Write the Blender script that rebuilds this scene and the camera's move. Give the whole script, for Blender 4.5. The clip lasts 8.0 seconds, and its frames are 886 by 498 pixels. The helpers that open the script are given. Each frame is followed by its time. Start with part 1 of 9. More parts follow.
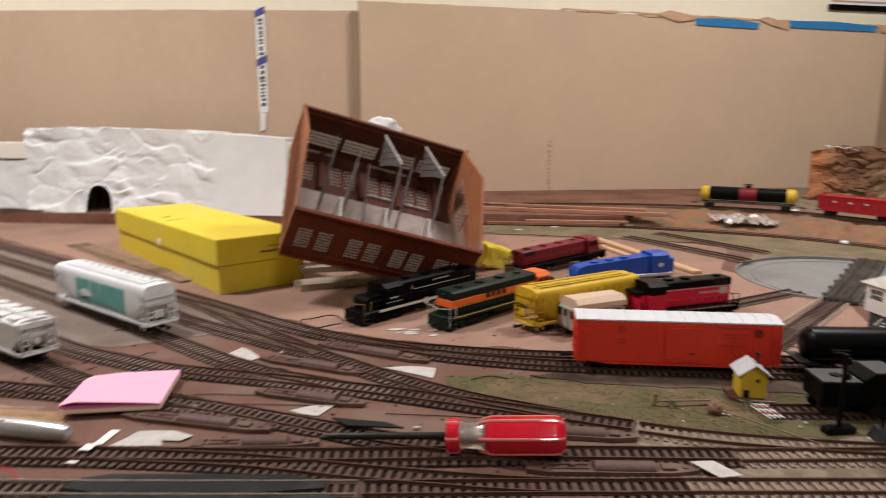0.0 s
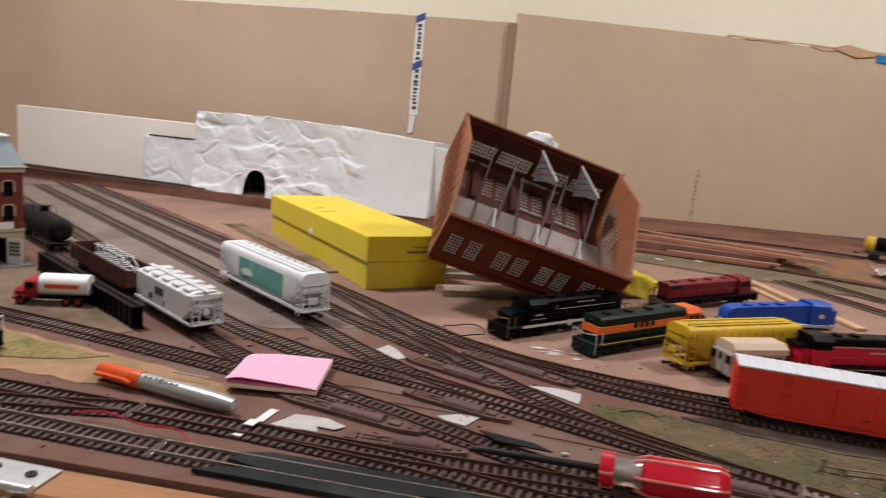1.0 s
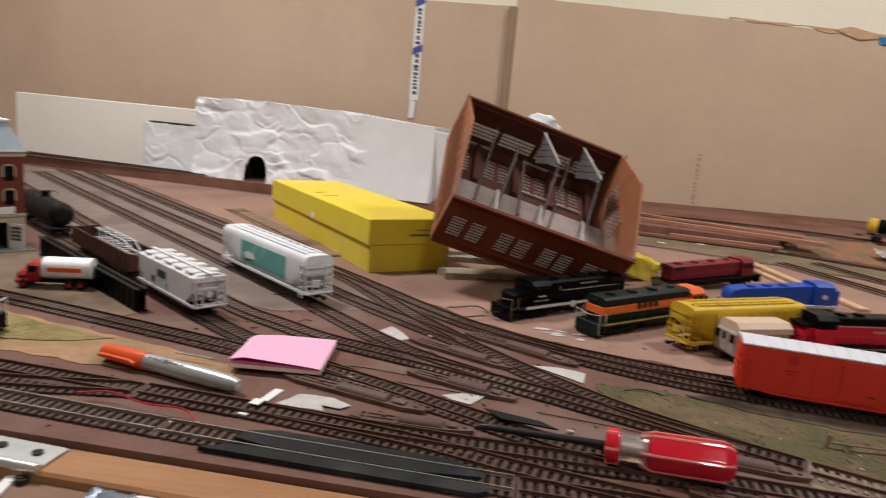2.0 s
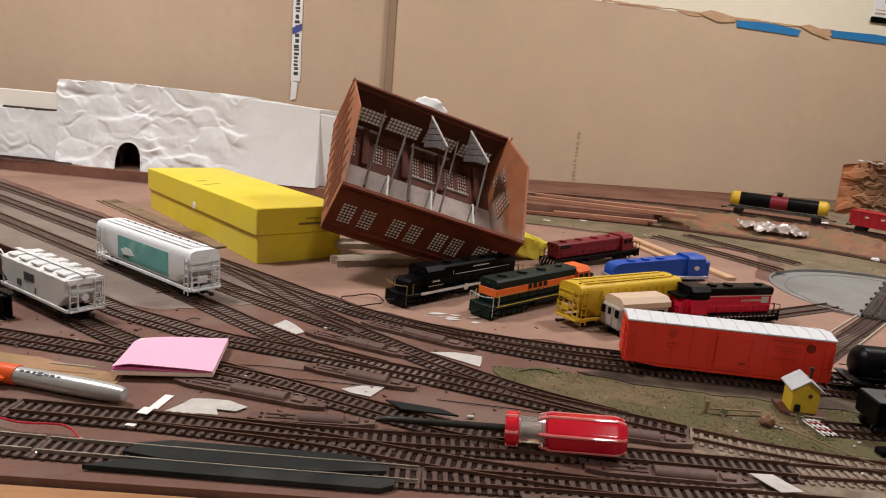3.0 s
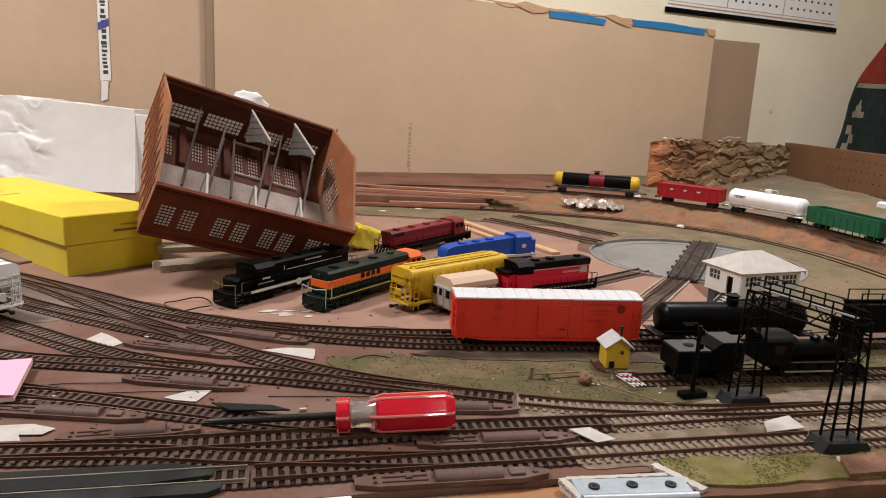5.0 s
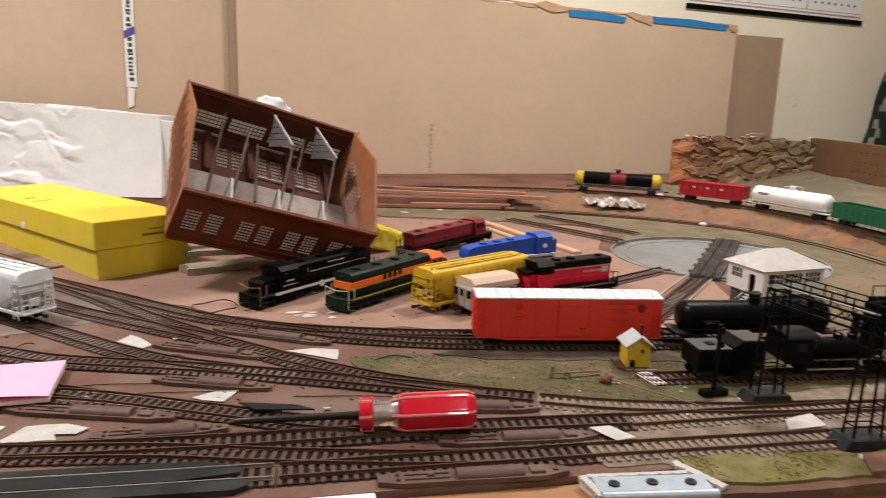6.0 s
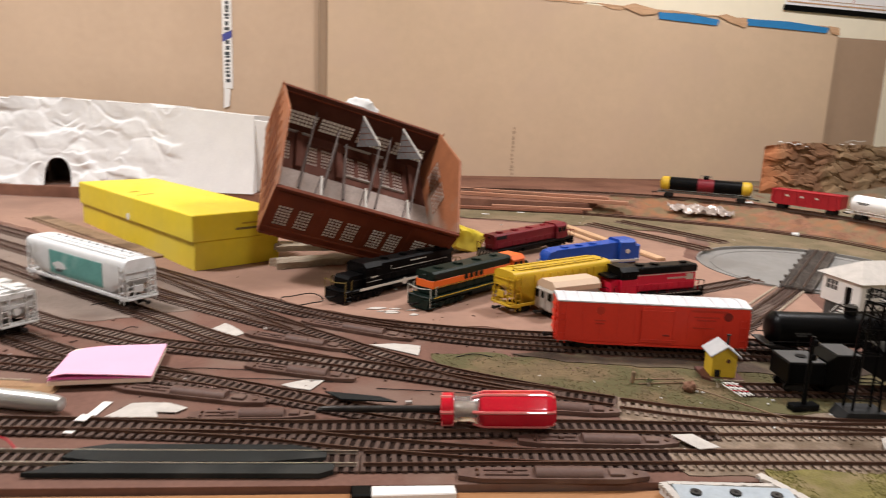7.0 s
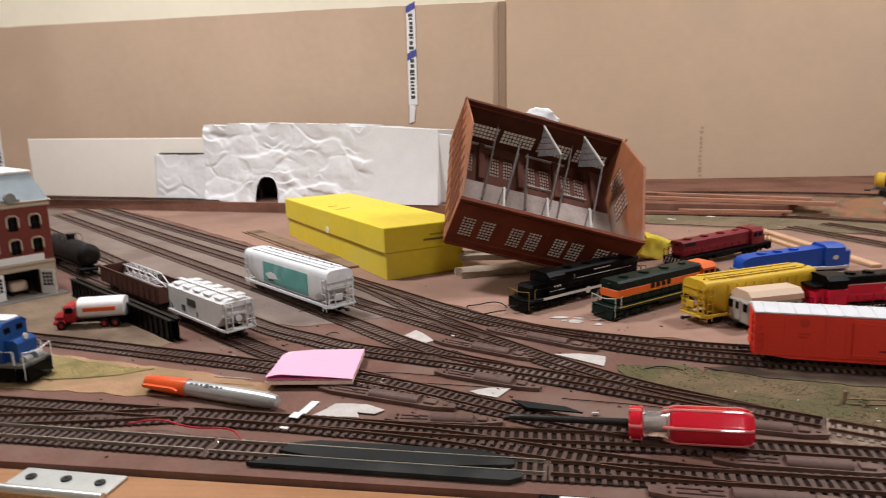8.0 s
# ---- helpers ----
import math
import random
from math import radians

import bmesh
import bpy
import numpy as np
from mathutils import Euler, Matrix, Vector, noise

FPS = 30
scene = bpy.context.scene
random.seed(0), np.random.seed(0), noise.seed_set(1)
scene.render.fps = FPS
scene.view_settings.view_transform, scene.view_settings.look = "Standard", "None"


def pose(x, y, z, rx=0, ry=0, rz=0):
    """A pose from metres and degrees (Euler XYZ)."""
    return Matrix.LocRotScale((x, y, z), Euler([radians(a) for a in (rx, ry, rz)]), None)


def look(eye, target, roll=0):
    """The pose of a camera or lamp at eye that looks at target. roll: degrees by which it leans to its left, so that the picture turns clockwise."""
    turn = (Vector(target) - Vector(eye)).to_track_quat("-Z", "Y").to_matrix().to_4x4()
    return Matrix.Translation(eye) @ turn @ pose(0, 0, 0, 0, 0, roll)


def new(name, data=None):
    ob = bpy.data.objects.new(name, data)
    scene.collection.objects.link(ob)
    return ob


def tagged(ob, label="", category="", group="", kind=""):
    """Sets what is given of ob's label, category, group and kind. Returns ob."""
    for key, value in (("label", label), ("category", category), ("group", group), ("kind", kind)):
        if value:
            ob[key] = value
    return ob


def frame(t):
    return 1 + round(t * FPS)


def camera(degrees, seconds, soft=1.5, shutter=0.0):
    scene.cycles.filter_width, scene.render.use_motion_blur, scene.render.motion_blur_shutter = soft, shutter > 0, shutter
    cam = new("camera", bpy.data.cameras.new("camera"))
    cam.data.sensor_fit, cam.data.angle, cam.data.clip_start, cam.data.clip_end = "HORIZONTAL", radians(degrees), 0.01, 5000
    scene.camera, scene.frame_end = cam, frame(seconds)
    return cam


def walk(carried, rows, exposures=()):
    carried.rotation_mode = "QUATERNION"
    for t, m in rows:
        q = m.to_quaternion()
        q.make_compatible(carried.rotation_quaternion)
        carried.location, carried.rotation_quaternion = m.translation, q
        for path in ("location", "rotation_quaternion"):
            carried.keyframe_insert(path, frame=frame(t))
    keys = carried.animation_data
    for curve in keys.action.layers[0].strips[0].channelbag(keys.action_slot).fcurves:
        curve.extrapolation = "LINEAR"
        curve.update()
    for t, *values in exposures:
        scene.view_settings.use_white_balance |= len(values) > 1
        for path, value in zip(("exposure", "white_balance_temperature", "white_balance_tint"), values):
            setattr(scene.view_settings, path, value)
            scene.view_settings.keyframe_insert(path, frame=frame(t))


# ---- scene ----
cam = camera(63.28, 8.0, soft=1.05, shutter=0.5)


def handheld(x, y, z, yaw, pitch, roll):
    """Pose of the hand-held camera: yaw to the left of +y, pitch up, roll to the left, in degrees."""
    a, b = radians(yaw), radians(pitch)
    way = Vector((-math.sin(a) * math.cos(b), math.cos(a) * math.cos(b), math.sin(b)))
    return look((x, y, z), Vector((x, y, z)) + way, roll)


WALK = [
    (0, 0.0384, 0.0030, 0.2387, -7.11, -10.83, 0.18),
    (0.2, 0.0288, -0.0028, 0.2456, -4.18, -11.47, 1.78),
    (0.5, 0.0219, -0.0062, 0.2483, -0.38, -9.70, 1.36),
    (0.7, 0.0114, 0.0014, 0.2443, -0.52, -9.56, 4.10),
    (1, -0.0030, 0.0095, 0.2404, 2.19, -10.44, 5.30),
    (1.2, -0.0083, 0.0139, 0.2332, 4.48, -10.70, 5.26),
    (1.5, -0.0157, 0.0100, 0.2336, 6.29, -12.34, 4.89),
    (1.7, -0.0136, 0.0070, 0.2354, 5.47, -11.31, 5.37),
    (2, -0.0054, 0.0100, 0.2324, 2.12, -11.37, 5.00),
    (2.2, -0.0009, 0.0144, 0.2317, -0.90, -11.95, 5.19),
    (3.3, -0.0149, 0.0152, 0.2429, -8.40, -12.54, 4.40),
    (3.5, -0.0159, 0.0132, 0.2383, -9.50, -12.83, 4.37),
    (3.7, -0.0146, 0.0118, 0.2385, -10.88, -13.00, 4.36),
    (4, -0.0012, 0.0145, 0.2416, -14.79, -12.03, 3.94),
    (4.2, 0.0061, 0.0144, 0.2359, -16.32, -11.85, 2.99),
    (4.5, 0.0071, 0.0100, 0.2358, -17.74, -11.40, 2.70),
    (4.7, 0.0092, 0.0107, 0.2355, -19.03, -11.87, 3.13),
    (5.8, 0.0110, -0.0024, 0.2371, -18.94, -12.04, 2.18),
    (6, 0.0099, 0.0003, 0.2382, -17.43, -11.98, 1.87),
    (6.2, 0.0038, 0.0007, 0.2390, -15.52, -11.76, 1.86),
    (6.5, 0.0028, -0.0015, 0.2396, -12.77, -11.38, 1.46),
    (6.7, 0.0081, -0.0007, 0.2353, -12.63, -11.82, 1.11),
    (7, 0.0022, -0.0072, 0.2374, -11.15, -11.98, 2.32),
    (7.2, -0.0042, -0.0116, 0.2352, -7.84, -12.04, 2.43),
    (7.5, -0.0136, -0.0155, 0.2391, -3.64, -12.20, 2.38),
    (7.7, -0.0153, -0.0158, 0.2415, 0.03, -12.00, 2.11),
    (8, -0.0024, -0.0154, 0.2436, 3.38, -11.64, -1.32),
]
LIGHTER = ((0, -0.10, 6450, 10), (0.5, -0.07, 6210, 10), (1, -0.23, 6190, 10), (1.5, -0.22, 6360, 10), (2, -0.27, 6250, 10), (3.5, -0.05, 6500, 10), (4, 0.02, 6500, 10), (4.5, -0.02, 6500, 10), (6, 0.14, 6500, 10), (6.5, 0.20, 6500, 10), (7, 0.19, 6500, 10), (7.5, 0.08, 6400, 10), (8, -0.02, 6190, 10))
walk(cam, [(t, handheld(*row)) for t, *row in WALK], LIGHTER)

# ---- light ----
world = bpy.data.worlds.new("room_light")
scene.world = world
world.use_nodes = True
world.node_tree.nodes["Background"].inputs[0].default_value = (1.0, 0.86, 0.7, 1)
world.node_tree.nodes["Background"].inputs[1].default_value = 0.02


def assumed_lamp(x, y, z, sx, sy, watts, warm):
    data = bpy.data.lights.new("assumed_lamp_light", "AREA")
    data.shape, data.size, data.size_y, data.energy, data.color = "RECTANGLE", sx, sy, watts, warm
    ob = new("assumed_lamp_light", data)
    ob.matrix_world = pose(x, y, z)
    return ob


# Assumed lamps, out of view, tuned for brightness; the third fills front faces.
WARM = (1.0, 0.965, 0.965)
LAMPS = ((-0.80, 0.94, 27.0), (1.00, 0.98, 21.5), (0.3, -0.65, 9.5))
for lx, ly, watts in LAMPS:
    assumed_lamp(lx, ly, 1.37, 0.32, 0.2, watts, WARM)


# ---- materials ----
def mat(name, base, rough=0.5, metal=0.0, vary=0.12, scale=60.0, bump=0.15, second=None, amount=0.3, clear=0.0, gloss=0.35):
    """Principled surface with colour variation at two scales, fine relief and an optional second colour in stains."""
    m = bpy.data.materials.new(name)
    m.use_nodes = True
    nt = m.node_tree
    nd, ln = nt.nodes, nt.links
    bsdf = nd["Principled BSDF"]
    tc = nd.new("ShaderNodeTexCoord")
    big = nd.new("ShaderNodeTexNoise")
    big.inputs["Scale"].default_value = scale
    big.inputs["Detail"].default_value = 4
    fine = nd.new("ShaderNodeTexNoise")
    fine.inputs["Scale"].default_value = scale * 9
    fine.inputs["Detail"].default_value = 3
    for n in (big, fine):
        ln.new(tc.outputs["Object"], n.inputs["Vector"])
    add = nd.new("ShaderNodeMath")
    add.operation = "MULTIPLY_ADD"
    ln.new(fine.outputs["Fac"], add.inputs[0])
    add.inputs[1].default_value = 0.4
    mul = nd.new("ShaderNodeMath")
    mul.operation = "MULTIPLY"
    ln.new(big.outputs["Fac"], mul.inputs[0])
    mul.inputs[1].default_value = 0.6
    ln.new(mul.outputs[0], add.inputs[2])
    ramp = nd.new("ShaderNodeValToRGB")
    ramp.color_ramp.elements[0].position, ramp.color_ramp.elements[1].position = 0.3, 0.7
    ramp.color_ramp.elements[0].color = (*[c * (1 - vary) for c in base], 1)
    ramp.color_ramp.elements[1].color = (*[min(1, c * (1 + vary)) for c in base], 1)
    ln.new(add.outputs[0], ramp.inputs[0])
    out = ramp.outputs[0]
    if second:
        stain = nd.new("ShaderNodeTexNoise")
        stain.inputs["Scale"].default_value = scale * 0.45
        stain.inputs["Detail"].default_value = 6
        ln.new(tc.outputs["Object"], stain.inputs["Vector"])
        edge = nd.new("ShaderNodeValToRGB")
        edge.color_ramp.elements[0].position, edge.color_ramp.elements[1].position = 0.66 - amount * 0.5, 0.78 - amount * 0.5
        ln.new(stain.outputs["Fac"], edge.inputs[0])
        mix = nd.new("ShaderNodeMix")
        mix.data_type = "RGBA"
        ln.new(edge.outputs[0], mix.inputs[0])
        ln.new(out, mix.inputs[6])
        mix.inputs[7].default_value = (*second, 1)
        out = mix.outputs[2]
    ln.new(out, bsdf.inputs["Base Color"])
    bsdf.inputs["Roughness"].default_value = rough
    bsdf.inputs["Metallic"].default_value = metal
    bsdf.inputs["Specular IOR Level"].default_value = gloss
    bsdf.inputs["Coat Weight"].default_value = clear
    if bump:
        b = nd.new("ShaderNodeBump")
        b.inputs["Strength"].default_value = bump
        b.inputs["Distance"].default_value = 0.002
        ln.new(add.outputs[0], b.inputs["Height"])
        ln.new(b.outputs[0], bsdf.inputs["Normal"])
    return m


def paint_over(m, colour, lo, hi, ragged=0.10, scale=14.0, patches=None):
    """A second paint laid over a surface: from x = lo to x = hi with a ragged edge, or in patches above a noise level."""
    nd, ln = m.node_tree.nodes, m.node_tree.links
    bsdf = nd["Principled BSDF"]
    old = bsdf.inputs["Base Color"].links[0].from_socket
    tc = nd.new("ShaderNodeTexCoord")
    spot = nd.new("ShaderNodeTexNoise")
    spot.inputs["Scale"].default_value = scale
    spot.inputs["Detail"].default_value = 5
    ln.new(tc.outputs["Object"], spot.inputs["Vector"])
    rng = nd.new("ShaderNodeMapRange")
    rng.inputs["From Min"].default_value, rng.inputs["From Max"].default_value = patches or (lo, hi)
    if patches:
        ln.new(spot.outputs["Fac"], rng.inputs["Value"])
    else:
        sep = nd.new("ShaderNodeSeparateXYZ")
        ln.new(tc.outputs["Object"], sep.inputs[0])
        add = nd.new("ShaderNodeMath")
        add.operation = "MULTIPLY_ADD"
        ln.new(spot.outputs["Fac"], add.inputs[0])
        add.inputs[1].default_value = ragged
        ln.new(sep.outputs["X"], add.inputs[2])
        ln.new(add.outputs[0], rng.inputs["Value"])
    mix = nd.new("ShaderNodeMix")
    mix.data_type = "RGBA"
    ln.new(rng.outputs["Result"], mix.inputs[0])
    ln.new(old, mix.inputs[6])
    mix.inputs[7].default_value = (*colour, 1)
    ln.new(mix.outputs[2], bsdf.inputs["Base Color"])
    return m


def wood_mat(name, light, dark, along=(3, 60, 60), rough=0.6):
    """Wood with long grain; along: how tight the grain runs on each axis."""
    m = mat(name, light, rough, vary=0.1, scale=30)
    nd, ln = m.node_tree.nodes, m.node_tree.links
    bsdf = nd["Principled BSDF"]
    old = bsdf.inputs["Base Color"].links[0].from_socket
    tc = nd.new("ShaderNodeTexCoord")
    mp = nd.new("ShaderNodeMapping")
    mp.inputs["Scale"].default_value = along
    ns = nd.new("ShaderNodeTexNoise")
    ns.inputs["Scale"].default_value = 5
    ns.inputs["Detail"].default_value = 8
    ns.inputs["Roughness"].default_value = 0.65
    ln.new(tc.outputs["Object"], mp.inputs[0])
    ln.new(mp.outputs[0], ns.inputs["Vector"])
    rp = nd.new("ShaderNodeValToRGB")
    rp.color_ramp.elements[0].position, rp.color_ramp.elements[1].position = 0.42, 0.68
    ln.new(ns.outputs["Fac"], rp.inputs[0])
    mix = nd.new("ShaderNodeMix")
    mix.data_type = "RGBA"
    ln.new(rp.outputs[0], mix.inputs[0])
    ln.new(old, mix.inputs[6])
    mix.inputs[7].default_value = (*dark, 1)
    ln.new(mix.outputs[2], bsdf.inputs["Base Color"])
    return m


def clear_mat(name, colour, rough=0.1, ior=1.47):
    m = bpy.data.materials.new(name)
    m.use_nodes = True
    b = m.node_tree.nodes["Principled BSDF"]
    b.inputs["Base Color"].default_value = (*colour, 1)
    b.inputs["Transmission Weight"].default_value = 0.85
    b.inputs["Roughness"].default_value = rough
    b.inputs["IOR"].default_value = ior
    return m


def pane_mat(name, colour, through_share):
    """Frosted sheet that lets light through from behind."""
    m = mat(name, colour, 0.45, vary=0.15, scale=60, bump=0.03)
    nd, ln = m.node_tree.nodes, m.node_tree.links
    tr = nd.new("ShaderNodeBsdfTranslucent")
    tr.inputs["Color"].default_value = (*colour, 1)
    mx = nd.new("ShaderNodeMixShader")
    mx.inputs[0].default_value = through_share
    ln.new(nd["Principled BSDF"].outputs[0], mx.inputs[1])
    ln.new(tr.outputs[0], mx.inputs[2])
    ln.new(mx.outputs[0], nd["Material Output"].inputs["Surface"])
    return m


YARD = mat("brown_painted_plywood", (0.156, 0.080, 0.059), 0.8, vary=0.22, scale=24, bump=0.35, second=(0.180, 0.112, 0.087), amount=0.34, gloss=0.2)
YARDGREY = mat("grey_brown_yard_base", (0.205, 0.158, 0.130), 0.85, vary=0.2, scale=20, bump=0.25, second=(0.16, 0.116, 0.094), amount=0.3, gloss=0.2)
PLY = mat("bare_plywood_dusty", (0.305, 0.180, 0.130), 0.8, vary=0.14, scale=9, bump=0.2, second=(0.235, 0.136, 0.098), amount=0.3)
SAND = mat("orange_tan_sand", (0.345, 0.205, 0.112), 0.95, vary=0.25, scale=40, bump=0.5, second=(0.26, 0.175, 0.085), amount=0.4)
DIRT = mat("tan_scenic_dirt", (0.255, 0.170, 0.106), 0.95, vary=0.3, scale=30, bump=0.6, second=(0.136, 0.085, 0.051), amount=0.3)
STREET = mat("packed_street_dirt", (0.170, 0.118, 0.075), 0.95, vary=0.3, scale=30, bump=0.6, second=(0.105, 0.070, 0.044), amount=0.36)
GRASS = mat("scenic_turf_base", (0.140, 0.097, 0.050), 0.95, vary=0.35, scale=45, bump=0.8, second=(0.098, 0.085, 0.036), amount=0.48)
MEADOWM = mat("grey_green_turf_base", (0.150, 0.118, 0.066), 0.95, vary=0.28, scale=30, bump=0.7, second=(0.200, 0.146, 0.088), amount=0.40)
REARBED = mat("pinkish_brown_roadbed", (0.200, 0.096, 0.064), 0.85, vary=0.25, scale=12, bump=0.25, second=(0.13, 0.058, 0.038), amount=0.3, gloss=0.2)
SHADEDIRT = mat("shaded_ballast_dirt", (0.060, 0.040, 0.028), 0.95, vary=0.4, scale=50, bump=0.9, second=(0.10, 0.075, 0.045), amount=0.35)
FLUTE = mat("pink_clear_acetate", (0.62, 0.16, 0.15), 0.12, vary=0.1, scale=60, bump=0.0, gloss=0.6)
DIMBRASS = mat("dull_brass_paint", (0.22, 0.15, 0.04), 0.5, vary=0.2, scale=90, bump=0.0)
GRASSY = mat("yellow_green_turf_base", (0.245, 0.185, 0.072), 0.95, vary=0.3, scale=60, bump=0.8, second=(0.165, 0.145, 0.048), amount=0.42)
TUFT = mat("turf_fibre", (0.128, 0.104, 0.047), 0.95, vary=0.4, scale=25, bump=0.0)
TUFTTAN = mat("turf_fibre_tan", (0.191, 0.140, 0.081), 0.95, vary=0.3, scale=40, bump=0.0)
TUFTDARK = mat("turf_fibre_olive", (0.112, 0.095, 0.039), 0.95, vary=0.35, scale=40, bump=0.0)
TUFTG = mat("turf_fibre_green", (0.155, 0.135, 0.040), 0.95, vary=0.4, scale=60, bump=0.0)
FRONTG = mat("moss_green_turf_base", (0.165, 0.140, 0.042), 0.95, vary=0.35, scale=60, bump=0.9, second=(0.215, 0.165, 0.080), amount=0.40)
TUFTY = mat("turf_fibre_yellow", (0.25, 0.195, 0.068), 0.95, vary=0.3, scale=60, bump=0.0)
EARTH = mat("red_brown_rock", (0.205, 0.104, 0.064), 0.95, vary=0.5, scale=35, bump=1.0, second=(0.135, 0.068, 0.042), amount=0.42)
BANKEARTH = mat("mottled_bank_earth", (0.225, 0.110, 0.066), 0.95, vary=0.5, scale=40, bump=1.0, second=(0.27, 0.125, 0.062), amount=0.36)
paint_over(BANKEARTH, (0.185, 0.130, 0.072), 0, 1, scale=38, patches=(0.46, 0.62))
ROCKTAN = mat("painted_plaster_rock", (0.300, 0.190, 0.105), 0.95, vary=0.4, scale=30, bump=1.0, second=(0.215, 0.110, 0.060), amount=0.42)
paint_over(ROCKTAN, (0.240, 0.172, 0.100), 1.46, 1.80, 0.30, 16)
paint_over(ROCKTAN, (0.43, 0.165, 0.072), 1.345, 1.235, 0.14, 22)
SLOPE = mat("grey_tan_earth", (0.205, 0.165, 0.110), 0.95, vary=0.3, scale=26, bump=0.8, second=(0.165, 0.138, 0.088), amount=0.45)
paint_over(SLOPE, (0.26, 0.140, 0.080), 0, 1, scale=9, patches=(0.53, 0.66))
SIDEBD = mat("brown_side_board", (0.175, 0.088, 0.045), 0.7, vary=0.12, scale=14, bump=0.1)
CARWHITE = mat("clean_white_tank_paint", (0.84, 0.84, 0.83), 0.45, vary=0.04, scale=60, bump=0.03)
PENGREY = mat("satin_grey_pen_barrel", (0.50, 0.50, 0.49), 0.28, 0.55, vary=0.08, scale=60, bump=0.02)
SHINYWRAP = mat("crumpled_clear_film", (0.36, 0.29, 0.25), 0.22, vary=0.6, scale=70, bump=0.4, gloss=1.0)
PLASTER = mat("white_plaster", (0.715, 0.715, 0.705), 0.85, vary=0.05, scale=30, bump=0.12)
FOAMWH = mat("cream_white_foam_board", (0.83, 0.775, 0.685), 0.8, vary=0.03, scale=6, bump=0.08)
CARD = mat("kraft_cardboard", (0.52, 0.378, 0.265), 0.85, vary=0.06, scale=5, bump=0.10, second=(0.48, 0.346, 0.240), amount=0.30)
CARDINK = mat("faded_print_on_cardboard", (0.40, 0.29, 0.20), 0.85, vary=0.1, scale=60, bump=0.0)
CARDPALE = mat("pinkish_kraft_cardboard", (0.555, 0.410, 0.281), 0.85, vary=0.06, scale=5, bump=0.10, second=(0.53, 0.388, 0.280), amount=0.30)
CARD2 = mat("kraft_cardboard_dark", (0.29, 0.20, 0.13), 0.85, vary=0.06, scale=6, bump=0.08)
CARDSHADE = mat("shaded_kraft_cardboard", (0.36, 0.250, 0.168), 0.85, vary=0.06, scale=6, bump=0.08)
WALLP = mat("cream_wall_paint", (0.90, 0.83, 0.66), 0.7, vary=0.04, scale=4, bump=0.06)
CEIL = mat("white_ceiling_paint", (0.78, 0.74, 0.68), 0.8, vary=0.03, scale=5, bump=0.05)
FLOORM = mat("grey_room_floor", (0.22, 0.19, 0.16), 0.7, vary=0.15, scale=8)
PINE = wood_mat("pine_board", (0.36, 0.175, 0.072), (0.29, 0.13, 0.05), (2, 25, 25))
LATH = wood_mat("pine_lath", (0.58, 0.37, 0.22), (0.42, 0.24, 0.13), (3, 60, 60))
PINKWOOD = wood_mat("pinkish_bare_wood", (0.43, 0.215, 0.135), (0.30, 0.135, 0.08), (3, 60, 60))
REDWOOD = wood_mat("red_brown_lath", (0.30, 0.125, 0.075), (0.18, 0.065, 0.04), (3, 60, 60))
GREYWOOD = wood_mat("weathered_plank", (0.46, 0.38, 0.29), (0.28, 0.22, 0.16), (6, 60, 60))
BROWNBD = mat("brown_hardboard", (0.042, 0.026, 0.017), 0.6, vary=0.1, scale=20)
TIE = mat("brown_tie_plastic", (0.082, 0.048, 0.036), 0.6, vary=0.3, scale=200, bump=0.2, second=(0.110, 0.068, 0.053), amount=0.3)
TIEGAP = mat("dark_tie_gap_shade", (0.020, 0.011, 0.008), 0.9, vary=0.4, scale=160, bump=0.3, second=(0.05, 0.03, 0.022), amount=0.22, gloss=0.1)
DUSTY = mat("dusty_tie_plastic", (0.235, 0.172, 0.128), 0.8, vary=0.3, scale=200, bump=0.2, second=(0.16, 0.108, 0.080), amount=0.34)
BALLASTM = mat("olive_brown_ballast", (0.240, 0.180, 0.130), 0.95, vary=0.4, scale=90, bump=0.9, second=(0.165, 0.118, 0.080), amount=0.36)
BURIED = mat("turf_covered_ties", (0.135, 0.102, 0.064), 0.9, vary=0.3, scale=120, bump=0.3)
FARTIE = mat("pale_tie_plastic", (0.150, 0.105, 0.083), 0.7, vary=0.2, scale=200, bump=0.1, second=(0.17, 0.115, 0.092), amount=0.3)
RAIL = mat("painted_rail", (0.125, 0.068, 0.048), 0.36, 0.5, vary=0.25, scale=120, bump=0.1)
STEEL = mat("nickel_rail", (0.52, 0.49, 0.45), 0.32, 1.0, vary=0.25, scale=100, bump=0.08)
MACHINE = mat("brown_switch_machine_plastic", (0.108, 0.058, 0.044), 0.6, vary=0.2, scale=80, bump=0.15, second=(0.14, 0.085, 0.066), amount=0.25)
GREYPL = mat("dark_grey_plastic", (0.012, 0.014, 0.014), 0.6, vary=0.3, scale=40, bump=0.12, second=(0.030, 0.031, 0.029), amount=0.25, gloss=0.18)
FOOTING = mat("dark_concrete_footing", (0.018, 0.018, 0.018), 0.8, vary=0.3, scale=60, bump=0.15)
DARKGREY = mat("grey_black_paint", (0.062, 0.060, 0.057), 0.6, vary=0.25, scale=80, bump=0.1)
FROST = pane_mat("frosted_pane", (0.56, 0.52, 0.47), 0.5)
# Darker copy of BRICKRED: inside shade in its colour; also serves window bars.
SHADEBR = mat("shaded_brown_building_plastic", (0.088, 0.031, 0.020), 0.65, vary=0.2, scale=40, bump=0.15, gloss=0.12)
PALEPANE = pane_mat("pale_frosted_pane", (0.80, 0.77, 0.71), 0.32)
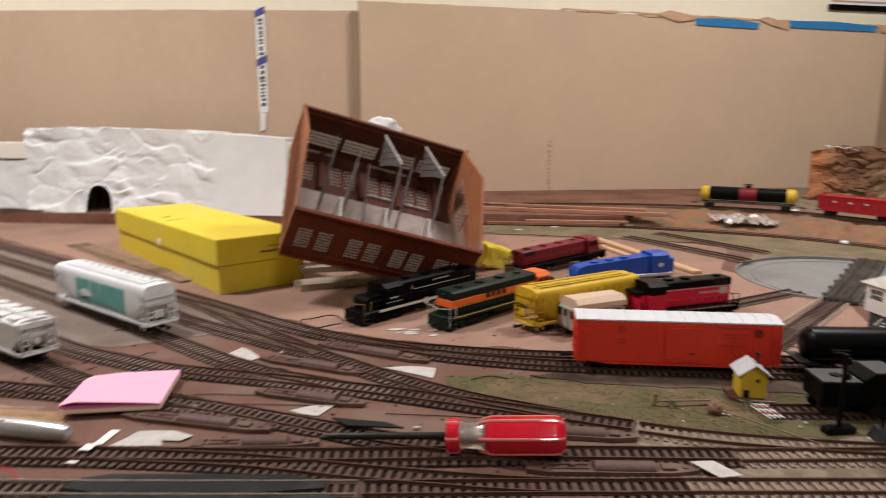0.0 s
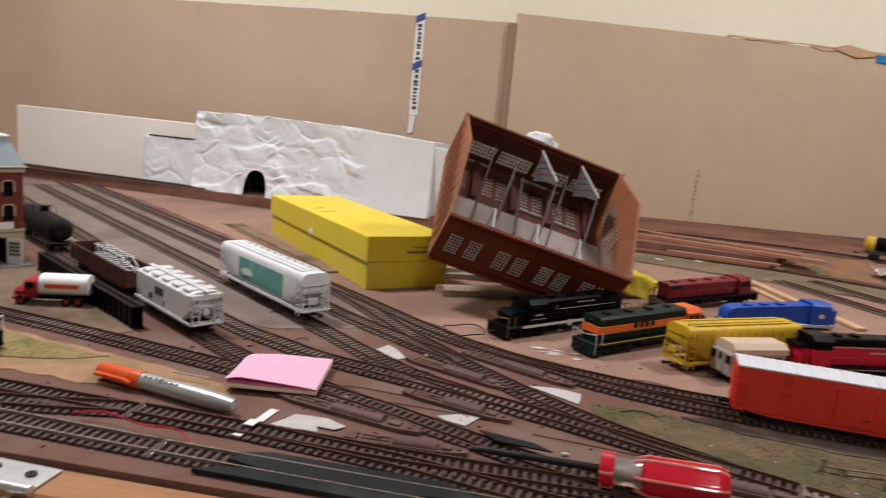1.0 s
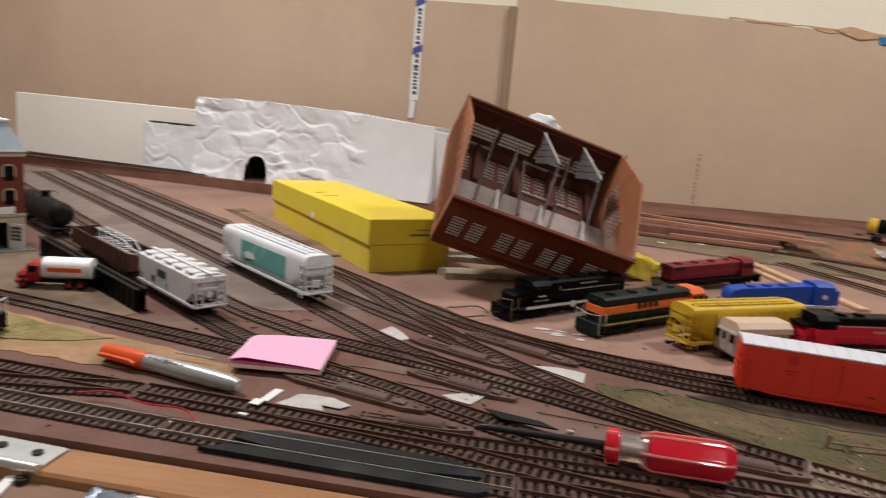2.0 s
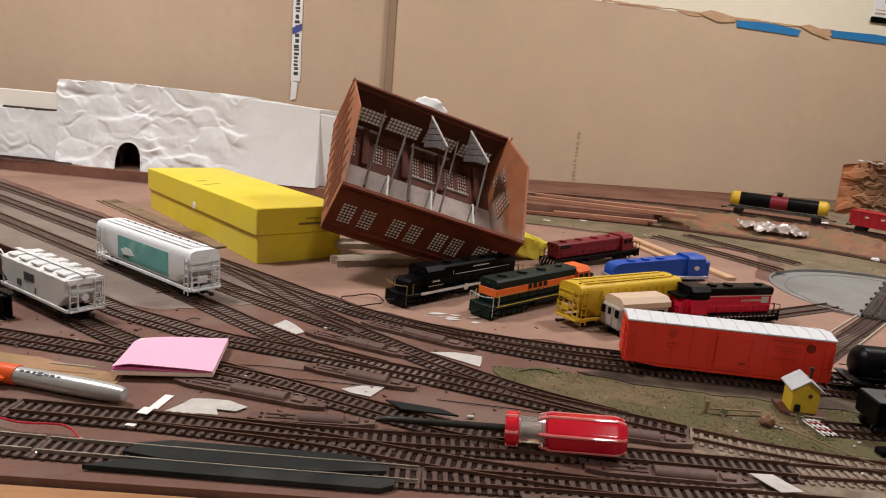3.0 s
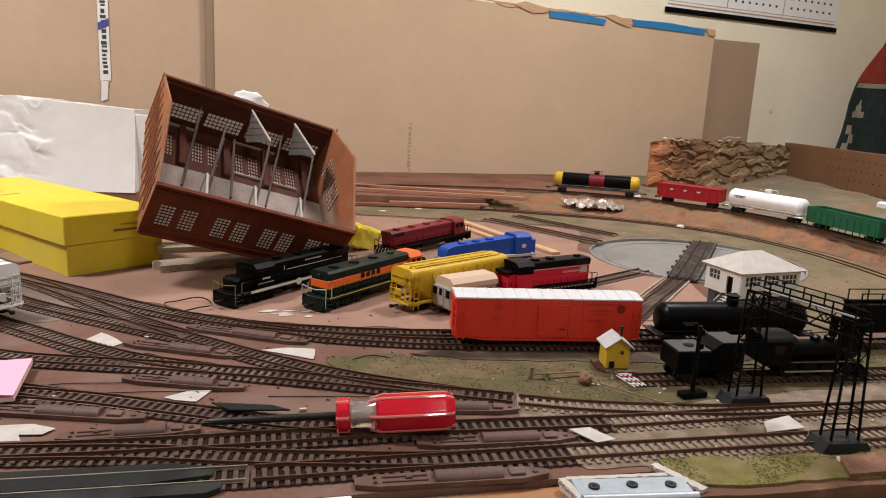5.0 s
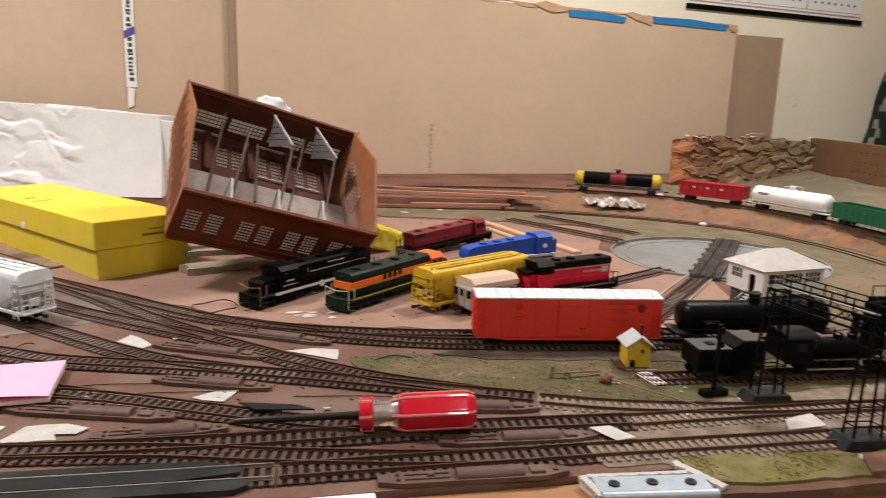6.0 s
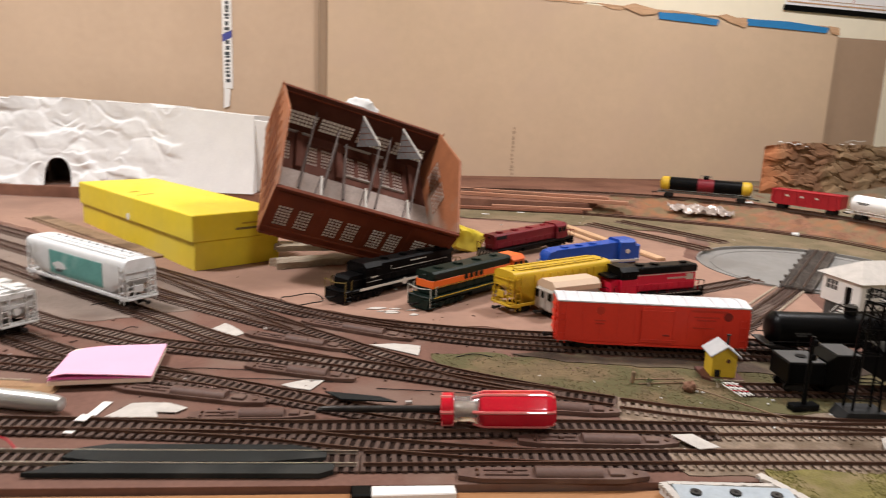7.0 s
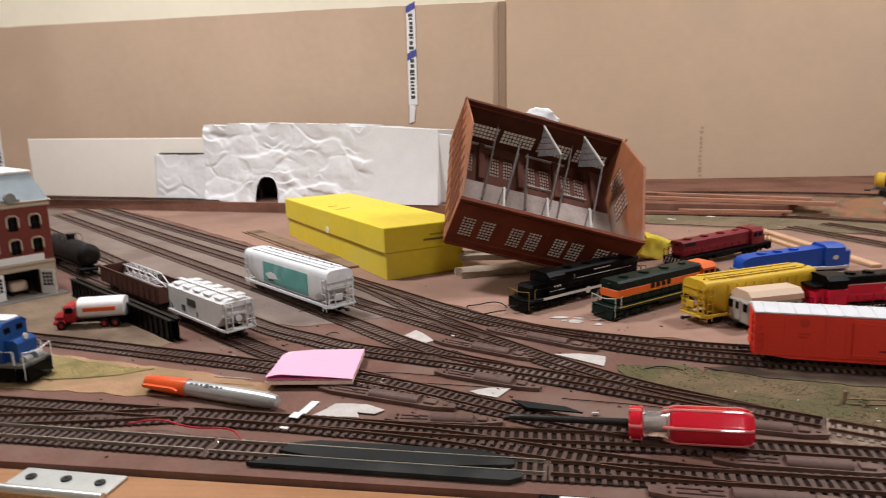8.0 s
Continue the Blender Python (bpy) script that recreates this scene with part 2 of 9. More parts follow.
BASESTRIP = mat("pale_base_plastic", (0.30, 0.245, 0.215), 0.85, vary=0.25, scale=30, bump=0.1)
GUSSET = mat("grey_gusset_plastic", (0.065, 0.058, 0.055), 0.6, vary=0.3, scale=120, bump=0.1)
# Orange copy of the brick plastic, with light on the gables in its colour.
GABLE = mat("lit_brick_orange_gable", (0.285, 0.100, 0.041), 0.6, vary=0.25, scale=30, bump=0.25, second=(0.25, 0.19, 0.15), amount=0.16)
PAPER = mat("torn_white_paper", (0.50, 0.465, 0.425), 0.85, vary=0.16, scale=90, bump=0.4)
WPAPER = mat("white_paper", (0.76, 0.74, 0.71), 0.8, vary=0.04, scale=60, bump=0.05)
CALPAPER = mat("bright_white_paper", (0.86, 0.86, 0.88), 0.7, vary=0.02, scale=60, bump=0.02)
PINK = mat("pink_note_paper", (0.78, 0.42, 0.56), 0.8, vary=0.03, scale=40, bump=0.03)
PINKD = mat("hot_pink_note_edge", (0.80, 0.17, 0.42), 0.8, vary=0.06, scale=90, bump=0.1)
PEACH = mat("peach_note_edge", (0.80, 0.62, 0.50), 0.8, vary=0.08, scale=150, bump=0.1)
ORANGE = mat("orange_gloss_plastic", (0.680, 0.098, 0.021), 0.3, vary=0.05, scale=60, bump=0.03)
SILVER = mat("silver_grey_barrel", (0.42, 0.42, 0.42), 0.3, 0.35, vary=0.06, scale=60, bump=0.03)
REDPL = mat("red_acetate_core", (0.60, 0.010, 0.028), 0.20, vary=0.1, scale=60, bump=0.03, clear=0.5)
CLEAR = clear_mat("clear_acetate", (0.93, 0.88, 0.84), 0.15)
BLACKST = mat("blackened_steel", (0.035, 0.032, 0.03), 0.4, 0.6, vary=0.3, scale=120, bump=0.1)
BLACK = mat("black_model_plastic", (0.0026, 0.0026, 0.0028), 0.33, vary=0.3, scale=80, bump=0.05, gloss=0.10)
DARK = mat("dark_wheel_plastic", (0.014, 0.012, 0.011), 0.65, vary=0.3, scale=120, bump=0.1, gloss=0.15)
YELLOWBOX = mat("yellow_cardboard_box", (0.77, 0.585, 0.030), 0.5, vary=0.10, scale=9, bump=0.10, second=(0.66, 0.49, 0.045), amount=0.30)
paint_over(YELLOWBOX, (0.71, 0.58, 0.085), 0, 1, scale=7, patches=(0.42, 0.70))
BRICKRED = mat("red_brown_building_plastic", (0.148, 0.037, 0.018), 0.6, vary=0.18, scale=40, bump=0.2, second=(0.125, 0.033, 0.017), amount=0.3, gloss=0.12)
MULLION = mat("pale_window_plastic", (0.42, 0.385, 0.345), 0.6, vary=0.1, scale=80, bump=0.05)
TRUSSM = mat("brown_truss_plastic", (0.060, 0.042, 0.036), 0.6, vary=0.15, scale=80, bump=0.05)
HOPWHITE = mat("weathered_white_car_paint", (0.70, 0.71, 0.71), 0.55, vary=0.07, scale=60, bump=0.08, second=(0.56, 0.56, 0.55), amount=0.22)
HOPGREY = mat("weathered_grey_car_paint", (0.63, 0.625, 0.61), 0.6, vary=0.1, scale=60, bump=0.1, second=(0.45, 0.44, 0.415), amount=0.25)
TEAL = mat("teal_graphic", (0.13, 0.36, 0.33), 0.5, vary=0.2, scale=50, bump=0.03, second=(0.32, 0.50, 0.47), amount=0.3)
INK = mat("dark_lettering", (0.05, 0.055, 0.055), 0.6, vary=0.15, scale=120, bump=0.0)
REEFRED = mat("orange_red_car_paint", (0.70, 0.042, 0.022), 0.42, vary=0.08, scale=40, bump=0.06, second=(0.60, 0.036, 0.018), amount=0.24)
REEFINK = mat("dark_red_lettering", (0.50, 0.034, 0.018), 0.5, vary=0.15, scale=120, bump=0.0)
REEFDARK = mat("dark_red_emblem", (0.20, 0.016, 0.012), 0.5, vary=0.15, scale=120, bump=0.0)
ROOFWH = mat("white_car_roof", (0.62, 0.625, 0.645), 0.5, vary=0.06, scale=60, bump=0.08)
YCAR = mat("yellow_car_paint", (0.58, 0.37, 0.022), 0.45, vary=0.1, scale=60, bump=0.08, second=(0.42, 0.25, 0.02), amount=0.2)
BNGREEN = mat("dark_green_loco_paint", (0.0045, 0.012, 0.0085), 0.45, vary=0.2, scale=60, bump=0.05, gloss=0.2)
BNORANGE = mat("orange_loco_paint", (0.70, 0.125, 0.018), 0.42, vary=0.08, scale=60, bump=0.05)
STRIPE = mat("pale_stripe_paint", (0.55, 0.52, 0.45), 0.5, vary=0.1, scale=90, bump=0.0)
LOCORED = mat("crimson_loco_paint", (0.60, 0.012, 0.045), 0.42, vary=0.1, scale=60, bump=0.05)
MAROON = mat("maroon_loco_paint", (0.165, 0.008, 0.015), 0.40, vary=0.15, scale=60, bump=0.05)
BLUE = mat("royal_blue_paint", (0.010, 0.064, 0.36), 0.4, vary=0.1, scale=60, bump=0.05)
BLUED = mat("navy_blue_loco_paint", (0.012, 0.060, 0.215), 0.42, vary=0.12, scale=60, bump=0.05)
STAIN = mat("stainless_grey_plastic", (0.42, 0.38, 0.34), 0.4, 0.3, vary=0.15, scale=80, bump=0.1)
TANROOF = mat("pale_tan_roof", (0.578, 0.425, 0.297), 0.6, vary=0.06, scale=40, bump=0.05)
TUSCAN = mat("brown_gondola_paint", (0.085, 0.032, 0.022), 0.6, vary=0.25, scale=60, bump=0.1)
TRUCKRED = mat("red_truck_cab_paint", (0.33, 0.012, 0.016), 0.35, vary=0.1, scale=60, bump=0.03)
GREENCAR = mat("green_gondola_paint", (0.012, 0.12, 0.06), 0.5, vary=0.15, scale=60, bump=0.05)
CARRED = mat("red_hopper_paint", (0.36, 0.012, 0.02), 0.45, vary=0.1, scale=60, bump=0.05)
STONE = mat("cream_stone_trim", (0.446, 0.360, 0.259), 0.7, vary=0.08, scale=60, bump=0.1)
FSBRICK = mat("red_brick_model_wall", (0.153, 0.029, 0.018), 0.7, vary=0.2, scale=120, bump=0.3)
SLATE = mat("blue_grey_slate_roof", (0.33, 0.39, 0.42), 0.55, vary=0.12, scale=70, bump=0.2)
SHEDYEL = mat("yellow_shed_paint", (0.62, 0.42, 0.03), 0.6, vary=0.1, scale=80, bump=0.1)
SHEDROOF = mat("grey_shed_roof", (0.46, 0.46, 0.46), 0.6, vary=0.12, scale=80, bump=0.1)
WHITEPL = mat("white_model_plastic", (0.78, 0.76, 0.73), 0.55, vary=0.06, scale=60, bump=0.05)
DARKSTONE = mat("dark_grey_stone", (0.075, 0.072, 0.068), 0.8, vary=0.3, scale=60, bump=0.3)
PITGREY = mat("concrete_grey_pit", (0.222, 0.213, 0.200), 0.75, vary=0.14, scale=16, bump=0.2, second=(0.185, 0.172, 0.158), amount=0.3)
DECKBR = mat("weathered_dark_deck", (0.058, 0.046, 0.038), 0.8, vary=0.3, scale=120, bump=0.2, second=(0.10, 0.082, 0.068), amount=0.3)
BLUEZINC = mat("dull_blue_grey_zinc", (0.36, 0.41, 0.45), 0.45, 0.4, vary=0.15, scale=40, bump=0.08)
ZINC = mat("zinc_plated_steel", (0.62, 0.64, 0.62), 0.35, 0.8, vary=0.12, scale=40, bump=0.08)
DUCT = mat("silver_duct_tape", (0.20, 0.225, 0.265), 0.32, 0.4, vary=0.2, scale=60, bump=0.3)
SILLGREY = mat("dark_grey_sill_paint", (0.14, 0.14, 0.125), 0.5, 0.2, vary=0.2, scale=60, bump=0.05)
DUSTBLACK = mat("dusty_black_tank_paint", (0.010, 0.009, 0.008), 0.6, vary=0.4, scale=50, bump=0.1, second=(0.034, 0.028, 0.022), amount=0.30, gloss=0.15)
WHITEBD = mat("white_painted_board", (0.84, 0.82, 0.76), 0.6, vary=0.03, scale=5, bump=0.03)
TANPANEL = mat("tan_hardboard_panel", (0.225, 0.132, 0.082), 0.8, vary=0.14, scale=25, bump=0.1)
TAPEBLUE = mat("blue_masking_tape", (0.022, 0.19, 0.44), 0.7, vary=0.1, scale=40, bump=0.1)
TAPEINK = mat("navy_tape_print", (0.06, 0.07, 0.26), 0.6, vary=0.1, scale=60, bump=0.0)
WIRE = mat("red_wire_insulation", (0.42, 0.012, 0.03), 0.4, vary=0.1, scale=60, bump=0.0)
DKCLOTH = mat("dark_teal_woven_cloth", (0.020, 0.034, 0.032), 0.95, vary=0.4, scale=60, bump=0.5)
REDCLOTH = mat("rust_red_woven_cloth", (0.26, 0.040, 0.022), 0.95, vary=0.3, scale=60, bump=0.5)
CREAMCLOTH = mat("cream_woven_cloth", (0.34, 0.30, 0.235), 0.95, vary=0.25, scale=60, bump=0.5)
LAMPSH = mat("white_lamp_housing", (0.75, 0.73, 0.7), 0.5)


# ---- building tools ----
class Kit:
    """Collects the faces of one part."""

    def __init__(self):
        self.v, self.f, self.angle = [], [], 35

    def add(self, verts, faces, m=None):
        n = len(self.v)
        self.v += [tuple(m @ Vector(p)) if m else tuple(p) for p in verts]
        self.f += [tuple(n + i for i in face) for face in faces]
        return self

    def box(self, c, s, b=0.0, m=None):
        """Box at c of size s with chamfered edges of width b."""
        h = [d / 2 for d in s]
        if b <= 0:
            vs = [(c[0] + x * h[0], c[1] + y * h[1], c[2] + z * h[2]) for x in (-1, 1) for y in (-1, 1) for z in (-1, 1)]
            return self.add(vs, [(0, 1, 3, 2), (4, 6, 7, 5), (0, 4, 5, 1), (2, 3, 7, 6), (0, 2, 6, 4), (1, 5, 7, 3)], m)
        b = min(b, min(h) * 0.9)
        vs, at = [], {}
        for x in (-1, 1):
            for y in (-1, 1):
                for z in (-1, 1):
                    sg = (x, y, z)
                    for ax in range(3):
                        at[sg, ax] = len(vs)
                        vs.append(tuple(c[k] + sg[k] * (h[k] - (0 if k == ax else b)) for k in range(3)))
        fs = []
        for ax in range(3):
            u, w = (ax + 1) % 3, (ax + 2) % 3
            for sgn in (-1, 1):
                ring = []
                for a, d in ((-1, -1), (1, -1), (1, 1), (-1, 1)):
                    sg = [0, 0, 0]
                    sg[ax], sg[u], sg[w] = sgn, a, d
                    ring.append(at[tuple(sg), ax])
                fs.append(tuple(ring if sgn > 0 else ring[::-1]))
            for a in (-1, 1):
                for d in (-1, 1):
                    lo, hi = [0, 0, 0], [0, 0, 0]
                    lo[u] = hi[u] = a
                    lo[w] = hi[w] = d
                    lo[ax], hi[ax] = -1, 1
                    lo, hi = tuple(lo), tuple(hi)
                    q = (at[lo, u], at[hi, u], at[hi, w], at[lo, w])
                    fs.append(q if a * d > 0 else q[::-1])
        for x in (-1, 1):
            for y in (-1, 1):
                for z in (-1, 1):
                    t = tuple(at[(x, y, z), k] for k in range(3))
                    fs.append(t if x * y * z > 0 else t[::-1])
        return self.add(vs, fs, m)

    def cyl(self, a, b, r, n=12, r2=None, m=None):
        a, b = Vector(a), Vector(b)
        r2 = r if r2 is None else r2
        q = (b - a).to_track_quat("Z", "Y")
        vs = []
        for p, rad in ((a, r), (b, r2)):
            for i in range(n):
                t = 2 * math.pi * i / n
                vs.append(tuple(p + q @ Vector((rad * math.cos(t), rad * math.sin(t), 0))))
        fs = [(i, (i + 1) % n, n + (i + 1) % n, n + i) for i in range(n)]
        fs += [tuple(range(n))[::-1], tuple(range(n, 2 * n))]
        return self.add(vs, fs, m)

    def rings(self, profile, n=16, m=None):
        """Body of revolution about x from (x, radius) pairs."""
        vs = [(x, r * math.cos(2 * math.pi * i / n), r * math.sin(2 * math.pi * i / n)) for x, r in profile for i in range(n)]
        fs = []
        for k in range(len(profile) - 1):
            for i in range(n):
                j = (i + 1) % n
                fs.append((k * n + i, k * n + j, (k + 1) * n + j, (k + 1) * n + i))
        fs += [tuple(range(n))[::-1], tuple(range((len(profile) - 1) * n, len(profile) * n))]
        return self.add(vs, fs, m)

    def prism(self, pts, lo, hi, m=None, axis=0):
        """Polygon extruded along an axis; pts are the other two coordinates in order."""
        n = len(pts)

        def at(p, d):
            return [(d, p[0], p[1]), (p[0], d, p[1]), (p[0], p[1], d)][axis]

        vs = [at(p, lo) for p in pts] + [at(p, hi) for p in pts]
        fs = [(i, (i + 1) % n, n + (i + 1) % n, n + i) for i in range(n)] + [tuple(range(n))[::-1], tuple(range(n, 2 * n))]
        return self.add(vs, fs, m)

    def tube(self, path, r, n=6, m=None):
        """One closed bent tube along a path."""
        pts = [Vector(p) for p in path]
        vs, fs = [], []
        up = Vector((0, 0, 1))
        for i, p in enumerate(pts):
            d = (pts[min(i + 1, len(pts) - 1)] - pts[max(i - 1, 0)]).normalized()
            side = d.cross(up if abs(d.z) < 0.95 else Vector((1, 0, 0))).normalized()
            top = side.cross(d)
            for j in range(n):
                a = 2 * math.pi * j / n
                q = p + r * (math.cos(a) * side + math.sin(a) * top)
                vs.append(tuple(m @ q) if m else tuple(q))
        for i in range(len(pts) - 1):
            for j in range(n):
                o, e = i * n + j, i * n + (j + 1) % n
                fs.append((o, e, e + n, o + n))
        fs.append(tuple(range(n))[::-1])
        fs.append(tuple(range(len(vs) - n, len(vs))))
        return self.add(vs, fs)

    def mesh(self, name):
        me = bpy.data.meshes.new(name)
        me.from_pydata(self.v, [], self.f)
        me.update()
        bm = bmesh.new()
        bm.from_mesh(me)
        bmesh.ops.recalc_face_normals(bm, faces=bm.faces)
        bm.to_mesh(me)
        bm.free()
        me.shade_smooth()
        me.set_sharp_from_angle(angle=radians(self.angle))
        return me


def part(name, kit, material, parent, label="", m=None):
    """One mesh under a thing or a part."""
    me = kit.mesh(name)
    me.materials.append(material)
    ob = new(name, me)
    ob.parent = parent
    if m:
        ob.matrix_local = m
    return tagged(ob, label)


def thing(name, m, label, category, group="", kind=""):
    ob = new(name)
    ob.empty_display_size = 0.02
    ob.matrix_world = m
    return tagged(ob, label, category, group, kind)


def solid(name, kit, material, label, category="", group="", kind="", m=None):
    """A thing that is one mesh."""
    me = kit.mesh(name)
    me.materials.append(material)
    ob = new(name, me)
    if m:
        ob.matrix_world = m
    return tagged(ob, label, category, group, kind)


def along(a, b, z=0.0):
    """Pose at the middle of a to b on the ground, x pointing from a to b."""
    return pose((a[0] + b[0]) / 2, (a[1] + b[1]) / 2, z, 0, 0, math.degrees(math.atan2(b[1] - a[1], b[0] - a[0])))


def curve_points(ctrl, step):
    """Even points on a smooth curve through the control points."""
    p = [Vector((*c[:2], c[2] if len(c) > 2 else 0.0)) for c in ctrl]
    p = [2 * p[0] - p[1]] + p + [2 * p[-1] - p[-2]]
    dense = []
    for i in range(1, len(p) - 2):
        a, b, c, d = p[i - 1 : i + 3]
        for k in range(40):
            t = k / 40
            dense.append(0.5 * (2 * b + (c - a) * t + (2 * a - 5 * b + 4 * c - d) * t * t + (3 * b - a - 3 * c + d) * t**3))
    dense.append(p[-2])
    out, left = [dense[0]], step
    for a, b in zip(dense, dense[1:]):
        seg = (b - a).length
        while seg >= left > 0:
            a = a + (b - a) * (left / seg)
            out.append(a.copy())
            seg, left = (b - a).length, step
        left -= seg
    return out


def sheet(name, outline, z, thick, material, label, kind="structure", wobble=0.0, category=""):
    """Flat piece of ground or paper with an uneven outline and real thickness."""
    pts = []
    n = len(outline)
    for i in range(n):
        a, b = Vector(outline[i]), Vector(outline[(i + 1) % n])
        k = max(1, int((b - a).length / 0.012)) if wobble else 1
        for j in range(k):
            p = a + (b - a) * (j / k)
            if wobble:
                p += Vector((noise.noise((p.x * 40, p.y * 40, 1.7)), noise.noise((p.x * 40, p.y * 40, 9.1)))) * wobble
            pts.append(p)
    bm = bmesh.new()
    vs = [bm.verts.new((p.x, p.y, z)) for p in pts]
    face = bm.faces.new(vs)
    if face.normal.z < 0:
        face.normal_flip()
    ext = bmesh.ops.extrude_face_region(bm, geom=[face])
    bmesh.ops.translate(bm, vec=(0, 0, -thick), verts=[g for g in ext["geom"] if isinstance(g, bmesh.types.BMVert)])
    bmesh.ops.recalc_face_normals(bm, faces=bm.faces)
    bmesh.ops.triangulate(bm, faces=bm.faces)
    me = bpy.data.meshes.new(name)
    bm.to_mesh(me)
    bm.free()
    me.materials.append(material)
    return tagged(new(name, me), label, category, "", kind)


def inside(p, poly):
    hit, n = False, len(poly)
    for i in range(n):
        (x1, y1), (x2, y2) = poly[i], poly[(i + 1) % n]
        if (y1 > p[1]) != (y2 > p[1]) and p[0] < (x2 - x1) * (p[1] - y1) / (y2 - y1) + x1:
            hit = not hit
    return hit


# ---- room ----
def room():
    k = Kit().box((0.2, 2.105, 0.3), (6.4, 0.08, 2.5), 0)
    solid("wall_north", k, WALLP, "cream painted wall behind the layout", kind="structure")
    solid("wall_south", Kit().box((0.2, -2.05, 0.3), (6.4, 0.08, 2.5)), WALLP, "cream painted wall behind the camera", kind="structure")
    solid("wall_west", Kit().box((-3.0, 0, 0.3), (0.08, 4.0, 2.5)), WALLP, "cream painted side wall of the room", kind="structure")
    solid("wall_east", Kit().box((3.36, 0, 0.3), (0.08, 4.0, 2.5)), WALLP, "cream painted side wall of the room", kind="structure")
    solid("floor", Kit().box((0.2, 0, -0.98), (6.4, 4.1, 0.06)), FLOORM, "dull grey floor under the layout table", kind="structure")
    solid("ceiling", Kit().box((0.2, 0, 1.45), (6.4, 4.1, 0.06)), CEIL, "white painted ceiling of the room", kind="structure")


room()
for lx, ly, _ in LAMPS:
    lamp = thing("assumed_ceiling_light", pose(lx, ly, 1.42), "assumed white ceiling light fixture with open bottom, out of view", "ceiling light", "ceiling lights")
    part("housing", Kit().box((0, -0.16, -0.02), (0.54, 0.012, 0.05), 0.003).box((0, 0.16, -0.02), (0.54, 0.012, 0.05), 0.003).box((-0.264, 0, -0.02), (0.012, 0.31, 0.05), 0.003).box((0.264, 0, -0.02), (0.012, 0.31, 0.05), 0.003), LAMPSH, lamp)


# ---- layout table ----
def front(x):
    """Front edge of the layout's top."""
    return 0.402 - 0.1 * x


PIT = (0.765, 0.943, 0.166)  # centre and radius of the turntable pit


def cut_pit(ob):
    """Cuts the round turntable pit out of a ground sheet."""
    drill = new("pit_cutter", Kit().cyl((PIT[0], PIT[1], -0.05), (PIT[0], PIT[1], 0.05), PIT[2], 96).mesh("pit_cutter"))
    mod = ob.modifiers.new("pit", "BOOLEAN")
    mod.operation, mod.object, mod.solver = "DIFFERENCE", drill, "EXACT"
    cut = bpy.data.meshes.new_from_object(ob.evaluated_get(bpy.context.evaluated_depsgraph_get()))
    ob.modifiers.remove(mod)
    ob.data = cut
    bpy.data.objects.remove(drill)


GROUND = [(-1.7, front(-1.7)), (1.9, front(1.9)), (2.3, 0.5), (2.3, 2.06), (-2.2, 2.06), (-2.2, 0.9)]
cut_pit(sheet("ground", GROUND, 0.0, 0.012, YARD, "brown painted plywood top of the model railway layout"))
PLYAREA = [(-0.15, 0.93), (0.0, 0.785), (0.07, 0.738), (0.13, 0.715), (0.24, 0.682), (0.45, 0.632), (0.54, 0.66), (0.62, 0.72), (0.66, 0.82), (0.62, 0.93), (0.60, 1.03), (0.66, 1.12), (0.7, 1.2), (0.6, 1.28), (0.42, 1.33), (0.2, 1.42), (0.0, 1.5), (-0.2, 1.52), (-0.55, 1.60), (-1.0, 1.70), (-1.05, 1.62), (-0.9, 1.68), (-0.75, 1.56), (-0.6, 1.41), (-0.42, 1.225), (-0.3, 1.10)]
cut_pit(sheet("bare_plywood_area", PLYAREA, 0.0006, 0.0005, PLY, "unpainted dusty tan plywood area of the layout", wobble=0.006))
SANDLEFT = [(-0.6, 0.565), (-0.6, 0.66), (-0.47, 0.665), (-0.36, 0.632), (-0.25, 0.600), (-0.19, 0.575), (-0.19, 0.548), (-0.3, 0.552), (-0.42, 0.566)]
sheet("bare_plywood_patch", SANDLEFT, 0.0006, 0.0005, SAND, "orange-tan sandy strip between tracks", wobble=0.006)
YELTURF = [(-0.6, 0.585), (-0.58, 0.652), (-0.45, 0.652), (-0.375, 0.628), (-0.32, 0.612), (-0.36, 0.590), (-0.44, 0.582), (-0.5, 0.580)]
sheet("turf_patch", YELTURF, 0.0014, 0.001, GRASSY, "yellow-green scenic turf patch beside the tracks", wobble=0.008)
TOWN = [(-1.2, 0.92), (-0.9, 0.70), (-0.7, 0.745), (-0.5, 0.715), (-0.42, 0.70), (-0.34, 0.672), (-0.33, 0.69), (-0.45, 0.79), (-0.58, 0.905), (-0.75, 1.07), (-1.1, 1.2)]
sheet("town_street", TOWN, 0.0008, 0.0006, STREET, "tan dirt street around the model fire station", wobble=0.006)
BALLAST = [(0.235, 0.505), (0.29, 0.485), (0.36, 0.478), (0.6, 0.462), (1.0, 0.42), (1.0, 0.325), (0.6, 0.352), (0.44, 0.368), (0.30, 0.376), (0.25, 0.384)]
sheet("ballast_area", BALLAST, 0.0007, 0.0006, BALLASTM, "dusty grey-brown ballast under the front tracks", wobble=0.008)
STRIP = [(0.118, 0.622), (0.17, 0.616), (0.25, 0.598), (0.43, 0.563), (0.62, 0.538), (0.9, 0.50), (0.9, 0.445), (0.6, 0.458), (0.42, 0.462), (0.36, 0.466), (0.28, 0.490), (0.2, 0.528), (0.13, 0.580)]
sheet("turf_strip", STRIP, 0.0011, 0.0005, GRASS, "brown-green scenic turf strip between tracks", wobble=0.009)
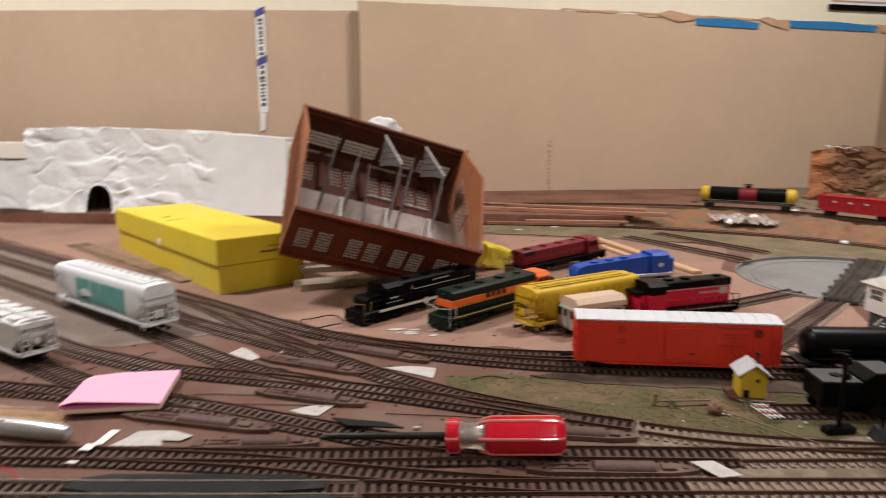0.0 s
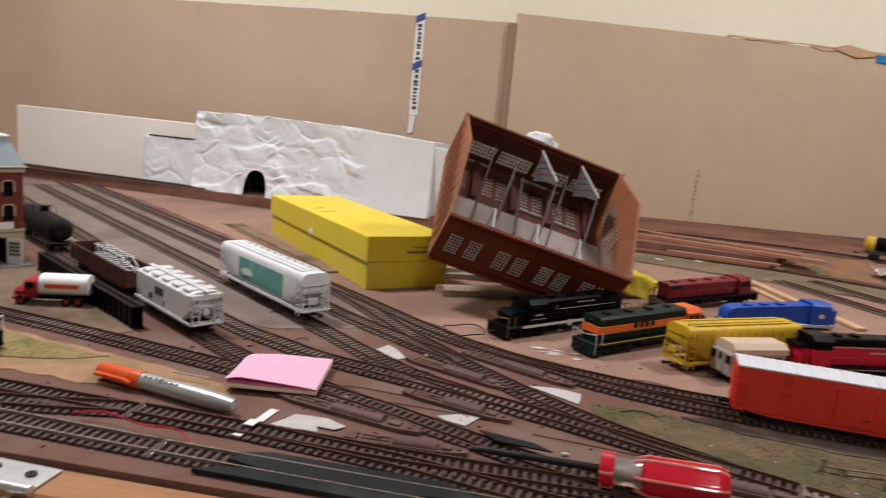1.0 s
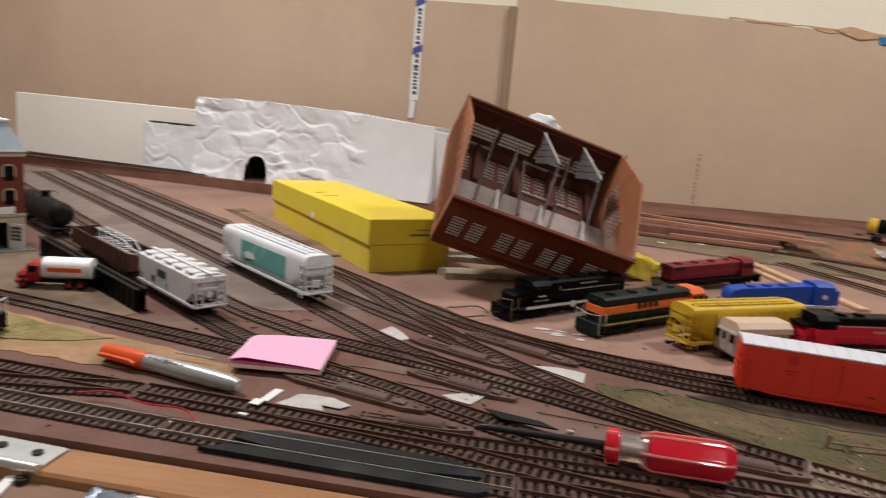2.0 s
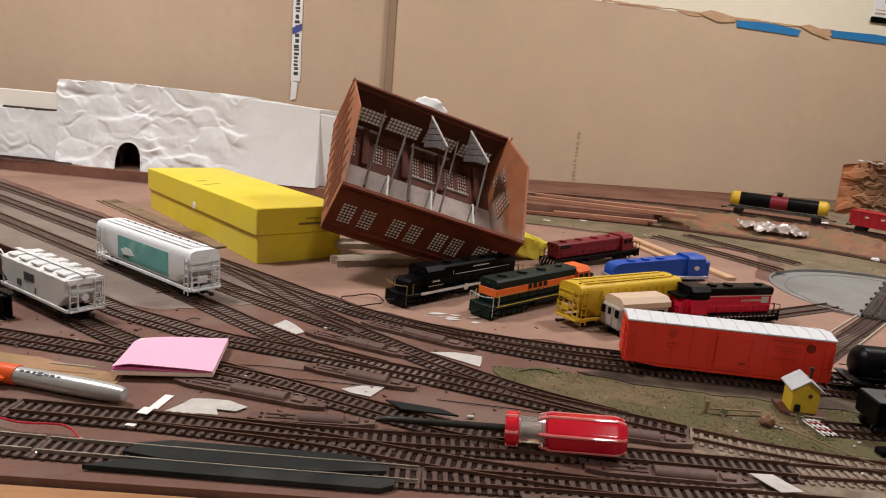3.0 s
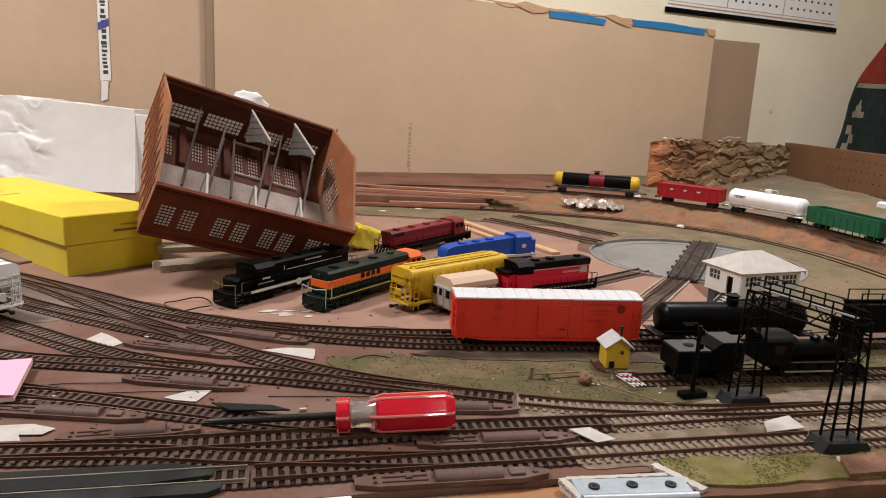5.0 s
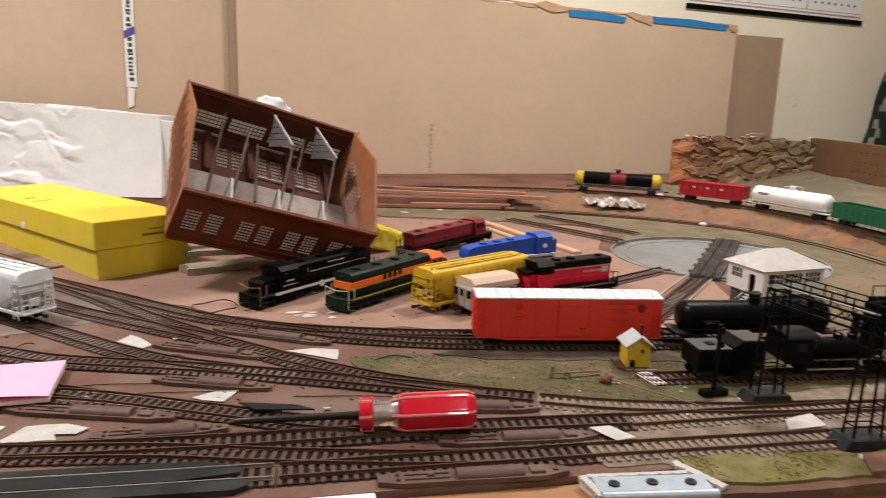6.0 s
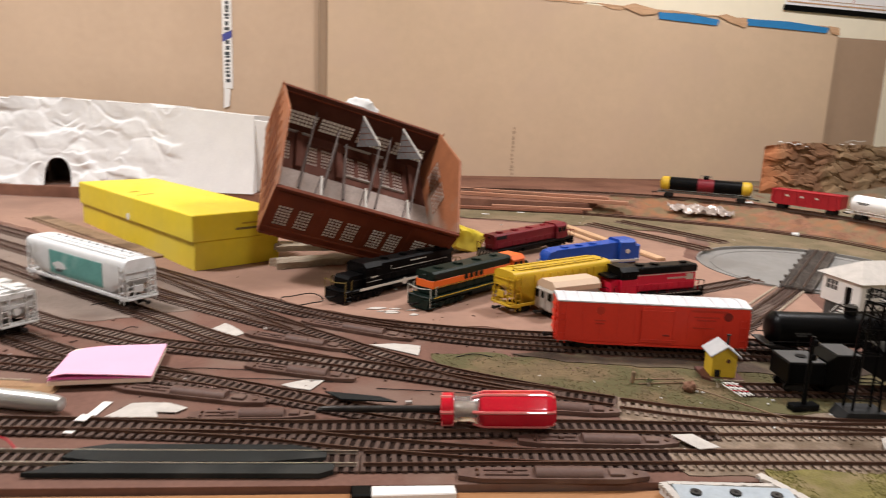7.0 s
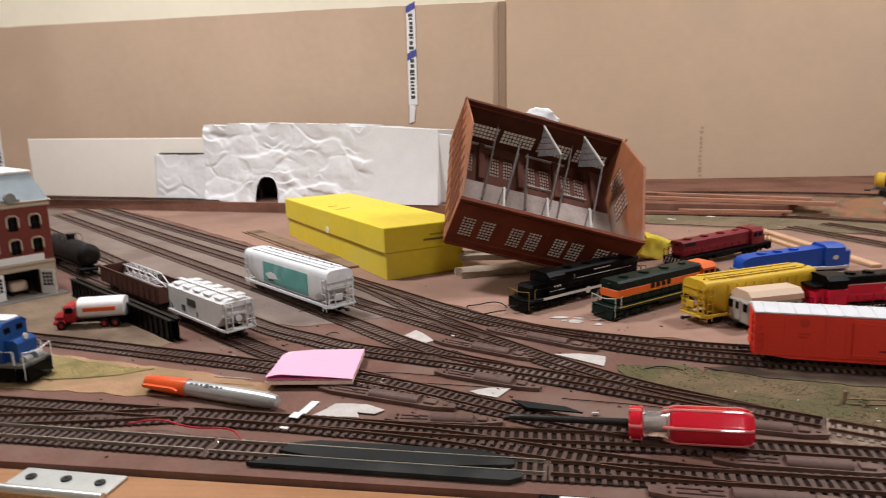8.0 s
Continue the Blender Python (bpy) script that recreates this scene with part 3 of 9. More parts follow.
MEADOW = [(0.55, 0.645), (0.62, 0.60), (0.9, 0.56), (1.2, 0.50), (1.6, 0.6), (1.3, 0.8), (1.04, 0.9), (1.05, 1.02), (1.0, 1.17), (0.86, 1.30), (0.67, 1.40), (0.33, 1.50), (0.2, 1.52), (0.3, 1.40), (0.5, 1.32), (0.66, 1.25), (0.74, 1.18), (0.66, 1.06), (0.64, 0.95), (0.70, 0.86), (0.66, 0.75), (0.6, 0.70)]
cut_pit(sheet("turf_meadow", MEADOW, 0.0012, 0.0005, MEADOWM, "grey-green scenic turf around the turntable pit", wobble=0.01))
FRONTTURF = [(0.312, 0.346), (0.302, 0.370), (0.306, 0.384), (0.36, 0.374), (0.43, 0.357), (0.6, 0.342), (0.6, 0.325), (0.45, 0.328), (0.395, 0.335), (0.35, 0.339)]
sheet("turf_edge", FRONTTURF, 0.0022, 0.008, FRONTG, "green scenic turf along the layout's front edge", wobble=0.006)
solid("soil_block", Kit().prism([(0.430, 0.352), (0.52, 0.340), (0.52, 0.318), (0.416, 0.330)], -0.006, 0.0050, axis=2), EARTH, "red-brown soil block at the layout's front edge", "soil block")
SOIL = [(0.300, 0.348), (0.35, 0.345), (0.45, 0.334), (0.62, 0.330), (0.62, 0.302), (0.45, 0.318), (0.37, 0.328), (0.305, 0.336)]
sheet("soil_edge", SOIL, 0.0002, 0.007, EARTH, "red-brown bare soil along the layout's front edge", wobble=0.004)
YARDBED = [(-0.20, 0.745), (-0.30, 0.76), (-0.36, 0.80), (-0.62, 1.05), (-1.15, 1.52), (-1.10, 1.70), (-0.92, 1.67), (-0.72, 1.50), (-0.30, 1.08), (-0.14, 0.91), (-0.06, 0.80)]
sheet("yard_base", YARDBED, 0.0005, 0.0004, YARDGREY, "dusty grey-brown base under the rear yard tracks", wobble=0.008)



def tufts(name, poly, count, tall, material, label, seed, z0=0.0008):
    """Loose turf: short blades in little clumps."""
    rnd = random.Random(seed)
    xs, ys = [p[0] for p in poly], [p[1] for p in poly]
    k = Kit()
    tries = 0
    while count and tries < 40000:
        tries += 1
        p = (rnd.uniform(min(xs), max(xs)), rnd.uniform(min(ys), max(ys)))
        if not inside(p, poly) or math.dist(p, PIT[:2]) < PIT[2] or noise.noise((p[0] * 22, p[1] * 22, seed)) < -0.08:
            continue
        count -= 1
        for _ in range(4):
            t, h = rnd.uniform(0, 6.28), tall * rnd.uniform(0.3, 1.0)
            w = h * 0.85
            x, y = p[0] + rnd.uniform(-1, 1) * tall, p[1] + rnd.uniform(-1, 1) * tall
            dx, dy = math.cos(t) * w, math.sin(t) * w
            lx, ly = rnd.uniform(-1, 1) * h * 0.6, rnd.uniform(-1, 1) * h * 0.6
            k.add([(x - dx, y - dy, z0), (x + dx, y + dy, z0), (x + lx, y + ly, z0 + h), (x + dy, y - dx, z0)], [(0, 1, 2), (1, 3, 2), (3, 0, 2)])
    return solid(name, k, material, label, "turf", kind="stuff")


# Dark strip before the boxcar: its cast shade is put into the colour.
SHADELINE = [(0.20, 0.617), (0.26, 0.606), (0.43, 0.570), (0.62, 0.545), (0.62, 0.528), (0.50, 0.530), (0.42, 0.545), (0.33, 0.562), (0.24, 0.588)]
sheet("shaded_dirt_strip", SHADELINE, 0.0018, 0.001, SHADEDIRT, "ballast dirt with the boxcar's shade in its dark colour", wobble=0.010)
tufts("turf", STRIP, 3000, 0.0011, TUFT, "loose brown-green scenic turf clumps", 3)
tufts("turf", STRIP, 2400, 0.0011, TUFTTAN, "loose tan scenic turf clumps", 13)
tufts("turf", STRIP, 500, 0.0013, TUFTDARK, "taller olive scenic turf clumps", 23)
tufts("turf", MEADOW, 1800, 0.0014, TUFTTAN, "loose tan scenic turf on the meadow", 5)
tufts("turf", YELTURF, 900, 0.0009, TUFTY, "loose yellow-green scenic turf clumps", 7, 0.0012)
tufts("turf", FRONTTURF, 1500, 0.0010, TUFTG, "loose green scenic turf at the edge", 9, 0.0020)

# Frame boards under the front edge.
k = Kit()
fr = pose(0, 0, 0, 0, 0, -5.7)
k.box((0, front(0) - 0.0185, -0.0215), (3.4, 0.033, 0.034), 0.002, m=fr)
solid("front_frame_board", k, PINE, "orange pine frame board along the layout's front", kind="structure")
k = Kit().box((0.35, front(0) + 0.0025, -0.009), (2.2, 0.009, 0.0165), 0.0015, m=fr)
solid("front_edge_strip", k, YARD, "brown painted wooden edge strip of the layout", kind="structure")

# Plain legs that carry the layout.
for x, y in ((-1.5, 0.72), (0.0, 0.52), (1.5, 0.45), (-2.0, 1.95), (0.0, 1.95), (2.1, 1.95)):
    solid("table_leg", Kit().box((x, y, -0.4845), (0.07, 0.07, 0.945), 0.004), PINE, "plain pine leg under the layout", kind="structure")

# Raised rear roadbed.
REAR = [(-2.1, 1.95), (-1.5, 1.80), (-1.11, 1.735), (-0.77, 1.665), (-0.49, 1.602), (-0.1, 1.53), (0.335, 1.515), (0.60, 1.448), (0.65, 1.495), (0.72, 1.526), (0.855, 1.460), (0.958, 1.372), (1.030, 1.262), (1.072, 1.14), (1.077, 1.0), (1.062, 0.88), (1.040, 0.70), (2.25, 0.7), (2.25, 2.06), (-2.1, 2.06)]
sheet("rear_roadbed", REAR, 0.022, 0.0225, REARBED, "raised brown painted roadbed along the rear of the layout")

# ---- track ----
GAUGE = 0.0165
lift = 0.0


TIE_MESH = {}
for material in (TIE, FARTIE, DUSTY, BURIED):
    TIE_MESH[material] = Kit().box((0, 0, 0.0009), (0.0032, 0.0295, 0.0020), 0.0003).mesh("tie")
    TIE_MESH[material].materials.append(material)


def track(ctrl, label, rails=RAIL, z=0.0, ties=TIE):
    """Model track: two rails on crossties along a curve."""
    global lift
    lift = (lift + 0.00013) % 0.0009
    z += lift
    th = thing("track", pose(0, 0, 0), label, "track", "railway tracks")
    pts = curve_points(ctrl, 0.0068)
    rows = []
    for i, p in enumerate(pts):
        d = (pts[min(i + 1, len(pts) - 1)] - pts[max(i - 1, 0)]).normalized()
        rows.append((p, d))
    # Crossties near the front are pieces of their own; those farther back are joined.
    rest = {}
    for p, d in rows:
        turn = math.degrees(math.atan2(d.y, d.x)) + random.uniform(-1, 1)
        # Ties farther back get a paler material, close to the ground's tone.
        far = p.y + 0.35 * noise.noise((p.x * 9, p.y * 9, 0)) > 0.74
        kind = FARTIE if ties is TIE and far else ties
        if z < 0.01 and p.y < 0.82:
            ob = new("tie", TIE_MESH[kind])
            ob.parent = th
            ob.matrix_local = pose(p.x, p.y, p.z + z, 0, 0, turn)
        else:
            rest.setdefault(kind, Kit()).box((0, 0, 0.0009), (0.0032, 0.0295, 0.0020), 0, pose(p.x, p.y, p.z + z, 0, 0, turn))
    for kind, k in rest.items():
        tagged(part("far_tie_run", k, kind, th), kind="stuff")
    # Dark strip under near ties; the gaps' shade is put in its colour.
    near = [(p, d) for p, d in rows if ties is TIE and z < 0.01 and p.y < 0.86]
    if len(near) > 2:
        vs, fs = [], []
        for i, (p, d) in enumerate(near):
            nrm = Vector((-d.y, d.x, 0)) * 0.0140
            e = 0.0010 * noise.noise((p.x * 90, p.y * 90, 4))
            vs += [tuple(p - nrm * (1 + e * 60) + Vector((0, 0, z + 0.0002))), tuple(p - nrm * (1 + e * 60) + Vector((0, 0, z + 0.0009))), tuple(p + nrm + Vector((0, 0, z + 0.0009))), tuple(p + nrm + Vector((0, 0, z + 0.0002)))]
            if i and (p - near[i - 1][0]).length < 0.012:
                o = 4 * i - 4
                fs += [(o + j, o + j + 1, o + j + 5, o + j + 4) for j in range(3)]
        part("tie_gap_shade", Kit().add(vs, fs), TIEGAP, th, "dark strip with the shade between the ties")
    prof = [(-0.0009, 0.0019), (0.0009, 0.0019), (0.0009, 0.0021), (0.00025, 0.0024), (0.00025, 0.0035), (0.0005, 0.0037), (0.0005, 0.0043), (-0.0005, 0.0043), (-0.0005, 0.0037), (-0.00025, 0.0035), (-0.00025, 0.0024), (-0.0009, 0.0021)]
    for side in (-1, 1):
        k = Kit()
        n = len(prof)
        vs, fs = [], []
        for i, (p, d) in enumerate(rows):
            nrm = Vector((-d.y, d.x, 0))
            c = p + nrm * side * GAUGE / 2
            vs += [tuple(c + nrm * a + Vector((0, 0, b + z))) for a, b in prof]
            if i:
                o = (i - 1) * n
                fs += [(o + j, o + (j + 1) % n, o + n + (j + 1) % n, o + n + j) for j in range(n)]
        fs += [tuple(range(n)), tuple(range(len(vs) - n, len(vs)))[::-1]]
        part("rail", k.add(vs, fs), rails, th)
    return th


track([(-0.20, 0.4555), (-0.08, 0.4405), (0.04, 0.4265)], "front main track with dark ties and bright rails", rails=STEEL)
track([(0.04, 0.4265), (0.13, 0.4175), (0.25, 0.4045)], "front main track with brown ties and worn rails")
track([(0.25, 0.4045), (0.34, 0.3935), (0.44, 0.381)], "front main track with dusty ties and worn rails", ties=DUSTY)
track([(-0.75, 0.52), (-0.4, 0.482), (-0.20, 0.4555)], "front main track with dark ties and bright rails", rails=STEEL)
track([(0.44, 0.381), (0.7, 0.35), (1.0, 0.32)], "front main track with dusty ties and worn rails", ties=DUSTY)
track([(-0.24, 0.509), (-0.02, 0.478), (0.15, 0.462), (0.3, 0.441)], "second main track with brown ties and painted rails")
track([(-0.75, 0.58), (-0.44, 0.537), (-0.24, 0.509)], "second main track with brown ties and painted rails")
track([(0.3, 0.441), (0.49, 0.421), (0.75, 0.39), (1.0, 0.36)], "second main track with dusty ties and painted rails", ties=DUSTY)
track([(-0.16, 0.498), (-0.04, 0.473), (0.035, 0.449), (0.137, 0.4205), (0.21, 0.408)], "crossover track joining the two front tracks")
track([(-0.52, 0.4955), (-0.411, 0.4965), (-0.321, 0.502), (-0.25, 0.5105)], "crossover track joining the two front tracks")
track([(-0.80, 0.79), (-0.456, 0.693), (-0.324, 0.653), (-0.204, 0.615), (-0.091, 0.575), (-0.002, 0.529), (0.079, 0.487), (0.17, 0.459)], "yard lead track with brown painted rails")
track([(-1.15, 1.50), (-0.82, 1.20), (-0.5, 0.912), (-0.3, 0.730), (-0.223, 0.660), (-0.17, 0.622), (-0.09, 0.576)], "yard track with brown painted rails")
track([(-1.05, 1.54), (-0.8, 1.29), (-0.4, 0.889), (-0.255, 0.746), (-0.178, 0.692), (-0.127, 0.662), (-0.025, 0.623), (0.07, 0.582), (0.186, 0.525), (0.25, 0.493)], "yard ladder track with brown painted rails")
track([(0.25, 0.493), (0.306, 0.468), (0.40, 0.440), (0.5, 0.423)], "yard ladder track with dusty ties", ties=DUSTY)
track([(-1.0, 1.605), (-0.6, 1.205), (-0.304, 0.909), (-0.16, 0.762), (-0.109, 0.708), (-0.073, 0.672), (-0.036, 0.641), (0.02, 0.608)], "yard track with brown painted rails")
track([(-1.0, 1.69), (-0.6, 1.29), (-0.25, 0.94), (-0.155, 0.832), (-0.057, 0.742), (0.0, 0.693), (0.06, 0.630), (0.104, 0.589), (0.146, 0.556), (0.21, 0.516)], "yard track with brown painted rails")
track([(-0.22, 0.98), (-0.15, 0.898), (-0.079, 0.797), (-0.04, 0.745), (0.0, 0.697)], "connecting track with worn bright rails")
track([(-1.0, 1.762), (-0.6, 1.362), (-0.3, 1.062), (-0.134, 0.894), (-0.062, 0.818), (0.0, 0.760), (0.067, 0.717), (0.121, 0.694), (0.228, 0.662), (0.45, 0.622), (0.53, 0.61)], "outer yard track with brown painted rails")
track([(0.01, 0.752), (0.067, 0.710), (0.117, 0.678), (0.169, 0.655), (0.24, 0.632), (0.42, 0.592), (0.6, 0.56), (0.9, 0.52)], "siding track with brown painted rails")
track([(0.365, 0.512), (0.47, 0.497), (0.6, 0.478), (0.8, 0.45), (1.0, 0.43)], "short spur track in scenic turf")
track([(0.46, 0.662), (0.529, 0.7225), (0.60, 0.784), (0.652, 0.829)], "turntable approach track on grey ties")
track([(0.44, 0.798), (0.506, 0.826), (0.6285, 0.879)], "loose length of track beside the turntable")
track([(-1.6, 1.85), (-1.2, 1.775), (-0.9, 1.715), (-0.62, 1.655), (-0.48, 1.66), (-0.4, 1.75)], "rear track running into the tunnel", z=0.022)
track([(-1.6, 1.80), (-1.2, 1.755), (-0.9, 1.70), (-0.62, 1.648)], "rear track joining from the side", z=0.022)
UPPER = [(0.25, 1.60), (0.5, 1.585), (0.70, 1.545), (0.86, 1.475), (0.965, 1.385), (1.04, 1.27), (1.085, 1.14), (1.09, 1.0), (1.075, 0.88), (1.05, 0.74)]
track(UPPER, "rear curved track on the raised roadbed", z=0.030)
track([(0.3, 1.505), (0.5, 1.468), (0.67, 1.395), (0.85, 1.285), (0.975, 1.145), (1.015, 1.0), (1.01, 0.87), (0.98, 0.72)], "curved track half buried at the foot of the bank", z=-0.0016, ties=BURIED)

# Rocky bank between the lower and the upper rear track.
k = Kit()
toe = curve_points([(0.60, 1.455, 0.001), (0.70, 1.43, 0.001), (0.87, 1.32, 0.001), (1.005, 1.17, 0.001), (1.05, 1.0, 0.001), (1.045, 0.87, 0.001), (1.02, 0.74, 0.001)], 0.007)
top = curve_points(UPPER[2:], 0.007)
n = min(len(toe), len(top))
vs, fs, cols = [], [], 15
for i in range(n):
    a = toe[int(i * (len(toe) - 1) / (n - 1))]
    b = top[int(i * (len(top) - 1) / (n - 1))]
    for j in range(cols):
        t = j / (cols - 1)
        p = a.lerp(Vector((b.x, b.y, 0.031)), t)
        r = noise.noise((p.x * 40, p.y * 40, 3)) * 0.008 + noise.noise((p.x * 110, p.y * 110, 5)) * 0.0045
        if 0 < j < cols - 1:
            p = p + Vector((r * 0.5, r * 0.5, r + 0.002 * math.sin(t * math.pi)))
        vs.append(tuple(p))
for i in range(n - 1):
    for j in range(cols - 1):
        o = i * cols + j
        fs.append((o, o + 1, o + cols + 1, o + cols))
solid("rocky_bank", k.add(vs, fs), BANKEARTH, "red-brown rocky bank below the rear track", kind="structure")

# Earth slope behind the rear track.
k, vs, fs = Kit(), [], []
nx, ny = 46, 22
for i in range(nx):
    for j in range(ny):
        y = 0.72 + 1.335 * j / (ny - 1)
        x0 = float(np.interp(y, (0.72, 0.88, 1.0, 1.14, 1.27, 1.33), (1.058, 1.084, 1.098, 1.094, 1.05, 1.02)))
        x = x0 + (2.22 - x0) * i / (nx - 1)
        edge = min(1.0, max(0.0, (x - 1.06 - max(0, y - 1.25) * 0.5) / 0.35))
        z = 0.0205 + 0.032 * edge * edge * (0.55 + 0.45 * min(1, y - 0.5)) + noise.noise((x * 9, y * 9, 2)) * 0.008 * edge + (0.002 + noise.noise((x * 40, y * 40, 2)) * 0.002) * min(1.0, (x - x0) / 0.05)
        vs.append((x, y, z))
for i in range(nx - 1):
    for j in range(ny - 1):
        o = i * ny + j
        fs.append((o, o + ny, o + ny + 1, o + 1))
solid("earth_slope", k.add(vs, fs), SLOPE, "olive-brown earth slope behind the rear track", kind="structure")


def flaked_face(a, b, base, tops, depth, seed, rough, cols, rows, hole=None, calm=None, cell=(11, 21), step=0.010, crack=0.0022, warp=1.0, rounded=0.0, bent=0.0, soft=14.0, grain=1.0):
    """A broken face of flat overlapping flakes from a to b, closed behind; hole: (centre, half width, height) of a tunnel mouth; calm: where it turns smooth."""
    a, b = Vector(a), Vector(b)
    d = (b - a).normalized()
    nrm = Vector((d.y, -d.x))
    ln = (b - a).length

    def mouth(s):
        x = (s - hole[0]) / hole[1]
        return hole[2] * (1 - abs(x) ** 2.6) ** (1 / 2.6) if abs(x) < 1 else 0.0

    vs, fs = [], []
    for i in range(cols):
        u = i / (cols - 1)
        kk = u * (len(tops) - 1)
        i0 = min(int(kk), len(tops) - 2)
        h = tops[i0] + (tops[i0 + 1] - tops[i0]) * (kk - i0)
        h += 0.5 * (noise.cell((u * 17 + seed, 3, 0)) - 0.5) * 0.010 * rough * (1 if not calm or u < calm else 0.2) + noise.noise((u * 30, seed, 0)) * 0.002
        for j in range(rows):
            w = j / (rows - 1)
            s = ln * u
            z = base + (h - base) * w
            wx = warp * (0.016 * noise.noise((s * 16, z * 16, seed + 2)) + 0.006 * noise.noise((s * 50, z * 50, seed + 2)))
            wz = warp * (0.013 * noise.noise((s * 16, z * 16, seed + 6)) + 0.004 * noise.noise((s * 50, z * 50, seed + 6)))
            q = Vector(((s + wx) * cell[0], (z + wz) * cell[1] + 0.5 * (s + wx) * 4, seed))
            dist, near = noise.voronoi(q)
            c = near[0]
            own = noise.cell(c * 7.3)
            tilt = (q.y - c.y) * 0.45 * (0.2 + noise.cell(c * 3.1))
            r = (own - 0.5) * step * rough - tilt * 0.012 * rough
            r -= crack * rough * max(0.0, 1 - (dist[1] - dist[0]) / 0.09) * (1 if noise.noise(q * 0.7) > -0.1 else 0.2)
            if rounded:
                # Cast boulders: each cell swells and leans out at its top, with soft joints between.
                ws = [math.exp(-soft * (v - dist[0])) for v in dist]
                lean = sum(g * ((noise.cell(o * 7.3) - 0.5) * 1.2 + (q.y - o.y) * 0.75) for g, o in zip(ws, near)) / sum(ws)
                r = rounded * (0.42 - dist[0] + math.log(sum(ws)) / soft) + step * lean * rough
                r -= 0.0040 * max(0.0, 1 - (dist[1] - dist[0]) / 0.10) * max(0.0, noise.noise(q * 1.3) + 0.10)
                # Broken horizontal ledges, each overhanging the one below.
                ph = z * 34 + 2.6 * noise.noise((s * 9, z * 7, seed + 9)) + 0.8 * noise.noise((s * 30, z * 20, seed))
                saw = ph - math.floor(ph)
                saw = saw if saw < 0.93 else 0.93 * (1 - (saw - 0.93) / 0.07)
                r += 0.0125 * rough * saw * max(0.0, noise.noise((s * 13, z * 20, seed + 17)) + 0.02)
            for sc, g in ((12, 0.008), (40, 0.0036), (120, 0.0010)) if not rounded else ((14, 0.0060), (34, 0.0024), (80, 0.0012), (190, 0.0004)):
                r += noise.noise((s * sc, z * sc * 1.4, seed + sc)) * g * rough * grain
            if calm:
                r *= 1 - 0.975 * min(1.0, max(0.0, (u - calm + 0.05) / 0.08))
            if hole:
                near_hole = max(abs(s - hole[0]) / hole[1], (z - base) / hole[2])
                r *= min(1.0, max(0.30, 0.30 + (near_hole - 0.95) / 0.9))
            r -= bent * max(0.0, 1 - u / 0.07) ** 2
            p = a + d * s + nrm * (r + depth * 0.08 * (1 - w) ** 2)
            vs.append((p.x, p.y, z))
    for i in range(cols - 1):
        for j in range(rows - 1):
            if hole and (vs[i * rows + j][2] + vs[i * rows + j + 1][2]) / 2 - base < mouth(ln * (i + 0.5) / (cols - 1)):
                continue
            o = i * rows + j
            fs.append((o, o + rows, o + rows + 1, o + 1))
    m = len(vs)
    for i in range(cols):
        p = vs[i * rows + rows - 1]
        back = Vector(p[:2]) - nrm * depth
        vs += [(back.x, back.y, p[2] - 0.01), (back.x, back.y, base)]
    for i in range(cols - 1):
        t0, t1 = i * rows + rows - 1, (i + 1) * rows + rows - 1
        q0, q1 = m + 2 * i, m + 2 * i + 2
        fs += [(t0, t1, q1, q0), (q0, q1, q1 + 1, q0 + 1)]
    for i, o in ((0, 0), (cols - 1, (cols - 1) * rows)):
        fs.append(tuple(range(o, o + rows)) + (m + 2 * i, m + 2 * i + 1))
    rim = []
    if hole:
        for n in range(25):
            x = -math.cos(math.pi * n / 24)
            s = hole[0] + x * hole[1]
            p = a + d * s
            z = base + mouth(s)
            p = p + nrm * (depth * 0.08 * (1 - (z - base) / (tops[0] - base)) ** 2 + 0.001)
            rim.append((p.x, p.y, z))
    return Kit().add(vs, fs), rim


# White plaster hill with the tunnel.
hill = thing("plaster_hill", pose(0, 0, 0), "white unpainted plaster rock hill with a tunnel mouth", "plaster hill")
k, rim = flaked_face((-0.664, 1.670), (-0.100, 1.545), 0.022, [0.203, 0.205, 0.204, 0.200, 0.198, 0.195, 0.188, 0.184], 0.22, 4.0, 0.85, 260, 96, hole=(0.166, 0.030, 0.059), calm=0.72, cell=(13, 21), step=0.0034, warp=1.2, rounded=0.0040, soft=24.0, grain=0.34)
k.angle = 75
part("rock_face", k, PLASTER, hill, "white craggy plaster face")
part("tunnel_rim", Kit().tube(rim, 0.0011, 9), PLASTER, hill, "rounded plaster edge of the tunnel mouth")
k, _ = flaked_face((-0.812, 1.711), (-0.652, 1.674), 0.022, [0.129, 0.131, 0.132], 0.12, 8.0, 0.30, 60, 44, cell=(9, 13), step=0.004, rounded=0.003, soft=14.0, grain=0.8, bent=0.012)
k.angle = 75
part("step", k, PLASTER, hill)
part("step_cap", Kit().box((0, 0, 0), (0.135, 0.07, 0.0035), 0.001, pose(-0.722, 1.731, 0.1325, 0, 0, -13)), BROWNBD, hill, "dark hardboard cap on the step")
part("tunnel_liner", Kit().add([(x, y, z) for x, y in ((-0.53, 1.645), (-0.47, 1.632), (-0.40, 1.78), (-0.56, 1.80)) for z in (0.0222, 0.09)], [(2, 3, 5, 4), (4, 5, 7, 6), (6, 7, 1, 0), (1, 3, 5, 7)]), DIRT, hill, "dark inside of the tunnel")
flap = Kit().box((0, 0, 0), (0.05, 0.004, 0.150), 0.001, pose(-0.082, 1.55, 0.098, 4, 6, -12))
part("end_sheet", flap, PLASTER, hill, "white plaster cloth end sheet")
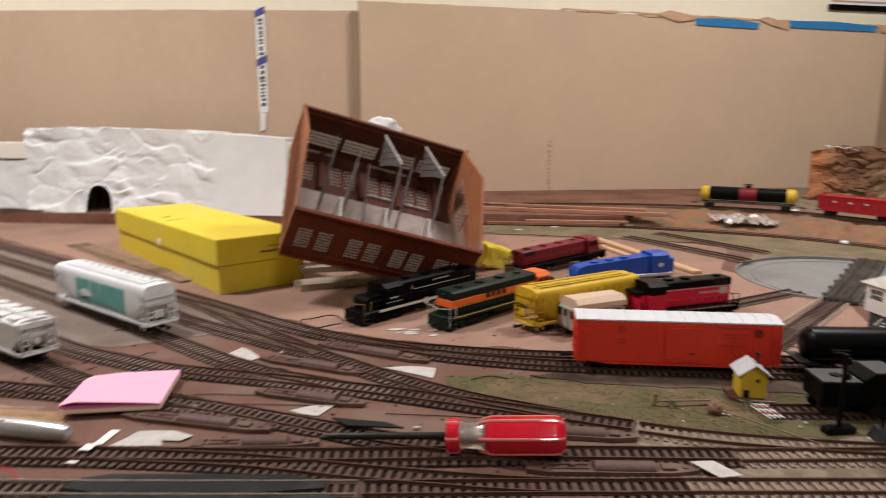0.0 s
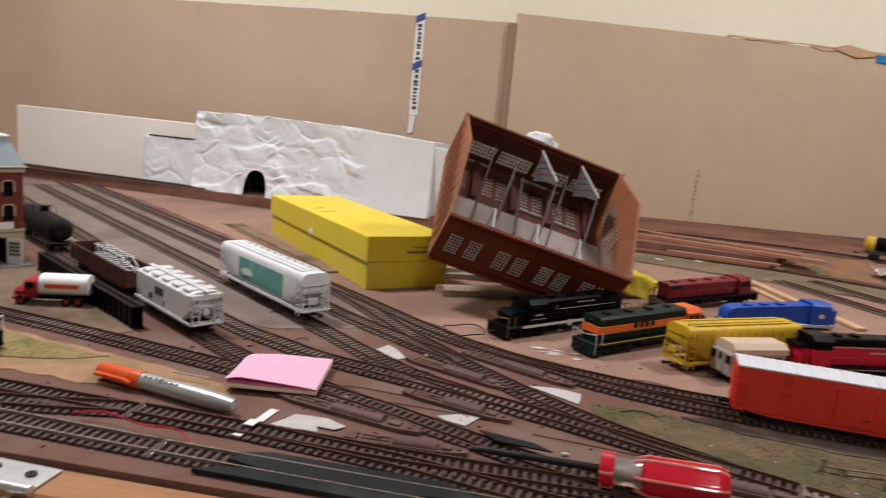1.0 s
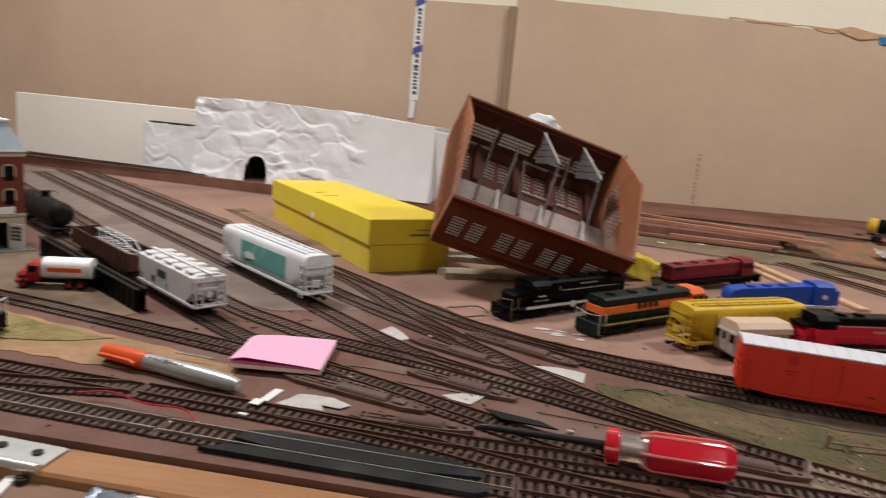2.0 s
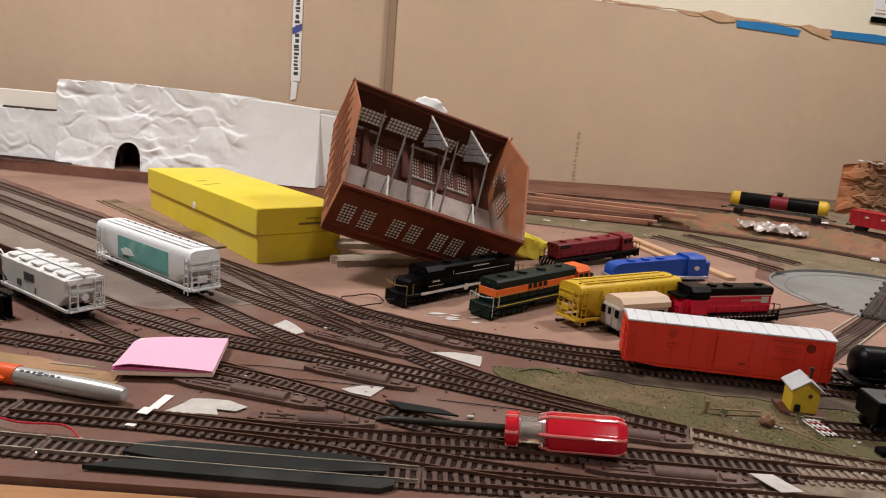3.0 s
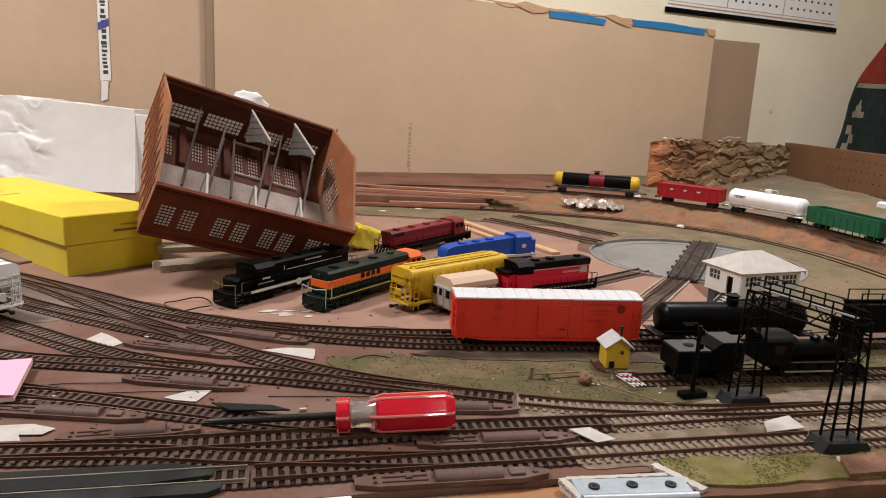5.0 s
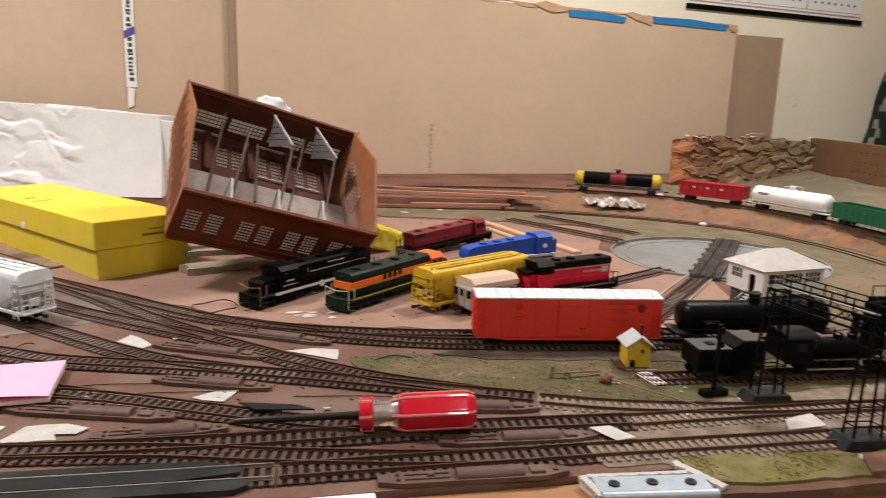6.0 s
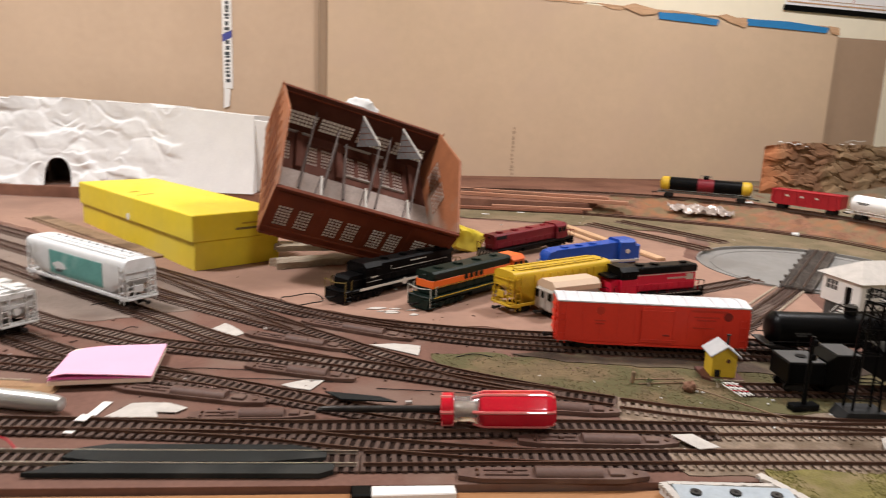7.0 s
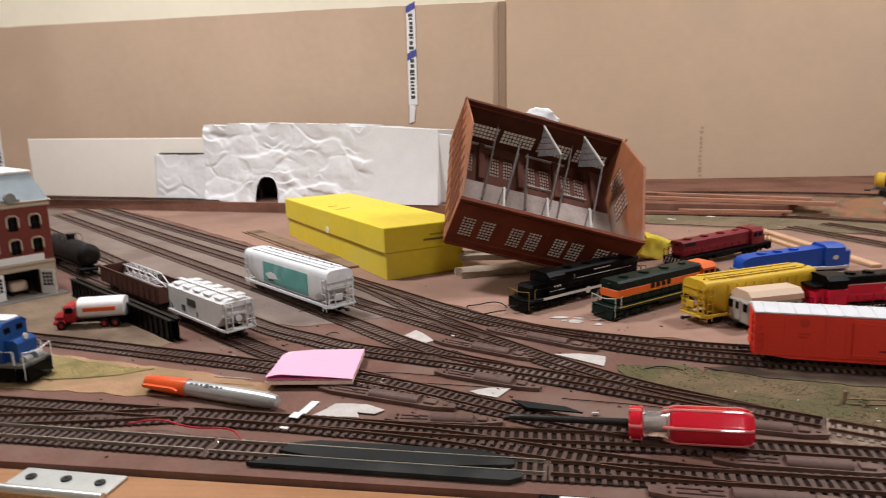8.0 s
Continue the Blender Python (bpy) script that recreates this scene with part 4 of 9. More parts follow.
# Rock wall at the rear corner.
k, _ = flaked_face((1.174, 1.660), (1.690, 1.714), 0.022, [0.146, 0.158, 0.160, 0.154, 0.158, 0.153, 0.148, 0.142], 0.008, 12.0, 0.62, 280, 90, cell=(26, 62), step=0.008, crack=0.006, warp=1.3, bent=0.012, grain=0.8)
k.angle = 60
rock = solid("plaster_rock_wall", k, ROCKTAN, "orange-brown painted plaster rock wall", "rock wall")
k = Kit()
rnd = random.Random(77)
for i in range(9):
    # Raw plaster showing along the broken upper edge and the end.
    u = rnd.random()
    x, z = 1.19 + 0.48 * u, 0.146 + 0.012 * rnd.random()
    sx, sz = rnd.uniform(0.002, 0.008), rnd.uniform(0.0007, 0.0016)
    k.add([(x + sx * math.cos(a) * (1 + 0.4 * math.sin(3 * a + i)), 1.652 + 0.104 * (x - 1.168) + dy, z + sz * math.sin(a) * (1 + 0.3 * math.cos(2 * a + i))) for dy in (0.0, 0.012) for a in [0.698 * q for q in range(9)]],
          [tuple(range(9)), tuple(range(17, 8, -1))] + [(q, (q + 1) % 9, 9 + (q + 1) % 9, 9 + q) for q in range(9)])
tagged(part("plaster_chip", k, PLASTER, rock, "raw white plaster on the broken edge"), kind="stuff")
# White foam board behind the rear track.
solid("white_foam_board", Kit().box((0, 0, 0.0955), (0.54, 0.008, 0.149), 0.0015, pose(-0.935, 1.765, 0, 0, 0, -14.5)), FOAMWH, "cream-white foam board standing behind the rear track", "foam board")
solid("brown_backboard", Kit().box((0, 0, 0.07), (0.66, 0.008, 0.13), 0.0015, pose(1.605, 1.435, 0.018, 0, 0, 73)), SIDEBD, "dark brown hardboard standing along the layout's side", "backboard")
k = Kit()
for i in range(16):
    for j in range(4):
        k.cyl((-0.30 + i * 0.0254, 0.0042, 0.035 + j * 0.0254), (-0.30 + i * 0.0254, 0.0050, 0.035 + j * 0.0254), 0.0018, 8)
tagged(solid("peg_hole_row", k, DARK, "dark peg holes in the side board", "peg hole", m=pose(1.605, 1.435, 0.018, 0, 0, 73)), kind="stuff")


# ---- cardboard backdrop ----
def card(name, x0, x1, tops, y, material, label, seed):
    """Corrugated cardboard sheet with a worn top edge."""
    pts = [(x0, 0.0), (x1, 0.0)]
    n = 40
    for i in range(n + 1):
        u = 1 - i / n
        kk = u * (len(tops) - 1)
        i0 = min(int(kk), len(tops) - 2)
        h = tops[i0] + (tops[i0 + 1] - tops[i0]) * (kk - i0)
        pts.append((x0 + (x1 - x0) * u, h + noise.noise((u * 30, seed, 0)) * 0.0022))
    return solid(name, Kit().prism(pts, y, y + 0.005, axis=1), material, label, "cardboard sheet")


card("cardboard_sheet", -1.374, 0.062, [0.468, 0.478, 0.490, 0.497], 1.978, CARD, "tan kraft cardboard backdrop sheet against the wall", 1.0)
card("cardboard_sheet", 0.058, 1.564, [0.520, 0.514, 0.508, 0.500, 0.497, 0.490, 0.484], 1.966, CARDPALE, "tan kraft cardboard backdrop sheet with torn taped top", 2.0)
# Sheet where the backdrop's shadow falls on the wall; shade is in its colour.
card("cardboard_sheet", 1.50, 1.7618, [0.4590, 0.4580, 0.4570], 1.986, CARDSHADE, "kraft cardboard sheet behind the backdrop, shade in its brown colour", 3.0)
solid("cardboard_fold", Kit().box((0.050, 1.967, 0.25), (0.022, 0.010, 0.49), 0.003), CARD2, "folded dark edge of the cardboard backdrop", "cardboard fold")


def tape_strip(x, z0, z1, w, y, label):
    """White edge tape with blue printing that cannot be read."""
    th = thing("edge_tape", pose(x, y, 0), label, "tape")
    part("strip", Kit().box((0, 0, (z0 + z1) / 2), (w, 0.0015, z1 - z0), 0.0004), WPAPER, th)
    k = Kit()
    z = z0 + 0.02
    rnd = random.Random(int(x * 100))
    while z < z1 - 0.02:
        h = rnd.uniform(0.004, 0.011)
        k.box((rnd.uniform(-0.001, 0.001), -0.0012, z), (w * rnd.uniform(0.35, 0.55), 0.0006, h))
        z += h + rnd.uniform(0.002, 0.006)
    tagged(part("print", k, INK, th, "dark printed bars"), kind="stuff")
    for z in (z0 + (z1 - z0) * 0.44, z0 + (z1 - z0) * 0.90):
        part("blue_chevron", Kit().prism([(-w / 2, z), (w / 2, z + 0.012), (w / 2, z + 0.030), (-w / 2, z + 0.018)], -0.0016, -0.0008, axis=1), TAPEINK, th, "blue printed chevron")
    return th


tape_strip(-0.192, 0.235, 0.500, 0.024, 1.9755, "white edge tape with blue print on the cardboard seam")
solid("torn_tape_end", Kit().prism([(-0.204, 0.185), (-0.190, 0.19), (-0.186, 0.233), (-0.202, 0.235)], 1.974, 1.9752, axis=1), WPAPER, "torn white end of the edge tape", "tape")
tape_strip(-1.383, 0.06, 0.52, 0.026, 1.9755, "white edge tape with blue print at the cardboard end")
solid("seam_gap", Kit().box((-1.399, 1.9785, 0.28), (0.004, 0.006, 0.46), 0.001), DARK, "dark gap behind the cardboard's end", "seam")
for x0, x1, h in ((0.985, 1.165, 0.487), (1.262, 1.522, 0.485)):
    solid("masking_tape", Kit().prism([(x0, h - 0.012), (x1, h - 0.020), (x1 + 0.006, h - 0.004), ((x0 + x1) / 2, h + 0.006), (x0 - 0.004, h + 0.006)], 1.9625, 1.964, axis=1), TAPEBLUE, "blue masking tape across the cardboard's top", "masking tape", "blue tapes")
pts = []
for i in range(60):
    u = i / 59
    pts.append((0.60 + 0.955 * u, 0.514 - 0.030 * u - 0.016 * max(0.15, 0.5 + 0.9 * noise.noise((u * 13, 0, 2)))))
for i in range(60):
    u = 1 - i / 59
    pts.append((0.60 + 0.955 * u, 0.512 - 0.029 * u + 0.003 * noise.noise((u * 30, 0, 5))))
k = Kit().prism(pts, 1.9640, 1.9652, axis=1)
solid("torn_cardboard_ply", k, LATH, "torn pale paper ply along the cardboard's top", "torn paper")
for pts in ([(0.868, 0.502), (0.905, 0.512), (0.985, 0.498), (0.975, 0.488), (0.93, 0.482)], [(1.163, 0.494), (1.190, 0.500), (1.262, 0.482), (1.255, 0.466), (1.205, 0.478)], [(1.524, 0.486), (1.562, 0.482), (1.566, 0.462), (1.540, 0.464)]):
    solid("torn_kraft_flap", Kit().prism(pts, 1.9618, 1.9628, axis=1), LATH, "torn kraft paper flap at the cardboard's top", "torn paper", "torn flaps")
k = Kit()
z = 0.03
rnd = random.Random(8)
while z < 0.17:
    h = rnd.uniform(0.004, 0.010)
    k.box((0.580 + rnd.uniform(-0.002, 0.002), 1.9655, z), (rnd.uniform(0.006, 0.010), 0.0006, h))
    z += h + rnd.uniform(0.003, 0.007)
solid("cardboard_print", k, CARDINK, "faint printed bars on the cardboard", "print")


def calendar():
    th = thing("wall_calendar", pose(1.795, 2.064, 0.716, 0, 1.1, 0), "white wall calendar with black bottom bar", "calendar")
    part("sheet", Kit().box((0, -0.001, 0.0), (0.70, 0.002, 0.34), 0.0005), CALPAPER, th)
    part("bottom_bar", Kit().box((0, -0.005, -0.178), (0.71, 0.008, 0.016), 0.002), BLACK, th, "black bar")
    part("trim_line", Kit().box((0, -0.0028, -0.160), (0.69, 0.001, 0.004)).box((0, -0.0028, -0.150), (0.69, 0.001, 0.0015)), LATH, th, "thin gold trim line")
    k = Kit()
    for mx in (-0.232, 0.0, 0.232):
        for r in range(5):
            for c in range(7):
                k.box((mx - 0.084 + c * 0.028, -0.0026, -0.125 + r * 0.030), (0.008, 0.0006, 0.007))
    tagged(part("date_mark_grid", k, INK, th, "small dark date marks"), kind="stuff")
    k = Kit()
    for mx in (-0.116, 0.116):
        k.box((mx, -0.0026, 0.0), (0.002, 0.0006, 0.30))
    part("month_rules", k, CARRED, th, "thin red rules")


calendar()
solid("wall_paint_spot", Kit().cyl((1.915, 2.0655, 0.248), (1.915, 2.0620, 0.248), 0.008, 14), WPAPER, "small white patch on the wall", "wall patch")
wb = thing("white_wall_board", pose(-1.66, 2.055, 0.0), "white painted board on the wall with small pegs", "wall board")
part("board", Kit().box((0, 0, 0.42), (0.50, 0.012, 0.84), 0.002), WHITEBD, wb)
part("rail", Kit().box((0.205, -0.008, 0.42), (0.008, 0.004, 0.84), 0.001), WHITEBD, wb)
for z in (0.335, 0.19, 0.48):
    for x in (0.180, 0.212):
        part("peg", Kit().cyl((x, -0.006, z), (x, -0.015, z), 0.0042, 10), BLACKST, wb, "small dark peg")


def blanket_edge(z):
    """Leaning free edge of the hanging blanket."""
    return float(np.interp(z, (0.0, 0.02, 0.116, 0.2825, 0.35, 0.447, 0.56), (2.032, 2.036, 2.055, 2.086, 2.117, 2.171, 2.245)))


def blanket_piece(z0, z1, inset=0.0, proud=0.0, right=2.296):
    """Strip of the blanket between two heights, with soft folds and real thickness."""
    nz, nx = max(4, int((z1 - z0) / 0.012)), 14
    vs, fs = [], []
    for side in (0, 1):
        for i in range(nz + 1):
            z = z0 + (z1 - z0) * i / nz
            x0 = blanket_edge(z) + inset
            for j in range(nx + 1):
                x = x0 + (right - x0) * j / nx
                vs.append((x, 1.90 - proud + 0.010 * math.sin(x * 38 + z * 6) + 0.006 * noise.noise((x * 9, z * 9, 3)) + 0.006 * side, z))
    q = (nz + 1) * (nx + 1)
    for i in range(nz):
        for j in range(nx):
            o = i * (nx + 1) + j
            fs += [(o, o + 1, o + nx + 2, o + nx + 1), (q + o, q + o + nx + 1, q + o + nx + 2, q + o + 1)]
        for o in (i * (nx + 1), i * (nx + 1) + nx):
            fs.append((o, o + nx + 1, q + o + nx + 1, q + o))
    for o in [*range(nx), *range(nz * (nx + 1), nz * (nx + 1) + nx)]:
        fs.append((o, o + 1, q + o + 1, q + o))
    return Kit().add(vs, fs)


bk = thing("woven_blanket", pose(0, 0, 0), "dark teal woven blanket with cream steps and a rust-red band", "blanket")
part("field", blanket_piece(0.022, 0.352), DKCLOTH, bk)
part("red_band", blanket_piece(0.352, 0.545), REDCLOTH, bk, "rust-red woven band")
for z0, z1, i0, i1 in ((0.052, 0.070, 0.030, 0.075), (0.070, 0.088, 0.045, 0.060), (0.120, 0.150, 0.012, 0.036), (0.150, 0.180, 0.030, 0.054), (0.180, 0.210, 0.012, 0.036), (0.236, 0.256, 0.030, 0.086), (0.256, 0.276, 0.046, 0.070), (0.276, 0.296, 0.054, 0.062), (0.335, 0.350, 0.004, 0.140)):
    part("woven_step", blanket_piece(z0, z1, i0, 0.002, blanket_edge((z0 + z1) / 2) + i1), CREAMCLOTH, bk, "cream woven step")


# ---- rolling stock ----
def bogie(parent, x, wheel=0.0052, base=0.010, material=DARK, wheels=DARK):
    """Freight truck with side frames and two wheelsets."""
    b = part("bogie", Kit().box((0, 0, wheel + 0.002), (0.006, 0.024, 0.003), 0.0006)
             .prism([(-0.5 * base - 0.004, wheel - 0.001), (-0.5 * base - 0.003, wheel + 0.0025), (-0.002, wheel + 0.0045), (0.002, wheel + 0.0045), (0.5 * base + 0.003, wheel + 0.0025), (0.5 * base + 0.004, wheel - 0.001), (0.002, wheel - 0.0028), (-0.002, wheel - 0.0028)], -0.0128, -0.0112, axis=1)
             .prism([(-0.5 * base - 0.004, wheel - 0.001), (-0.5 * base - 0.003, wheel + 0.0025), (-0.002, wheel + 0.0045), (0.002, wheel + 0.0045), (0.5 * base + 0.003, wheel + 0.0025), (0.5 * base + 0.004, wheel - 0.001), (0.002, wheel - 0.0028), (-0.002, wheel - 0.0028)], 0.0112, 0.0128, axis=1), material, parent, m=pose(x, 0, 0))
    for dx in (-base / 2, base / 2):
        part("wheelset", Kit().cyl((dx, -0.0095, wheel), (dx, -0.0072, wheel), wheel, 14).cyl((dx, 0.0072, wheel), (dx, 0.0095, wheel), wheel, 14).cyl((dx, -0.008, wheel), (dx, 0.008, wheel), 0.0012, 6), wheels, b)
    return b


def coupler(parent, x, sgn, z=0.0085):
    part("coupler", Kit().box((x + sgn * 0.004, 0, z), (0.009, 0.0022, 0.0022), 0.0004).box((x + sgn * 0.009, 0.0008, z), (0.0035, 0.0048, 0.0036), 0.0008), DARK, parent)


def ladder(kit, x, y, z0, z1, w=0.006, along_y=True, r=0.0004, rungs=5):
    """Two stiles and rungs in kit."""
    a, b = ((x, y - w / 2), (x, y + w / 2)) if along_y else ((x - w / 2, y), (x + w / 2, y))
    for p in (a, b):
        kit.box((p[0], p[1], (z0 + z1) / 2), (0.0008, 0.0008, z1 - z0))
    for i in range(rungs):
        z = z0 + (z1 - z0) * (i + 0.5) / rungs
        kit.box(((a[0] + b[0]) / 2, (a[1] + b[1]) / 2, z), (max(0.0007, abs(b[0] - a[0])), max(0.0007, abs(b[1] - a[1])), 0.0007))
    return kit


def round_profile(w, z0, z1, power=3.2, n=22, grow=0.0):
    pts = []
    for i in range(n):
        t = 2 * math.pi * i / n
        c, s = math.cos(t), math.sin(t)
        y = math.copysign(abs(c) ** (2 / power), c) * (w / 2 + grow)
        z = (z0 + z1) / 2 + math.copysign(abs(s) ** (2 / power), s) * ((z1 - z0) / 2 + grow)
        pts.append((y, z))
    return pts


def centre_flow_hopper(m, body_mat, label, graphic=None, L=0.192, top=0.0535, ribs=0):
    """Long covered hopper with rounded sides, sloped ends, side sills, end ladders and roof walk."""
    th = thing("covered_hopper_car", m, label, "hopper car")
    body = Kit()
    h = L / 2
    prof = round_profile(0.0365, 0.0125, top, 5.5, 36)
    low = [(y, max(z, 0.033)) for y, z in prof]
    body.prism(prof, -h + 0.030, h - 0.030)
    for s in (-1, 1):
        vs = [(s * (h - 0.030), y, z) for y, z in prof] + [(s * (h - 0.004), y, z) for y, z in low]
        n = len(prof)
        body.add(vs, [(i, (i + 1) % n, n + (i + 1) % n, n + i) for i in range(n)] + [tuple(range(n, 2 * n))])
    for x in (-0.045, -0.015, 0.015, 0.045):
        body.prism([(-0.010, 0.014), (0.010, 0.014), (0.006, 0.006), (-0.006, 0.006)], x - 0.009, x + 0.009)
    part("body", body, body_mat, th)
    part("side_sill", Kit().box((0, -0.0182, 0.0122), (L - 0.004, 0.0016, 0.0036), 0.0004), body_mat, th)
    part("side_sill", Kit().box((0, 0.0182, 0.0122), (L - 0.004, 0.0016, 0.0036), 0.0004), body_mat, th)
    for s in (-1, 1):
        x = s * (h - 0.002)
        k = Kit().box((s * (h - 0.006), 0, 0.0115), (0.012, 0.034, 0.0022), 0.0004)
        for y in (-0.0165, -0.008, 0.008, 0.0165):
            k.box((x - s * 0.002, y, 0.026), (0.0008, 0.0008, 0.030))
        ladder(k, x, -0.0125, 0.012, 0.045, 0.008)
        ladder(k, x, 0.0125, 0.012, 0.028, 0.008, rungs=3)
        k.box((x - s * 0.001, 0, 0.032), (0.0008, 0.034, 0.0008)).box((x - s * 0.001, 0, 0.040), (0.0008, 0.034, 0.0008))
        k.box((x - s * 0.001, 0.004, 0.022), (0.002, 0.012, 0.008), 0.0006)
        part("end_frame", k, body_mat, th)
        for y in (-0.0187, 0.0187):
            part("side_ladder", ladder(Kit(), s * (h - 0.010), y, 0.006, 0.046, 0.007, False), body_mat, th)
        bogie(th, s * (h - 0.026))
        coupler(th, s * h, s)
    for y in (-0.0095, 0.0095):
        part("roof_walk", Kit().box((0, y, top + 0.0008), (L - 0.03, 0.0036, 0.0006)), body_mat, th)
    part("hatch_trough", Kit().box((0, -0.0005, top + 0.0007), (L - 0.035, 0.007, 0.0014), 0.0005), body_mat, th)
    for i in range(10):
        part("hatch_clamp", Kit().box((-0.072 + i * 0.016, -0.0075, top + 0.0008), (0.0028, 0.0012, 0.0014), 0.0003), INK, th)
    for i in range(ribs):
        x = -h + 0.034 + i * (L - 0.068) / max(1, ribs - 1)
        for side in (-1, 1):
            part("side_rib", Kit().box((x, side * 0.0184, 0.0300), (0.0013, 0.0016, 0.0300), 0.0003), body_mat, th)
        part("walk_bracket", Kit().box((x, 0, top + 0.0003), (0.0010, 0.026, 0.0012), 0.0002), body_mat, th)
    if graphic:
        big = round_profile(0.0365, 0.0125, top, 5.5, 64, 0.0003)
        for side in (-1, 1):
            band = [p for p in big if p[0] * side > 0.012 and 0.0165 < p[1] < 0.046]
            band.sort(key=lambda p: p[1])
            inner = [(p[0] * 0.97, p[1]) for p in band[::-1]]
            part("painted_panel", Kit().prism(band + inner, -0.058, 0.048), graphic, th, "teal painted graphic panel")
            part("pale_figure", Kit().prism([(0.012, 0.026), (0.034, 0.0235), (0.042, 0.029), (0.030, 0.033), (0.020, 0.032)], side * 0.0182, side * 0.01885, axis=1), HOPWHITE, th, "pale shape painted on the panel")
            part("dark_figure", Kit().prism([(0.020, 0.022), (0.034, 0.0205), (0.036, 0.0235), (0.026, 0.0245)], side * 0.0183, side * 0.0189, axis=1), INK, th, "dark shape painted on the panel")
    return th


def two_bay_hopper(m, body_mat, label, L=0.134, top=0.0445, hatches=True):
    """Short covered hopper with flat sides, cut-away ends and roof hatches."""
    th = thing("covered_hopper_car", m, label, "hopper car")
    h = L / 2
    b = Kit()
    w = 0.0178
    roof = [(-w, 0.012), (w, 0.012), (w, top - 0.004), (w * 0.55, top - 0.0008), (-w * 0.55, top - 0.0008), (-w, top - 0.004)]
    b.prism(roof, -h + 0.022, h - 0.022)
    for s in (-1, 1):
        lo = [(y, max(z, 0.026)) for y, z in roof]
        vs = [(s * (h - 0.022), y, z) for y, z in roof] + [(s * (h - 0.005), y, z) for y, z in lo]
        b.add(vs, [(i, (i + 1) % 6, 6 + (i + 1) % 6, 6 + i) for i in range(6)] + [(6, 7, 8, 9, 10, 11)])
        b.box((s * (h - 0.0035), 0, top - 0.006), (0.003, 0.034, 0.006), 0.0005)
    for x in (-0.024, 0.024):
        b.prism([(-0.011, 0.013), (0.011, 0.013), (0.006, 0.0055), (-0.006, 0.0055)], x - 0.010, x + 0.010)
    part("body", b, body_mat, th)
    for y in (-0.0182, 0.0182):
        part("side_sill", Kit().box((0, y, 0.0122), (L - 0.003, 0.0012, 0.003), 0.0003), body_mat, th)
    for s in (-1, 1):
        k = Kit().box((s * (h - 0.005), 0, 0.0112), (0.010, 0.033, 0.002), 0.0004)
        for y in (-0.0155, -0.0075, 0.0075, 0.0155):
            k.box((s * (h - 0.002), y, 0.024), (0.001, 0.001, 0.026))
        ladder(k, s * (h - 0.001), -0.012, 0.012, 0.040, 0.007)
        ladder(k, s * (h - 0.001), 0.012, 0.012, 0.040, 0.007)
        k.box((s * (h - 0.001), 0, 0.030), (0.0012, 0.016, 0.0012)).cyl((s * (h - 0.001), 0.002, 0.024), (s * (h + 0.001), 0.002, 0.024), 0.0035, 10)
        part("end_frame", k, body_mat, th)
        k = ladder(Kit(), s * (h - 0.007), -0.0185, 0.008, 0.041, 0.007, False)
        part("side_ladder", k, body_mat, th)
        bogie(th, s * (h - 0.022))
        coupler(th, s * h, s)
    part("roof_walk", Kit().box((0, 0, top + 0.0006), (L + 0.002, 0.005, 0.0007), 0.0001), body_mat, th)
    for x in (-0.048, -0.024, 0.0, 0.024, 0.048):
        for y in (-0.0095, 0.0095):
            part("roof_hatch", Kit().box((x, y, top - 0.0005), (0.013, 0.0115, 0.0022), 0.0005, pose(0, 0, 0)), body_mat, th)
    for x, z, sx, sz in ((-0.006, 0.030, 0.020, 0.008), (-0.024, 0.021, 0.004, 0.007), (-0.029, 0.021, 0.003, 0.006), (0.006, 0.019, 0.002, 0.006)):
        part("lettering_bar", Kit().box((-x, 0.0179, z), (sx, 0.0005, sz)), INK, th)
        part("lettering_bar", Kit().box((x, -0.0179, z), (sx, 0.0005, sz)), INK, th)
    return th


